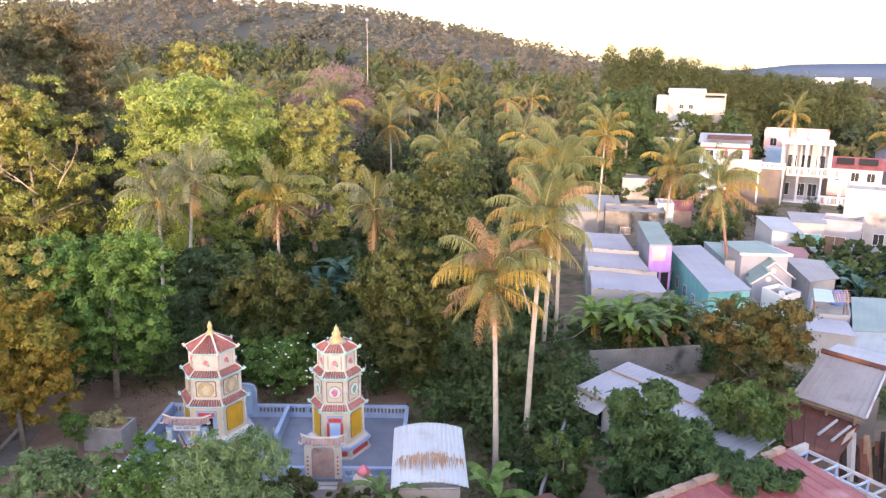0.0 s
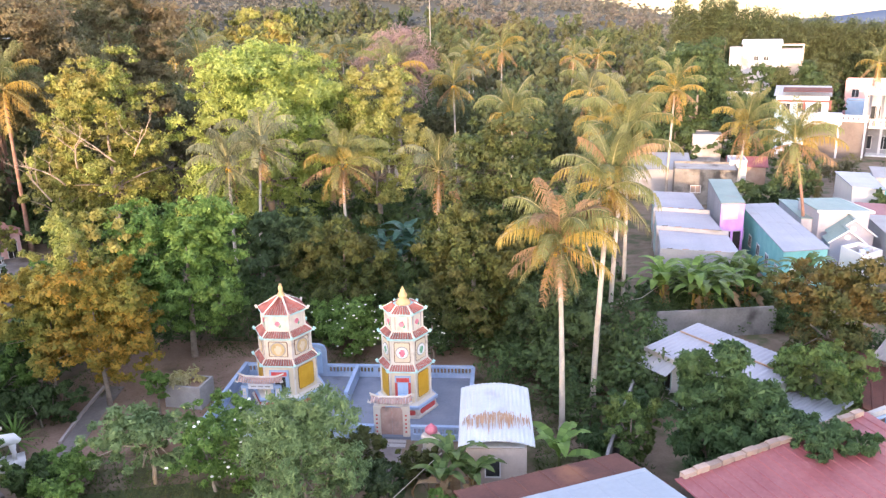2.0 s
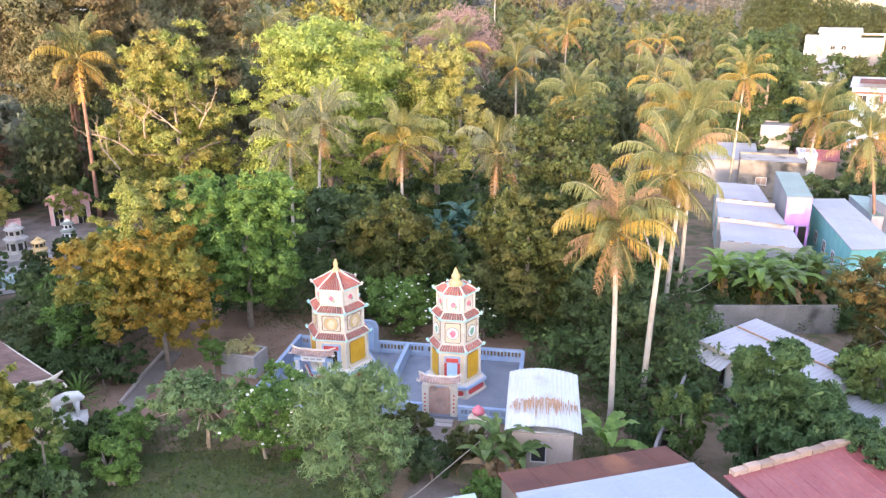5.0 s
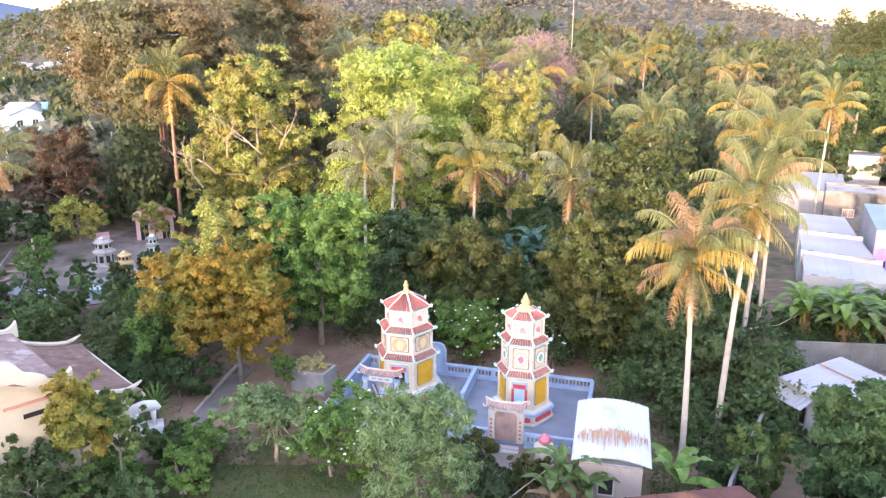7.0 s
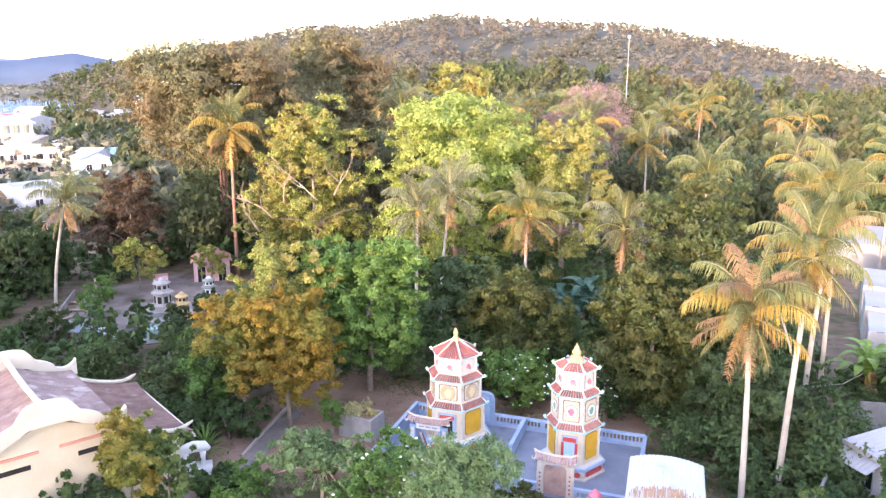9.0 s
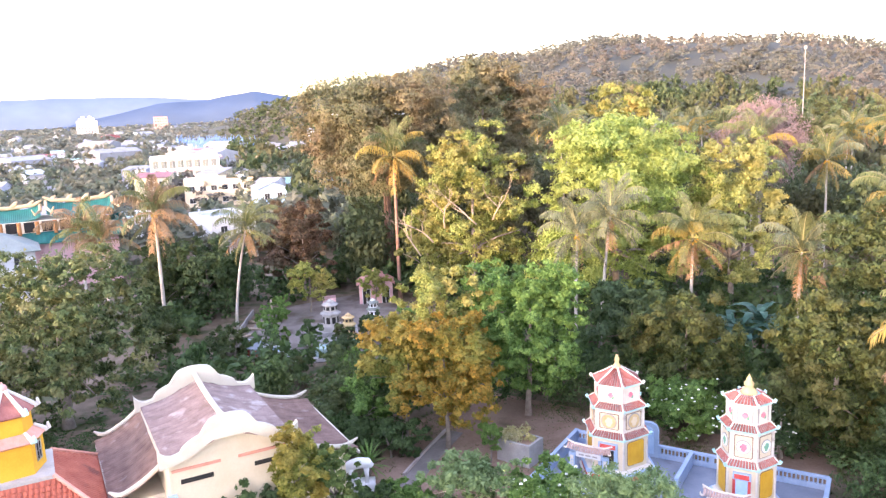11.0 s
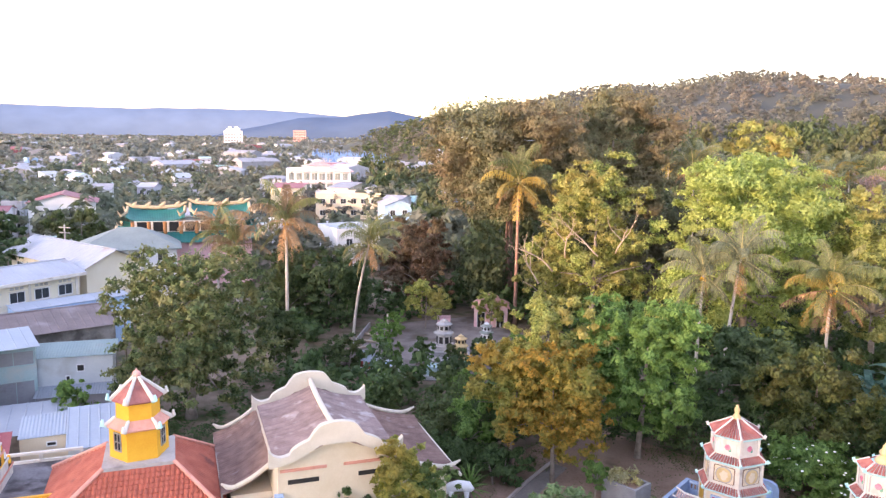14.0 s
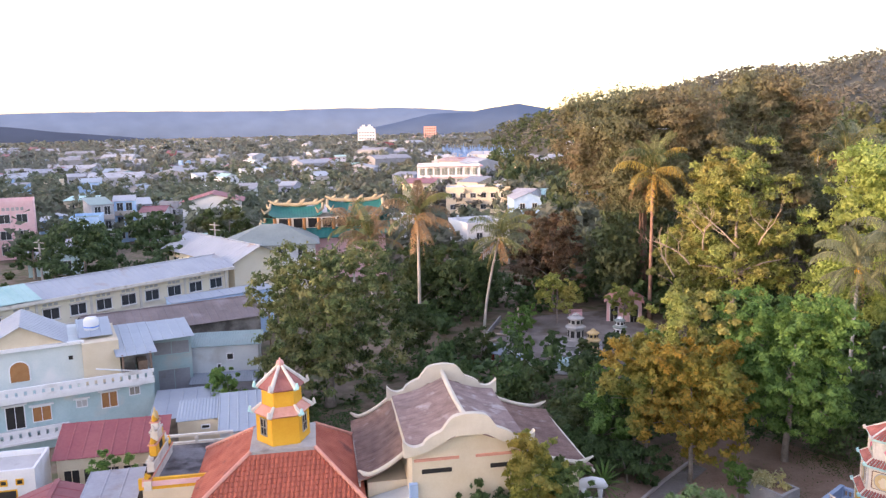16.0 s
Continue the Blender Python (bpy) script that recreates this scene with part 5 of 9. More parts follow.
for gx_, gy_, gw_, gd_, gh_, gr_ in ((33.3, 75.0, 3.7, 2.2, 3.5, 1.45), (32.1, 73.2, 2.9, 2.0, 3.25, 1.1)):
    pch = house("porch", gx_, gy_, -8, gw_, gd_, gh_, "lilacwall", "cross", "tin_sage", "gabled porch with a green roof, white trim and a round vent", gr_, 0.22, near=True, category="porch", group="gabled porches")
    vg_ = Geo()
    vg_.m = pose(0, -gd_ / 2 - 0.03, gh_ + gr_ * 0.42, 90, 0, 0)
    part("round_vent", vg_.lathe([(0.26, -0.02), (0.26, 0.05), (0.17, 0.05)], 14), "white", pch)
    for s_ in (-1, 1):
        part("barge_board", Geo().tube([(s_ * (gw_ / 2 + 0.24), -gd_ / 2 - 0.24, gh_ - 0.1), (0, -gd_ / 2 - 0.24, gh_ + gr_ + 0.06)], [0.08, 0.08], 4), "white", pch)
block("house", [(35.6, 71.2), (38.7, 72.5), (39.8, 77.6), (36.6, 79.0)], 3.8, "dim_white", "tin_old", "low house with a stained grey tin roof", 0.35, 0.3, pitch=0.5)
block("house", [(37.6, 80.3), (39.9, 79.5), (40.6, 84.0), (38.0, 85.0)], 3.7, "brick", "tin_red", "small house with a dull red tin roof", 0.2, 0.3)
block("house", [(40.4, 91.6), (43.2, 89.8), (44.6, 97.4), (41.2, 98.6)], 4.4, "white", "tin_pale", "white house with a pale tin roof", 0.25, 0.4, wins=((0, 0.7, 1.2, 0.9, 1.2),))
block("house", [(45.0, 96.4), (48.6, 95.4), (51.0, 101.0), (47.0, 102.2)], 4.5, "dim_white", "tin_old", "white house with turquoise shutters", 0.3, 0.2, wins=((0, 0.3, 1.4, 1.5, 1.7), (0, 0.75, 1.4, 1.2, 1.7)), winmat="teal")
sfl = block("house", [(30.8, 66.2), (33.2, 67.9), (32.3, 70.6), (30.2, 69.3)], 3.3, "white", "concrete", "small white house with a roof terrace", parapet=0.45)
part("pink_wall", Geo().prism([(2.42, 1.65), (2.46, 1.7), (1.55, 4.4), (1.5, 4.35)], 1.2, 3.2), "pink", sfl)
for k in range(3):
    part("roof_crate", Geo().box(0.5 + 0.45 * k, 1.6 + 0.3 * k, 3.4, 0.9 + 0.45 * k, 2.0 + 0.3 * k, 3.75), ("white", "bluewall", "dim_white")[k], sfl)
lat = block("house", [(31.7, 62.6), (34.9, 62.1), (36.9, 66.4), (33.9, 67.2)], 3.1, "dim_white", "concrete", "low house with a roof terrace under an open lattice", parapet=0.3)
part("sheet", Geo().slab([(0.4, 0.4, 4.4), (2.0, 0.1, 4.4), (3.4, 3.6, 4.45), (2.0, 4.1, 4.45)], 0.05), "tin_cyan", lat, "pale cyan roofing sheet")
for k in range(6):
    part("lattice_bar", Geo().tube([(2.1 + 0.22 * k, 0.1, 4.4), (3.5 + 0.26 * k, 3.6, 4.45)], [0.04, 0.04], 5), "gatetile", lat)
for k in range(6):
    part("lattice_bar", Geo().tube([(2.1 + 0.28 * k, 0.1 + 0.7 * k, 4.45), (3.4 + 0.3 * k, 0.0 + 0.68 * k, 4.45)], [0.04, 0.04], 5), "gatetile", lat)
for k, (x_, y_) in enumerate(((0.5, 0.5), (2.9, 0.15), (2.2, 4.0), (4.6, 3.5))):
    part("lattice_post", Geo().box(x_ - 0.06, y_ - 0.06, 3.1, x_ + 0.06, y_ + 0.06, 4.4), "timber", lat)
tank = thing("water_tank", pose(35.6, 66.0, 3.19), "blue plastic water tank on a roof", "water tank")
part("tank", Geo().lathe([(0.6, 0), (0.72, 0.15), (0.72, 0.9), (0.55, 1.15), (0.2, 1.22)], 16), "tarp", tank, smooth=True)
part("tank_lid", Geo().lathe([(0.24, 1.2), (0.24, 1.28), (0.1, 1.32)], 12), "tarp", tank)
gsh = block("metal_shed", [(33.7, 59.3), (36.7, 59.0), (40.3, 66.2), (37.3, 66.6)], 3.0, "bluewall", "tin_sage", "long shed with a faded green tin roof", 0.15, 0.55, pitch=0.45)
block("house", [(30.3, 59.6), (33.3, 58.2), (34.0, 61.4), (31.3, 62.3)], 2.9, "dim_white", "tin_lilac", "low house with a pale lilac tin roof", 0.2, 0.15, pitch=0.9)
# tin sheds beside the dark tree
tsh = thing("metal_shed", pose(26.0, 46.0, 0), "open shed with a wide weathered tin roof and brown ridge", "shed")
# Solid dark brown wall in place of the open shed's shaded inside.
part("wall", Geo().prism([(-2.6, -0.2), (-0.6, -2.9), (2.6, 0.2), (0.4, 3.0)], -0.3, 3.1), "brownwall", tsh)
part("front_roof", roof_plane((-3.3, -0.1, 3.4), (-0.4, -3.5, 3.4), (2.7, 0.2, 5.0), (0.2, 3.3, 5.0), 0.06, 0.42, 0.035), "tin_old", tsh, "weathered grey tin slope")
part("rear_roof", roof_plane((2.7, 0.25, 5.0), (0.25, 3.35, 5.0), (3.1, 6.9, 4.3), (6.0, 4.2, 4.3), 0.06, 0.6, 0.03), "tin_lilac", tsh)
part("ridge_cap", Geo().tube([(0.1, 3.35, 5.08), (2.8, 0.15, 5.08)], [0.2, 0.2], 6), "rust", tsh, "brown rusted ridge cap")
part("verge_board", Geo().tube([(-0.35, -3.55, 3.45), (2.75, 0.12, 5.08)], [0.09, 0.09], 4), "dim_white", tsh)
part("eave_beam", Geo().tube([(-3.35, -0.15, 3.22), (-0.4, -3.55, 3.22)], [0.07, 0.07], 4), "timber", tsh)
for x_, y_ in ((-3.0, -0.3), (-1.8, -1.75), (-0.7, -3.0)):
    part("post", Geo().box(x_ - 0.08, y_ - 0.08, -0.2, x_ + 0.08, y_ + 0.08, 3.3), "timber", tsh)
rsh = thing("metal_shed", pose(22.6, 43.0, 0), "low shed with a dark rusted tin roof", "shed")
part("wall", Geo().prism([(-2.0, -1.9), (-0.5, -3.5), (2.4, -0.2), (0.2, 4.6)], -0.3, 2.1), "timber", rsh)
part("roof", roof_plane((-2.3, -1.8, 2.3), (-0.4, -3.9, 2.3), (3.0, -0.1, 2.75), (0.0, 5.2, 2.9), 0.06, 0.5, 0.04), "rust", rsh)
for ax_, ay_, bx_, by_ in ((1.9, 0.5, 0.0, -1.1), (2.3, -0.3, 0.4, -1.9)):
    part("loose_pole", Geo().tube([(ax_, ay_, 2.78), (bx_, by_, 2.62)], [0.09, 0.09], 6), "dim_white", rsh, "pale pole lying on the roof")
part("loose_sheet", Geo().slab([(0.6, -2.6, 2.75), (1.5, -1.9, 2.85), (2.3, -0.9, 2.98), (1.4, -1.6, 2.9)], 0.04), "brick", rsh)
lum = thing("lumber_stack", pose(24.9, 41.4, 0), "heap of leaning old boards and tin sheets", "lumber", "")
LR = random.Random(6)
for k in range(16):
    x_ = -1.5 + 0.19 * k
    lean_, w_, hh_ = LR.uniform(0.2, 0.7), LR.uniform(0.10, 0.24), LR.uniform(1.8, 3.1)
    part("board", Geo().add([(x_ - w_, -lean_, 0), (x_ + w_, -lean_, 0), (x_ + w_, -lean_ + 0.05, 0), (x_ - w_, -lean_ + 0.05, 0), (x_ - w_ + 0.1, 0.3, hh_), (x_ + w_ + 0.1, 0.3, hh_), (x_ + w_ + 0.1, 0.35, hh_), (x_ - w_ + 0.1, 0.35, hh_)],
                                [(3, 2, 1, 0), (4, 5, 6, 7), (0, 1, 5, 4), (1, 2, 6, 5), (2, 3, 7, 6), (3, 0, 4, 7)]), LR.choice(("timber", "rust", "dim_white", "tin_old", "timber", "dark")), lum)
house("house", 28.6, 40.6, -35, 3.6, 3.2, 2.6, "mossy", "shed", "rust", "ramshackle tin hut with a rusted roof", 0.4, 0.3, near=True)

# villa with white frames and the grey hall beside it
villa = thing("villa", pose(66.5, 140, 0, 0, 0, -24), "white villa of open concrete frames and terraces", "house")
# Grey of the lower wall stands for shade inside the open frames.
part("lower_storey", Geo().box(-4.6, -1.5, -0.3, 2.4, 5, 4.7), "tin_grey", villa)
part("upper_room", Geo().box(-3.8, 2.2, 5.0, 3.8, 5.2, 10.2), "dim_white", villa)
for z, x0, x1, y0 in ((-0.1, -5.0, 8.7, -4.2), (4.7, -5.0, 6.2, -3.4), (10.4, -4.4, 4.3, -3.2)):
    part("floor_slab", Geo().box(x0, y0, z, x1, 5.4, z + 0.35), "white", villa)
for i in range(5):
    x_ = -4.1 + i * 1.98
    part("column", Geo().box(x_ - 0.17, -2.95, 5.05, x_ + 0.17, -2.6, 10.4), "white", villa)
    if i in (0, 2, 4):
        part("column", Geo().box(x_ - 0.17, 0.2, 5.05, x_ + 0.17, 0.55, 10.4), "white", villa)
for x_ in (-4.7, -1.2, 2.6, 5.8):
    part("column", Geo().box(x_ - 0.2, -3.2, 0.25, x_ + 0.2, -2.8, 4.7), "white", villa)
for x0, x1, y_, z in ((-5.0, 6.2, -3.4, 5.05), (2.4, 8.7, -4.2, 0.25)):
    part("terrace_rail", Geo().box(x0, y_, z + 1.1, x1, y_ + 0.2, z + 1.3), "white", villa)
    for k in range(int((x1 - x0) / 0.62)):
        part("rail_post", Geo().box(x0 + 0.62 * k, y_ + 0.03, z, x0 + 0.62 * k + 0.3, y_ + 0.17, z + 1.1), "pinktile" if k % 3 == 1 else "white", villa)
for s in (-3.2, -0.6, 1.4):
    window(villa, s, -1.5, 1.0, 1.4, 2.2, "front")
for s in (-2.4, 0.0, 2.4):
    window(villa, s, 2.2, 5.6, 1.5, 2.4, "front")
for x_ in (-1.6, 0.4):
    part("roof_tank", Geo().lathe([(0.55, 10.75), (0.75, 10.95), (0.75, 11.7), (0.5, 12.0), (0.1, 12.05)], 12), "tin_pale", villa, "steel water tank", True).location = (x_, 2.6, 0)
hal = house("hall", 57.8, 140.2, -27, 9.6, 9, 6.3, "brownwall", "flat", "concrete", "grey hall with a white pierced parapet", parapet=0)
part("parapet_cap", Geo().box(-4.9, -4.6, 7.1, 4.9, -4.3, 7.4), "white", hal)
part("parapet_foot", Geo().box(-4.9, -4.6, 6.3, 4.9, -4.3, 6.6), "white", hal)
for k in range(13):
    part("parapet_block", Geo().box(-4.85 + 0.77 * k, -4.58, 6.6, -4.4 + 0.77 * k, -4.32, 7.1), "white", hal)
for x_ in (-4.8, 0.6, 4.6):
    part("pilaster", Geo().box(x_ - 0.15, -4.6, -0.2, x_ + 0.15, -4.5, 6.3), "white", hal)
rrh = house("house", 79.5, 147, -28, 9, 8, 5.4, "pink", "gable", "tin_red", "pink house with a red tin roof and dark panels", 1.6, 0.4, wins=row("front", 3, 8, 3.0, 1.3, 1.6))
part("solar_panel", Geo().slab([(-3.4, -3.2, 6.15), (-0.4, -3.2, 6.15), (-0.4, -0.9, 7.0), (-3.4, -0.9, 7.0)], 0.08), "dark", rrh)
part("solar_panel", Geo().slab([(0.4, -3.2, 6.15), (3.6, -3.2, 6.15), (3.6, -0.9, 7.0), (0.4, -0.9, 7.0)], 0.08), "dark", rrh)
house("house", 57.8, 101.5, -30, 6.5, 6, 8.0, "dim_white", "flat", "concrete", "plain white house with a flat roof", parapet=0.4, wins=row("front", 2, 5, 1.2, 1.2, 1.4))
house("house", 52.6, 98.6, -30, 4.6, 5, 4.4, "lilacwall", "flat", "concrete", "low grey-white annex with a brown gate", parapet=0.4, wins=(("front", -0.6, 0, 2.4, 2.6),), winmat="timber")
wh_ = house("house", 54.8, 175.8, -17, 7.6, 7, 18.0, "dim_white", "shed", "white", "long white house high among the trees", 0.7, 0.3, wins=row("front", 2, 4, 14.6, 0.9, 0.9))
part("side_frame", Geo().box(3.8, -3.4, 14.0, 8.2, -3.1, 14.3).box(3.8, -3.4, 17.6, 8.2, -3.1, 18.0).box(7.9, -3.4, 14.3, 8.2, -3.1, 17.6).box(3.8, -3.1, 0, 8.2, 3.2, 16.9), "beige", wh_)
part("side_wing", Geo().box(-6.4, -2.4, 0, -3.8, 2.0, 17.4), "dim_white", wh_)
house("house", 79.0, 172.5, -25, 13, 7, 9.6, "pink", "flat", "tin_cyan", "pink house stepping up behind the villa", parapet=0.7, wins=row("front", 4, 12, 6.8, 1.3, 1.6))
house("house", 72.8, 165.5, -25, 6, 5, 6.4, "skyblue", "flat", "concrete", "sky blue house below the pink one", parapet=0.4)
bh_ = house("house", 52.4, 143.0, -20, 8.4, 7.5, 10.3, "skyblue", "shed", "tin_pale", "tall house with a pale blue wall and brown roof", 1.0, 0.4, wins=row("front", 3, 7.5, 7.4, 1.3, 1.6))
part("roof_frame", Geo().box(-3.9, -4.3, 9.3, 4.6, -3.8, 9.6).box(-3.9, -4.3, 8.0, -3.6, -3.8, 9.3).box(4.3, -4.3, 8.0, 4.6, -3.8, 9.3).box(0.2, -4.3, 8.0, 0.5, -3.8, 9.3), "oldred", bh_, "dark red roof frame")
part("terrace_wall", Geo().box(-1.0, -6.2, 5.8, 6.4, -3.76, 7.6), "white", bh_)
part("roof_sheet", Geo().slab([(-3.2, -4.2, 11.1), (4.6, -4.2, 11.1), (4.6, -1.0, 11.55), (-3.2, -1.0, 11.55)], 0.1), "rust", bh_, "brown sheet awning")
house("house", 44.0, 150.0, -18, 5.0, 6, 9.4, "dim_white", "flat", "tin_pale", "narrow white house with balconies", parapet=0.6, wins=row("front", 2, 4, 6.4, 1.2, 1.6) + row("front", 2, 4, 3.2, 1.2, 1.6))

house("house", 26.6, 104.5, -10, 8.0, 6.0, 4.4, "mossy", "flat", "concrete", "low grey block with small brick vents", parapet=0.3, near=True, wins=row("front", 2, 5.0, 1.6, 1.2, 0.9), winmat="brick")
house("house", 30.6, 121, -10, 4.2, 5.0, 6.6, "dim_white", "flat", "tin_pale", "narrow white house with a plain side wall", parapet=0.2, near=True)
house("house", 21.5, 112, -8, 9.0, 9.0, 3.6, "dim_white", "shed", "tin_pale", "long low house with a pale tin roof", 0.8, 0.3, near=True)
house("house", 34.5, 113, -12, 5.0, 5.0, 3.4, "brick", "gable", "tin_red", "small brick house with a dull red roof", 0.9, 0.3, near=True)
house("house", 31.6, 107.6, -10, 2.2, 4.0, 5.0, "white", "flat", "tin_pale", "white stair block with a plain wall", parapet=0.15, near=True)
RIGHT_TOWN = random.Random(12)
WALLS = ("dim_white", "white", "white", "lilacwall", "tealwall", "skyblue", "white", "cream")
ROOFS = ("tin_pale", "tin_old", "tin_grey", "tin_blue", "tin_old", "tin_red", "tin_green", "tin_grey")
TAKEN = [(26.6, 105, 6), (21, 112, 7), (30, 121, 5), (34, 113, 4), (48, 99, 6), (42, 94, 5), (52, 143, 7), (44, 150, 5), (66, 140, 11), (57, 139, 8), (79.5, 147, 8), (57, 101, 8), (53, 176, 9), (79, 172, 9), (73, 165, 6)]


def spare(rnd, x, y, r):
    if any(math.hypot(x - a, y - b) < r + c for a, b, c in TAKEN):
        return False
    TAKEN.append((x, y, r))
    return True


def town_house(rnd, x, y, group):
    w, d, h = rnd.uniform(5, 10), rnd.uniform(6, 11), rnd.choice((3.6, 3.8, 4.2, 6.8, 7.0, 7.2))
    kind, wall, roof = rnd.choice(("gable", "shed", "flat", "cross", "shed")), rnd.choice(WALLS), rnd.choice(ROOFS)
    names = {"tin_pale": "pale tin", "tin_old": "old tin", "tin_grey": "grey tin", "tin_blue": "pale blue tin", "tin_cyan": "cyan tin", "tin_red": "red tin", "tin_green": "green tin"}
    wn_ = {"dim_white": "off-white", "white": "white", "mossy": "mouldy grey", "cream": "cream", "lilacwall": "pale lilac", "tealwall": "pale teal", "skyblue": "sky blue", "pink": "pink"}
    if group == "houses beyond the palms":
        h = min(h, 4.2 + 0.4 * rnd.random()) if math.hypot(x, y) < 130 else h
    wins = row("front", max(2, int(w / 3)), w - 1, 1.1, 1.1, 1.3)
    if h > 5:
        wins = wins + row("front", max(2, int(w / 3)), w - 1, 4.5, 1.1, 1.4)
    rot = -math.degrees(math.atan2(x, y)) + rnd.uniform(-25, 25)
    return house("house", x, y, rot, w, d, h, wall, kind, roof, f"{'two' if h > 5 else 'one'}-storey {wn_[wall]} house with {names[roof]} roof", rnd.uniform(0.6, 1.4), 0.3, wins, group=group)


for i in range(60):
    az, d = radians(RIGHT_TOWN.uniform(8, 33)), RIGHT_TOWN.uniform(92, 200)
    x, y = d * math.sin(az), d * math.cos(az)
    if d < 178 or az < radians(19):
        continue
    if spare(RIGHT_TOWN, x, y, 5.2):
        town_house(RIGHT_TOWN, x, y, "houses beyond the palms")


# ---- prayer hall, yellow tower and the houses round them ----
HALL = pose(-31.8, 27.75, 0, 0, 0, -30.9)       # own x: along the ridge, towards the front gable; own y: to the right of it
hall = thing("prayer_hall", HALL, "cream prayer hall with brown tiled roofs and white wavy gable crests", "temple hall")
part("nave_wall", Geo().box(-4.0, -3.0, -0.3, 3.95, 3.0, 7.2), "cream", hall)
for s in (-1, 1):
    gw = Geo().add([(s * 3.95, -3.0, 7.2), (s * 3.95, 3.0, 7.2), (s * 3.95, 0, 8.3), (s * 3.75, -3.0, 7.2), (s * 3.75, 3.0, 7.2), (s * 3.75, 0, 8.3)], [(0, 1, 2), (3, 5, 4), (0, 2, 5, 3), (1, 4, 5, 2)])
    part("gable_wall", gw, "cream", hall)
part("aisle_wall", Geo().box(-6.5, -5.2, -0.3, 1.4, -3.0, 4.6).box(-6.3, 3.0, -0.3, 1.9, 6.9, 4.4), "cream", hall)


def sag(u):
    """The hollow curve of a temple roof, from ridge (0) to eave (1)."""
    return u + 0.18 * math.sin(math.pi * u)


def curved_roof(parent, x0, x1, y0, z0, y1, z1, mat, lift=0.35, n=34, split=True):
    """Tiled slope from the line y0, z0 (top) to y1, z1 (eave), sagging, with raised ends; one part for each run of tiles."""
    k, whole = 7, Geo()
    for i in range(n):
        a, b = x0 + (x1 - x0) * i / n, x0 + (x1 - x0) * (i + 1) / n
        vs, gap = [], 0.008 if split else 0.0
        for j in range(k + 1):
            u = j / k
            for x, r in ((a + gap, 0), ((a + b) / 2, 0.04), (b - gap, 0)):
                e = abs((x - (x0 + x1) / 2) / ((x1 - x0) / 2)) ** 4 * lift
                vs.append((x, y0 + (y1 - y0) * u, z0 + (z1 - z0) * sag(u) + r + e))
                vs.append((x, y0 + (y1 - y0) * u, z0 + (z1 - z0) * sag(u) - 0.1 + e))
        fs = []
        for j in range(k):
            p, q = 6 * j, 6 * (j + 1)
            fs += [(p, p + 2, q + 2, q), (p + 2, p + 4, q + 4, q + 2), (p + 1, q + 1, q + 5, p + 5), (p, q, q + 1, p + 1), (p + 4, p + 5, q + 5, q + 4)]
        fs += [(0, 1, 5, 4, 2), (6 * k, 6 * k + 2, 6 * k + 4, 6 * k + 5, 6 * k + 1)]
        if split:
            part("tile_run", Geo().add(vs, fs), mat, parent)
        else:
            whole.add(vs, fs)
    if not split:
        me = whole.mesh("tiled_slope")
        bm = bmesh.new()
        bm.from_mesh(me)
        bmesh.ops.remove_doubles(bm, verts=bm.verts, dist=0.005)
        bm.to_mesh(me)
        bm.free()
        link("tiled_slope", me, M[mat], parent)


curved_roof(hall, -4.3, 4.25, 0.0, 8.5, -3.2, 7.5, "bleached_tile", 0.0)
curved_roof(hall, -4.3, 4.25, 0.0, 8.5, 3.2, 7.5, "bleached_tile", 0.0)
curved_roof(hall, -7.0, 1.8, -2.9, 6.15, -5.7, 4.7, "browntile", 0.3)
curved_roof(hall, -6.8, 2.3, 2.9, 6.1, 7.6, 4.5, "browntile", 0.3)
for s_ in (-1, 1):
    part("eave_board", Geo().box(-4.2, min(s_ * 3.08, s_ * 3.24), 7.18, 4.15, max(s_ * 3.08, s_ * 3.24), 7.40), "crest", hall)
part("ridge", Geo().tube([(-4.3, 0, 8.85), (-2, 0, 8.68), (0, 0, 8.62), (2, 0, 8.68), (4.3, 0, 8.9)], [0.16, 0.15, 0.15, 0.15, 0.17], 8), "crest", hall)


def crest(x, thick):
    """The wavy white gable crest: a round crown and two steps to the eaves, with turned-up tips."""
    up = []
    for i in range(61):
        y = -3.5 + 7.0 * i / 60
        a = abs(y)
        base = 8.42 - 0.95 * sag(min(1, max(0, a - 0.9) / 2.4))
        bump = 1.0 * math.sqrt(max(0, 1 - (a / 1.5) ** 2)) if a < 1.42 else 0.38 * math.sqrt(max(0, 1 - ((a - 1.85) / 0.6) ** 2)) if a < 2.42 else 0.0
        tip = 0.5 * max(0, (a - 2.75) / 0.75) ** 2
        up.append((y, base + 0.18 + bump * 0.75 + tip))
    low = [(y, 8.42 - 0.95 * sag(min(1, max(0, abs(y) - 0.9) / 2.4)) - 0.24) for y, _ in reversed(up)]
    g = Geo()
    g.m = pose(x, 0, 0, 90, 0, 90)
    poly = up + low
    n = len(up)
    vs = [(y, z, s * thick) for s in (-0.5, 0.5) for y, z in poly]
    N = len(poly)
    fs = [(i, i + 1, N - 2 - i, N - 1 - i) for i in range(n - 1)]
    fs = fs + [tuple(N + a for a in reversed(f)) for f in fs] + [(i, (i + 1) % N, N + (i + 1) % N, N + i) for i in range(N)]
    g.add(vs, fs)
    return part("gable_crest", g, "crest", hall, "cream wavy crest")


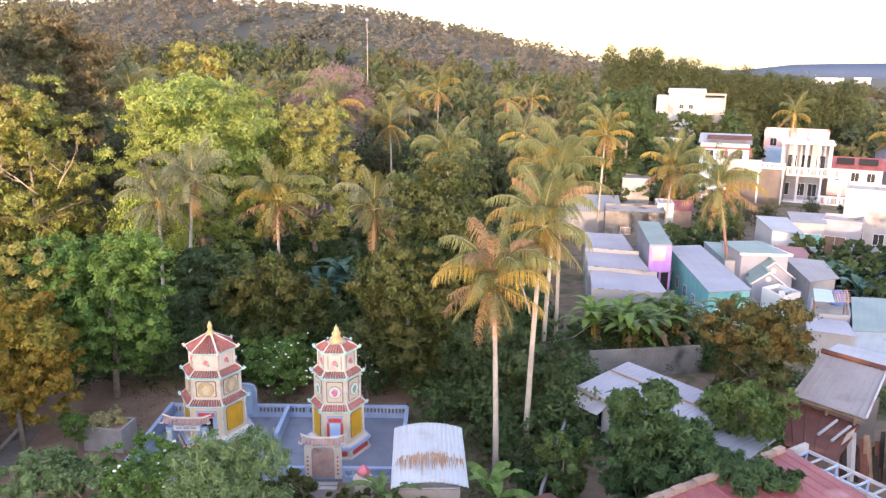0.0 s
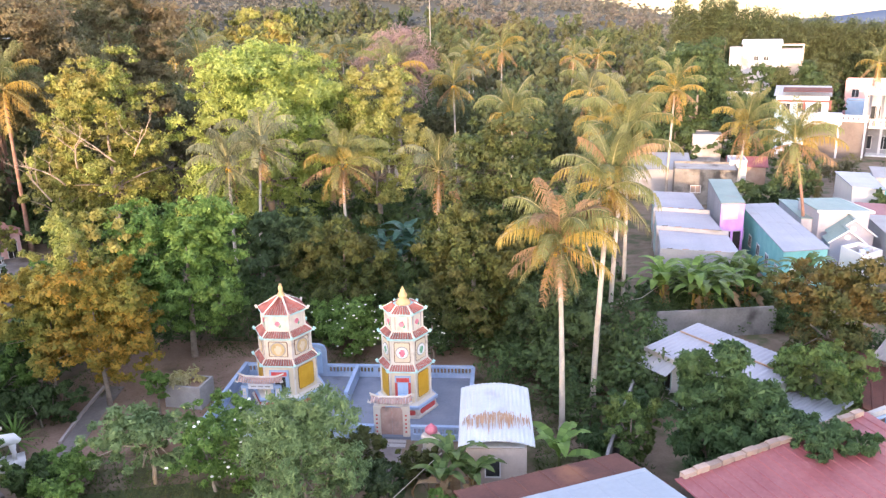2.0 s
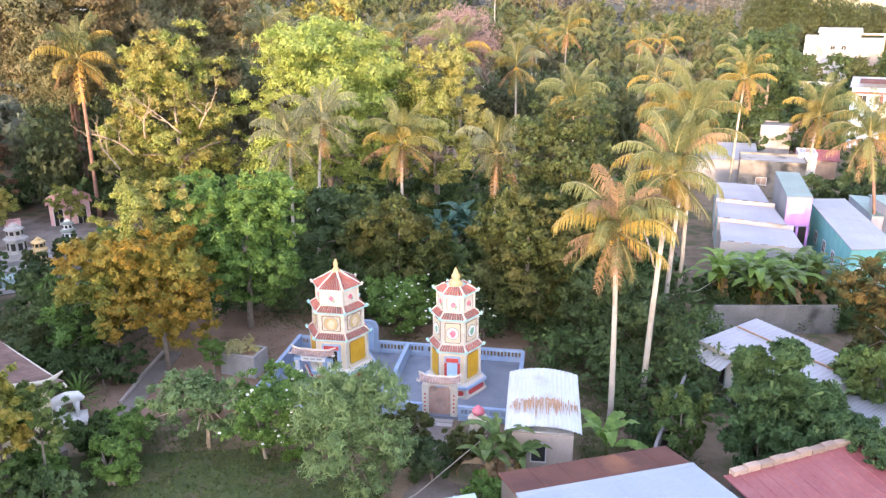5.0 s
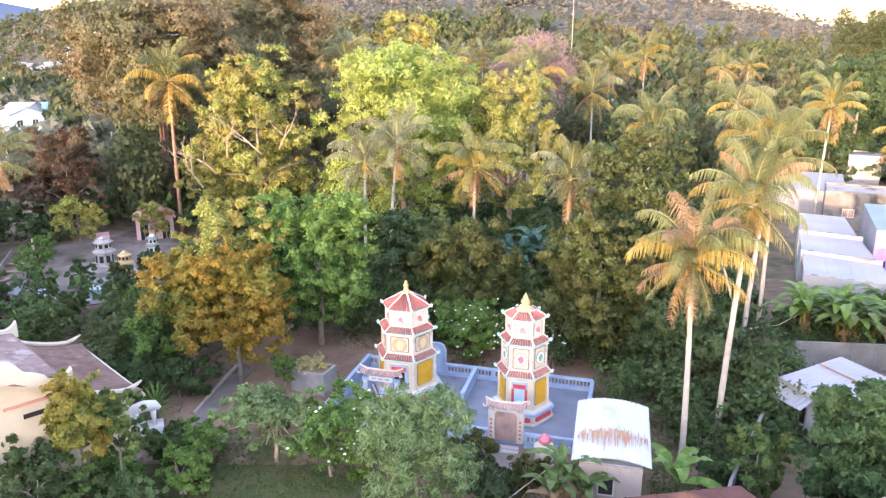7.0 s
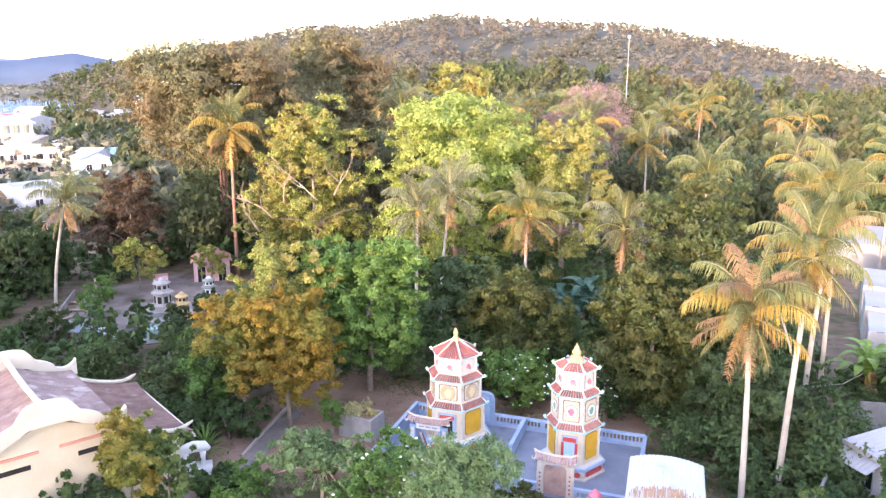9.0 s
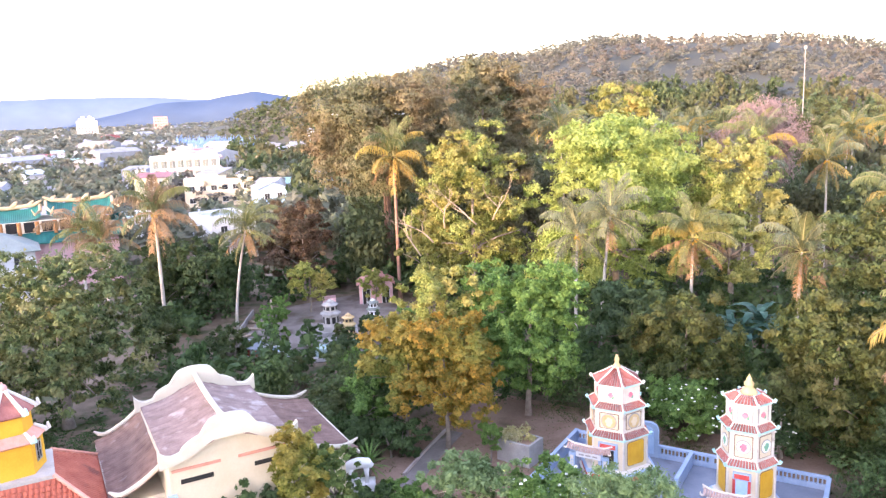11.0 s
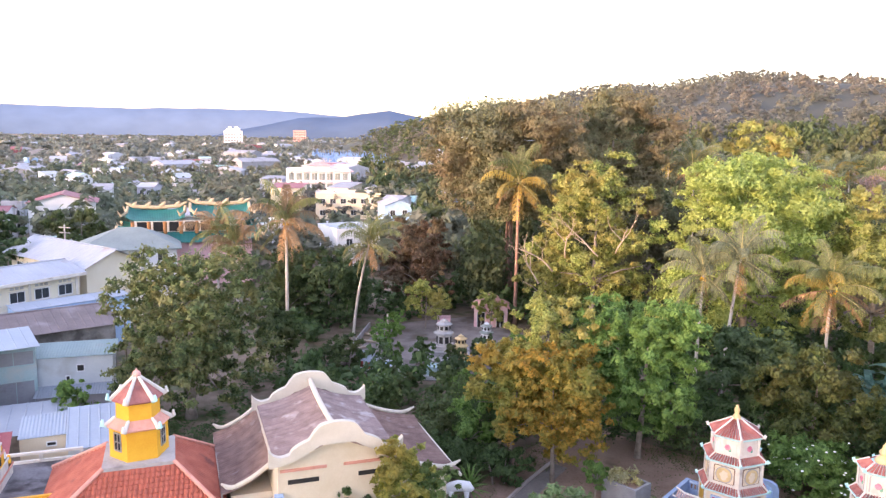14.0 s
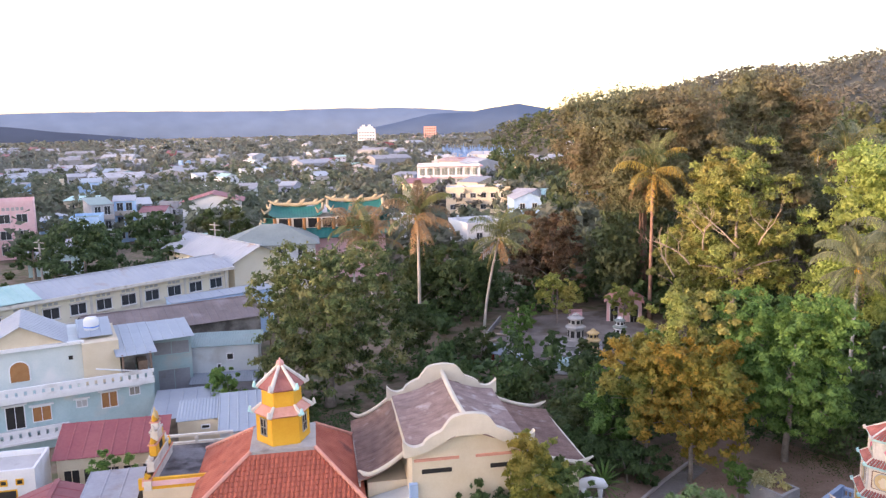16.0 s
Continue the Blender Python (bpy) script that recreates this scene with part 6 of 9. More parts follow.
crest(4.3, 0.34)
crest(-4.3, 0.34)
for y0, z0, y1, z1, x0, x1 in ((-2.9, 6.15, -5.7, 4.7, -7.0, 1.8), (2.9, 6.1, 7.6, 4.5, -6.8, 2.3)):
    for x in (x0, x1):
        part("verge", Geo().tube([(x, y0 + (y1 - y0) * u, z0 + (z1 - z0) * sag(u) + 0.42 + (0.45 * (u - 0.75) ** 2 * 16 if u > 0.75 else 0)) for u in [i / 10 for i in range(11)]], [0.13] * 10 + [0.05], 7), "crest", hall)
    part("eave_board", Geo().box(x0, min(y1, y1 + 0.1), z1 - 0.14, x1, max(y1, y1 + 0.1), z1 + 0.02), "crest", hall)
part("string_course", Geo().box(3.95, -2.9, 6.75, 4.05, -0.5, 6.88).box(3.95, 0.4, 6.75, 4.05, 2.9, 6.88), "pinktile", hall)
part("slit_window", Geo().box(3.93, -2.5, 6.05, 4.0, -0.9, 6.28), "dark", hall)
part("slit_window", Geo().box(3.93, 1.2, 6.05, 4.0, 2.7, 6.28), "dark", hall)
part("corner_pillar", Geo().box(3.9, -3.2, -0.3, 4.25, -2.75, 5.6), "bluewall", hall, "pale blue pillar")
part("lean_wall", Geo().box(1.5, -5.2, -0.3, 3.9, -3.0, 3.7), "cream", hall)
part("lean_roof", Geo().slab([(1.5, -5.5, 3.7), (4.2, -5.5, 3.7), (4.2, -3.0, 4.3), (1.5, -3.0, 4.3)], 0.12), "tin_white", hall)

# red tiled house with the yellow tower
TOW = pose(-38.2, 20.0, 0, 0, 0, -30.9)
tow = thing("tower_house", TOW, "temple house with a red clay tiled hip roof", "temple building")
part("wall", Geo().box(-4.0, -4.3, -0.3, 4.0, 4.3, 4.2), "cream", tow)
TILE = Geo().add([(-0.115, 0, 0.02), (-0.045, 0, 0.075), (0.045, 0, 0.075), (0.115, 0, 0.02), (-0.115, 0.30, 0.0), (-0.045, 0.30, 0.05), (0.045, 0.30, 0.05), (0.115, 0.30, 0.0), (-0.115, 0, 0.0), (0.115, 0, 0.0)],
                 [(0, 1, 5, 4), (1, 2, 6, 5), (2, 3, 7, 6), (8, 9, 3, 2, 1, 0)]).mesh("roof_tile")
single = 0
hipc = [(-4.4, -4.8), (4.5, -4.8), (4.5, 4.55), (-4.4, 4.55)]
for i in range(4):
    (ax, ay), (bx, by) = hipc[i], hipc[(i + 1) % 4]
    tx, ty, tz = 0.4, 0.2, 6.55
    r_ = 1.75
    c = [Vector((ax, ay, 4.3)), Vector((bx, by, 4.3)), Vector((tx + (bx > 0) * r_ - (bx < 0) * r_, ty + (by > 0) * r_ - (by < 0) * r_, tz)), Vector((tx + (ax > 0) * r_ - (ax < 0) * r_, ty + (ay > 0) * r_ - (ay < 0) * r_, tz))]
    ux = (c[1] - c[0]).normalized()
    mid0, mid1 = (c[0] + c[1]) / 2, (c[3] + c[2]) / 2
    uy = (mid1 - mid0) - ux * (mid1 - mid0).dot(ux)
    slope = uy.length
    uy.normalize()
    rot_ = Matrix((ux, uy, ux.cross(uy))).transposed().to_4x4()
    rest = Geo()
    for k in range(int(slope / 0.28)):
        v = (k + 0.1) * 0.28
        left, right = c[0].lerp(c[3], v / slope), c[1].lerp(c[2], v / slope)
        wide = (right - left).dot(ux)
        for j in range(int(wide / 0.25)):
            at = left + ux * ((right - left).length / wide * 0.25 * (j + 0.5))
            pm = Matrix.Translation(at + Vector((0, 0, 0.03))) @ rot_ @ pose(0, 0, 0, -4, 0, 0)
            if i == 1 and single < 300:
                single += 1
                link("roof_tile", TILE, M["claytile"], tow).matrix_local = pm
            else:
                rest.m = pm
                rest.add([tuple(q.co) for q in TILE.vertices], [tuple(q.vertices) for q in TILE.polygons])
    if rest.v:
        ob = part("tile_field", rest, "claytile", tow)
        ob["kind"] = "stuff"
    part("roof_board", Geo().slab([tuple(q) for q in c], 0.1), "claytile", tow)
    part("hip_ridge", Geo().tube([c[0] + Vector((0, 0, 0.1)), c[3] + Vector((0, 0, 0.12))], [0.13, 0.12], 7), "pinktile", tow)
part("eave_trim", Geo().box(4.35, -4.8, 4.05, 4.5, 4.55, 4.26), "ochre", tow)
part("tower_base", Geo().box(-1.4, -1.6, 6.3, 2.2, 2.0, 6.7), "concrete", tow)
yt = thing("tower", TOW @ pose(0.4, 0.2, 6.7, 0, 0, 8), "yellow hexagonal roof tower with red tiled eaves", "tower")
part("lower_body", Geo().lathe([(1.5, 0), (1.48, 1.75)], 6, radians(30)), "yellow", yt)
part("upper_body", Geo().lathe([(1.12, 2.05), (1.10, 3.15)], 6, radians(30)), "yellow", yt)
for z, r0, r1, zt in ((1.7, 1.68, 1.15, 2.1), (3.1, 1.36, 0.12, 4.2)):
    part("eave", Geo().lathe([(r0 * 0.95, z - 0.08), (r0, z), (r1, zt)], 6, radians(30)), "redtile" if r1 < 0.5 else "pinktile", yt)
    for i in range(6):
        a = radians(60 * i + 30)
        c, s = math.cos(a), math.sin(a)
        part("hip_rib", Geo().tube([(r0 * c, r0 * s, z + 0.04), (r1 * c, r1 * s, zt + 0.05)], [0.13, 0.08], 6), "offwhite", yt)
        part("corner_horn", Geo().tube([((r0 - 0.1) * c, (r0 - 0.1) * s, z), ((r0 + 0.14) * c, (r0 + 0.14) * s, z + 0.1), ((r0 + 0.1) * c, (r0 + 0.1) * s, z + 0.38)], [0.12, 0.13, 0.06], 6), "offwhite" if i % 2 else "cyan", yt)
        b = radians(60 * i)
        d = 1.49 * math.cos(radians(30))
        if i in (1, 3, 5):
            w = new("window")
            w.parent = yt
            w.matrix_local = pose(d * math.cos(b), d * math.sin(b), 0.45, 0, 0, math.degrees(b) + 90)
            part("frame", Geo().box(-0.3, -0.05, 0, 0.3, 0.05, 0.08).box(-0.3, -0.05, 0.95, 0.3, 0.05, 1.03).box(-0.3, -0.05, 0.08, -0.23, 0.05, 0.95).box(0.23, -0.05, 0.08, 0.3, 0.05, 0.95).box(-0.03, -0.05, 0.08, 0.03, 0.05, 0.95).box(-0.23, -0.045, 0.48, 0.23, 0.045, 0.54), "offwhite", w)
            part("pane", Geo().box(-0.23, -0.02, 0.08, 0.23, 0.03, 0.95), "glass", w)
part("finial", Geo().lathe([(0.10, 4.12), (0.20, 4.24), (0.23, 4.36), (0.17, 4.50), (0.05, 4.57), (0.03, 4.68)], 12), "coral", yt, smooth=True)

# roof terrace with its ornate gate
ter = house("terrace_house", -43.7, 16.7, 59.1, 4.2, 6.4, 4.1, "cream", "flat", "mossy_floor", "flat-roofed house with a mouldy concrete terrace", parapet=0)
part("terrace_rail", Geo().box(-2.3, 2.9, 4.1, 2.3, 3.1, 4.3).box(-2.3, 2.9, 4.65, 2.3, 3.1, 4.8).box(-2.3, 2.9, 4.3, -2.1, 3.1, 4.65).box(2.1, 2.9, 4.3, 2.3, 3.1, 4.65).box(-0.1, 2.9, 4.3, 0.1, 3.1, 4.65), "offwhite", ter)
part("terrace_rail", Geo().box(-2.3, -3.2, 4.1, 2.3, -3.0, 4.75), "yellow", ter)
part("rail_panel", Geo().box(-2.1, -3.23, 4.3, 2.1, -3.2, 4.6), "pink", ter)
arch = thing("ornate_gable", pose(-43.9, 14.9, 4.1, 0, 0, 146), "stepped cream and yellow ornamental gable", "ornament")
for i, (w, z0, z1) in enumerate(((2.6, 0, 0.7), (1.7, 0.7, 1.35), (1.0, 1.35, 2.1), (0.55, 2.1, 2.7), (0.28, 2.7, 3.2))):
    part("step", Geo().box(-w, -0.2, z0, w, 0.2, z1), "offwhite" if i != 2 else "yellow", arch)
    part("step_cap", Geo().box(-w - 0.06, -0.26, z1 - 0.1, w + 0.06, 0.26, z1), "offwhite" if i % 2 else "pinktile", arch)
    for s in (-1, 1):
        part("scroll", Geo().tube([(s * (w - 0.3), 0, z1), (s * w, 0, z1 + 0.12), (s * (w + 0.12), 0, z1 + 0.4)], [0.17, 0.15, 0.05], 7), "offwhite" if i % 2 else "yellow", arch)
part("niche", Geo().box(-0.3, 0.2, 1.5, 0.3, 0.24, 2.0).box(-0.3, -0.24, 1.5, 0.3, -0.2, 2.0), "dark", arch)
part("spire", Geo().lathe([(0.16, 3.2), (0.2, 3.4), (0.08, 3.7), (0.03, 4.0)], 10), "gold", arch, smooth=True)

# street side: red roofs, teal balcony house, sheds
house("house", -50.9, 14.5, 61, 6.5, 2.6, 3.6, "cream", "shed", "tin_maroon", "low house with a dark red tin roof", 1.1, 0.25, near=True, rib=0.9,
      wins=row("front", 5, 6.0, 1.2, 0.9, 1.5), winmat="dark", frame="cream")
house("house", -45.0, 9.2, 64, 4.6, 3.4, 3.3, "cream", "cross", "tin_maroon", "lean-to with a dark red pitched roof", 0.8, 0.2, near=True, rib=0.9)
house("house", -44.6, 12.4, 62, 2.8, 3.6, 3.5, "mossy", "shed", "tin_grey", "lean-to with a sagging grey tarpaulin roof", 0.3, 0.2, near=True, rib=1.2)
house("house", -52.0, 8.2, 62, 4.4, 3.2, 3.7, "white", "flat", "fibro", "white shop house with small square vents", parapet=0.4, near=True,
      wins=row("front", 4, 3.6, 3.2, 0.3, 0.25) + [("front", -0.2, 0.6, 2.6, 2.2)], winmat="dark", frame="yellow")
house("house", -51.7, 20.8, 64, 2.9, 3.6, 4.1, "cream", "shed", "tin_blue", "cream block with a small dark vent and blue roof", 0.2, 0.1, near=True, wins=(("front", 0.4, 3.5, 0.5, 0.2),), winmat="dark")
house("metal_shed", -49.2, 23.2, 64, 3.6, 6.4, 4.0, "tin_white", "shed", "tin_blue", "shed with a ribbed pale blue tin roof", 0.5, 0.15, near=True, rib=0.7)
house("metal_shed", -57.3, 22.1, 64, 4.8, 5.8, 2.8, "mossy", "shed", "tin_blue", "low shed with a blue-grey sheet roof", 0.25, 0.2, near=True, rib=1.1)
tree(-47.6, 13.2, 4.9, 1.5, 1.0, "leaf_green", "feathery green bush between the red roofs", 320, 6000, 0.13, 9, 0.08, name="shrub", stems=2, long=1.4, wide=0.3)
tree(-58.0, 25.6, 5.2, 1.9, 0.5, "leaf_green", "leafy tree beside the white tin shed", 321, 8000, 0.15, 9, 0.1)

bal = thing("balcony_house", pose(-66.2, 11.4, 0, 0, 0, 76.8), "two-storey pale teal house with white pierced balustrades", "house")
part("lower_storey", Geo().box(-14, -2.8, -0.3, 10.4, 6.0, 4.1), "tealwall", bal)
part("upper_storey", Geo().box(-14, -0.6, 4.1, 5.4, 6.0, 7.6), "teal_white", bal)
part("stair_block", Geo().box(5.4, -1.4, 4.1, 8.1, 5.0, 7.5), "cream", bal, "bare rendered stair block")
part("terrace_block", Geo().box(8.1, -2.8, 4.1, 10.4, 6.0, 4.4), "tealwall", bal)
part("balcony_slab", Geo().box(-14, -3.5, 0.9, 4.0, -2.8, 1.1).box(-14, -3.4, 4.1, 10.4, -2.8, 4.35), "white", bal)
for z, right in ((1.1, 4.0), (4.35, 10.4)):
    part("rail", Geo().box(-14, -3.45, z + 0.66, right, -3.2, z + 0.9), "white", bal)
    part("rail_foot", Geo().box(-14, -3.45, z, right, -3.2, z + 0.28), "white", bal)
    bm_ = Geo().box(-0.21, -0.1, 0, 0.21, 0.1, 0.38).mesh("rail_block")
    for i in range(int((right + 14) / 0.61)):
        link("rail_block", bm_, M["white"], bal).location = (-13.7 + 0.61 * i, -3.32, z + 0.28)
for x, zz, w_, h_, m_ in ((-3.5, 2.1, 1.3, 1.6, "door"), (0.4, 2.0, 1.2, 1.7, "dark"), (2.2, 2.3, 1.2, 1.1, "door"), (5.0, 2.9, 0.7, 0.5, "fibro"), (7.0, 2.5, 1.1, 1.2, "door"), (8.9, 3.2, 0.7, 0.6, "mossy")):
    window(bal, x, -2.8, zz, w_, h_, "front", "white", m_)
    part("window_hood", Geo().box(x - w_ / 2 - 0.25, -3.1, zz + h_ + 0.15, x + w_ / 2 + 0.25, -2.8, zz + h_ + 0.25), "white", bal)
for x in (-9.5, -4.5):
    window(bal, x, -0.6, 5.0, 1.3, 1.7, "front", "white", "door")
# arched shutter under the gable
aw = new("window")
aw.parent = bal
aw.matrix_local = pose(0.9, -0.6, 5.0)
for name_, k_, y_, m_ in (("frame", 1.15, -0.05, "white"), ("shutter", 1.0, -0.09, "door")):
    gg = Geo()
    gg.m = pose(0, 0, 0, 90, 0, 0)
    gg.prism([(-0.65 * k_, 0.0), (0.65 * k_, 0.0), (0.65 * k_, 0.95)] + [(0.65 * k_ * math.cos(radians(20 * j)), 0.95 + 0.6 * k_ * math.sin(radians(20 * j))) for j in range(1, 9)] + [(-0.65 * k_, 0.95)], 0.0, -y_)
    part(name_, gg, m_, aw)
part("vent", Geo().box(4.4, -0.64, 6.2, 4.7, -0.6, 6.5), "dark", bal)
part("cornice", Geo().box(-14, -0.9, 7.45, 5.6, -0.6, 7.7), "white", bal)
part("pediment", Geo().add([(-1.8, -0.62, 7.7), (4.2, -0.62, 7.7), (1.2, -0.62, 9.3), (-1.8, -0.3, 7.7), (4.2, -0.3, 7.7), (1.2, -0.3, 9.3)], [(0, 1, 2), (3, 5, 4), (0, 2, 5, 3), (1, 4, 5, 2), (0, 3, 4, 1)]), "cream", bal)
for s_ in (-1, 1):
    gs = sheet(-0.9, 6.2, s_ * 3.3, 7.6, 0, 9.4, 0.6)
    gs.v = [(1.2 - q_, p_, c_) for p_, q_, c_ in gs.v]
    part("gable_roof", gs, "tin_pale", bal)
part("flat_roof", Geo().box(-14, -0.5, 7.6, -2.0, 6.0, 7.72), "concrete", bal)
house("house", -67.0, 24.6, 72, 3.3, 4.6, 6.3, "tealwall", "flat", "concrete", "teal block with a shuttered door beside the balcony house", parapet=0.0, near=True, wins=(("front", 0.1, 0.3, 2.6, 3.2), ("front", 0, 4.9, 2.9, 1.1)), winmat="tin_grey", frame="tealwall")
part("canopy", sheet(7.7, 10.8, -3.2, 6.55, 4.8, 7.3, 0.8), "tin_blue", bal, "pale blue tin canopy")
part("canopy", sheet(10.8, 14.2, -0.4, 6.75, 4.8, 7.25, 0.8), "tin_blue", bal, "pale blue tin canopy")
part("canopy", sheet(5.2, 7.8, -0.2, 7.75, 4.8, 8.2, 0.8), "tin_blue", bal, "pale blue tin canopy")
for cx_, cy_ in ((8.2, -3.0), (10.3, -3.0), (10.3, 2.5), (10.3, 4.6)):
    part("canopy_post", Geo().box(cx_ - 0.07, cy_ - 0.07, 4.4, cx_ + 0.07, cy_ + 0.07, 6.6), "timber", bal)
part("back_wall", Geo().box(8.1, 1.6, 4.4, 10.4, 1.8, 6.9), "mossy", bal)
part("stored_crate", Geo().box(8.3, -0.6, 4.4, 9.3, 0.6, 6.0), "mossy", bal)
part("stored_crate", Geo().box(9.5, -1.2, 4.4, 10.2, 0.2, 5.4), "timber", bal)
part("pipe", Geo().tube([(6.2, -3.4, 5.9), (9.4, -3.5, 5.25)], [0.07, 0.07], 6), "white", bal)
tk = thing("water_tank", pose(-66.6, 18.0, 7.7), "white plastic water tank on the stair roof", "water tank")
part("tank", Geo().lathe([(0.5, 0), (0.6, 0.15), (0.6, 1.0), (0.45, 1.2), (0.12, 1.25)], 14), "white", tk, smooth=True)
part("band", Geo().lathe([(0.615, 0.4), (0.615, 0.5)], 14), "tarp", tk)
house("metal_shed", -64.6, 28.7, 58, 6.2, 2.7, 5.1, "tin_white", "shed", "tin_sage", "white tin-clad shed with small square openings", 0.4, 0.3, near=True, wins=(("front", 0.6, 3.8, 0.5, 0.5), ("front", -0.4, 3.0, 0.25, 0.4)), winmat="dark")
house("metal_shed", -62.6, 27.6, 58, 5.4, 2.0, 2.3, "tin_grey", "shed", "tin_blue", "low grey sheet roof below the white shed", 0.3, 0.2, near=True)
house("warehouse", -78.6, 29.2, 79.3, 16.6, 8.4, 4.8, "mossy", "gable", "oldroof", "long low building with a dull brown-grey roof", 1.2, 0.4, near=True, rib=0.8)
house("metal_shed", -83.4, 37.0, 88, 12.0, 2.2, 5.3, "skyblue", "shed", "tin_blue", "narrow shed with a sky blue tin roof", 0.25, 0.15, near=True, rib=1.2)
sg_ = thing("sign_board", pose(-75.3, 37.9, 0, 0, 0, 70), "red and white shop sign board on posts", "sign")
part("board", Geo().box(-1.0, -0.05, 4.0, 1.0, 0.05, 5.3), "white", sg_)
part("red_panel", Geo().box(-1.0, -0.08, 4.4, -0.2, -0.05, 5.3), "panelred", sg_)
part("post", Geo().box(-0.9, 0.05, 0, -0.75, 0.15, 5.2).box(0.75, 0.05, 0, 0.9, 0.15, 5.2), "timber", sg_)
sch = house("school", -88.6, 20.0, 99.4, 40, 7.0, 7.6, "school_paint", "gable", "tin_pale", "long cream two-storey school with a grey roof", 1.0, 0.6,
            row("front", 14, 39.2, 5.2, 1.6, 1.1) + row("front", 14, 39.2, 1.6, 1.6, 1.3), "school", near=True, rib=0.8)
part("floor_band", Geo().box(-20.1, -3.62, 4.2, 20.1, -3.5, 4.45), "offwhite", sch)
part("fascia", Geo().box(-20.6, -4.2, 7.15, 20.6, -4.1, 7.5), "offwhite", sch)
part("end_roof", sheet(-20.7, -2.4, -4.2, 7.62, 0, 8.75, 0.8), "tin_green", sch, "pale green end of the roof")
for i in range(14):
    xc = -19.6 + 2.8 * (i + 0.5)
    part("sill", Geo().box(xc - 0.95, -3.72, 5.02, xc + 0.95, -3.5, 5.12), "offwhite", sch)
    part("hood", Geo().box(xc - 0.95, -3.95, 6.42, xc + 0.95, -3.5, 6.5), "offwhite", sch)
    for j in range(3):
        part("vent_block", Geo().box(xc - 0.75 + 0.55 * j, -3.56, 6.62, xc - 0.37 + 0.55 * j, -3.5, 6.9), "fibro", sch)
for i in range(8):
    xc = -19.6 + 5.6 * i
    part("pilaster", Geo().box(xc - 0.12, -3.62, -0.2, xc + 0.12, -3.5, 7.2), "offwhite", sch)
house("school", -99.0, 44.6, 3, 19, 7, 7.9, "school_paint", "gable", "tin_pale", "cream school wing with a pale roof", 1.6, 0.8, row("left", 3, 6, 4.8, 1.0, 1.7) + row("front", 6, 17, 5.2, 1.6, 1.3), "school", near=True, rib=0.8)
house("hall", -108, 57, 60, 13, 10, 7.0, "white", "hip", "tin_slate", "white hall with a grey-green hip roof", 2.6, 0.7, row("front", 4, 12, 5.2, 1.2, 1.2))

# temple with green roofs
tem = thing("temple", pose(-110.5, 68.6, 0, 0, 0, 57), "temple with double green tiled roofs and pale gilt ridges", "temple")
part("lower_body", Geo().box(-9.5, -5.5, -0.3, 9.5, 5.5, 6.6), "pink", tem)
part("upper_body", Geo().box(-8, -4, 8.2, 8, 4, 9.9), "offwhite", tem)
for (x0, x1, hy, ze, zt, my) in ((-10.6, 10.6, 6.6, 6.9, 8.6, 3.4), (-9.2, -0.6, 3.9, 9.9, 11.3, 0.0), (0.2, 9.4, 4.4, 10.2, 11.8, 0.0)):
    for s in (-1, 1):
        curved_roof(tem, x0, x1, s * my, zt, s * hy, ze, "greentile", 0.7, 34, False)
    if my == 0:
        part("ridge", Geo().tube([(x0 - 0.3, 0, zt + 1.2), (x0 + 0.8, 0, zt + 0.6), ((x0 + x1) / 2, 0, zt + 0.35), (x1 - 0.8, 0, zt + 0.6), (x1 + 0.3, 0, zt + 1.2)], [0.15, 0.3, 0.3, 0.3, 0.15], 7), "pale_gold", tem)
        for k in range(4):
            xx = x0 + (x1 - x0) * (k + 0.5) / 4
            part("ridge_ornament", Geo().tube([(xx - 0.5, 0, zt + 0.5), (xx, 0, zt + 0.95), (xx + 0.3, 0, zt + 1.3)], [0.28, 0.3, 0.08], 6), "pale_gold", tem)
    for sx in (x0, x1):
        for s in (-1, 1):
            part("hip_ridge", Geo().tube([(sx, s * my, zt + 0.5), (sx, s * (my + hy) / 2, (ze + zt) / 2 + 0.55), (sx + (0.7 if sx > 0 else -0.7), s * hy, ze + 0.9), (sx + (1.1 if sx > 0 else -1.1), s * (hy + 0.3), ze + 1.7)], [0.24, 0.24, 0.2, 0.06], 6), "pale_gold", tem)
for i in range(8):
    part("column", Geo().lathe([(0.28, 8.0), (0.28, 9.9)], 10), "door", tem).location = (-8.2 + i * 2.34, -4.6, 0)
for i in range(7):
    part("dark_bay", Geo().box(-7.6 + i * 2.34, -4.1, 8.3, -6.2 + i * 2.34, -3.98, 9.8), "dark", tem)

# larger town buildings
apt = house("apartment_block", -201, 174.5, 50, 21, 12, 11.2, "white", "flat", "concrete", "white four-storey block with rows of dark bays", parapet=0.5,
      wins=[w for z in (0.9, 4.5, 8.1) for w in row("front", 8, 20, z, 1.9, 2.2)] + [w for z in (0.9, 4.5, 8.1) for w in row("right", 4, 11, z, 1.9, 2.0)], category="apartment block", winmat="tin_slate")
for z_ in (3.6, 7.2, 10.9):
    part("balcony_slab", Geo().box(-10.6, -7.2, z_, 11.2, -6.0, z_ + 0.2).box(10.5, -7.2, z_, 11.7, 6.0, z_ + 0.2), "pink", apt, "pale pink balcony slab")
for k in range(9):
    part("balcony_post", Geo().box(-10.5 + 2.62 * k, -7.15, -0.2, -10.25 + 2.62 * k, -6.9, 10.9), "white", apt)
part("roof_room", Geo().box(-3.0, -2.5, 11.2, 4.0, 3.5, 12.6), "white", apt)
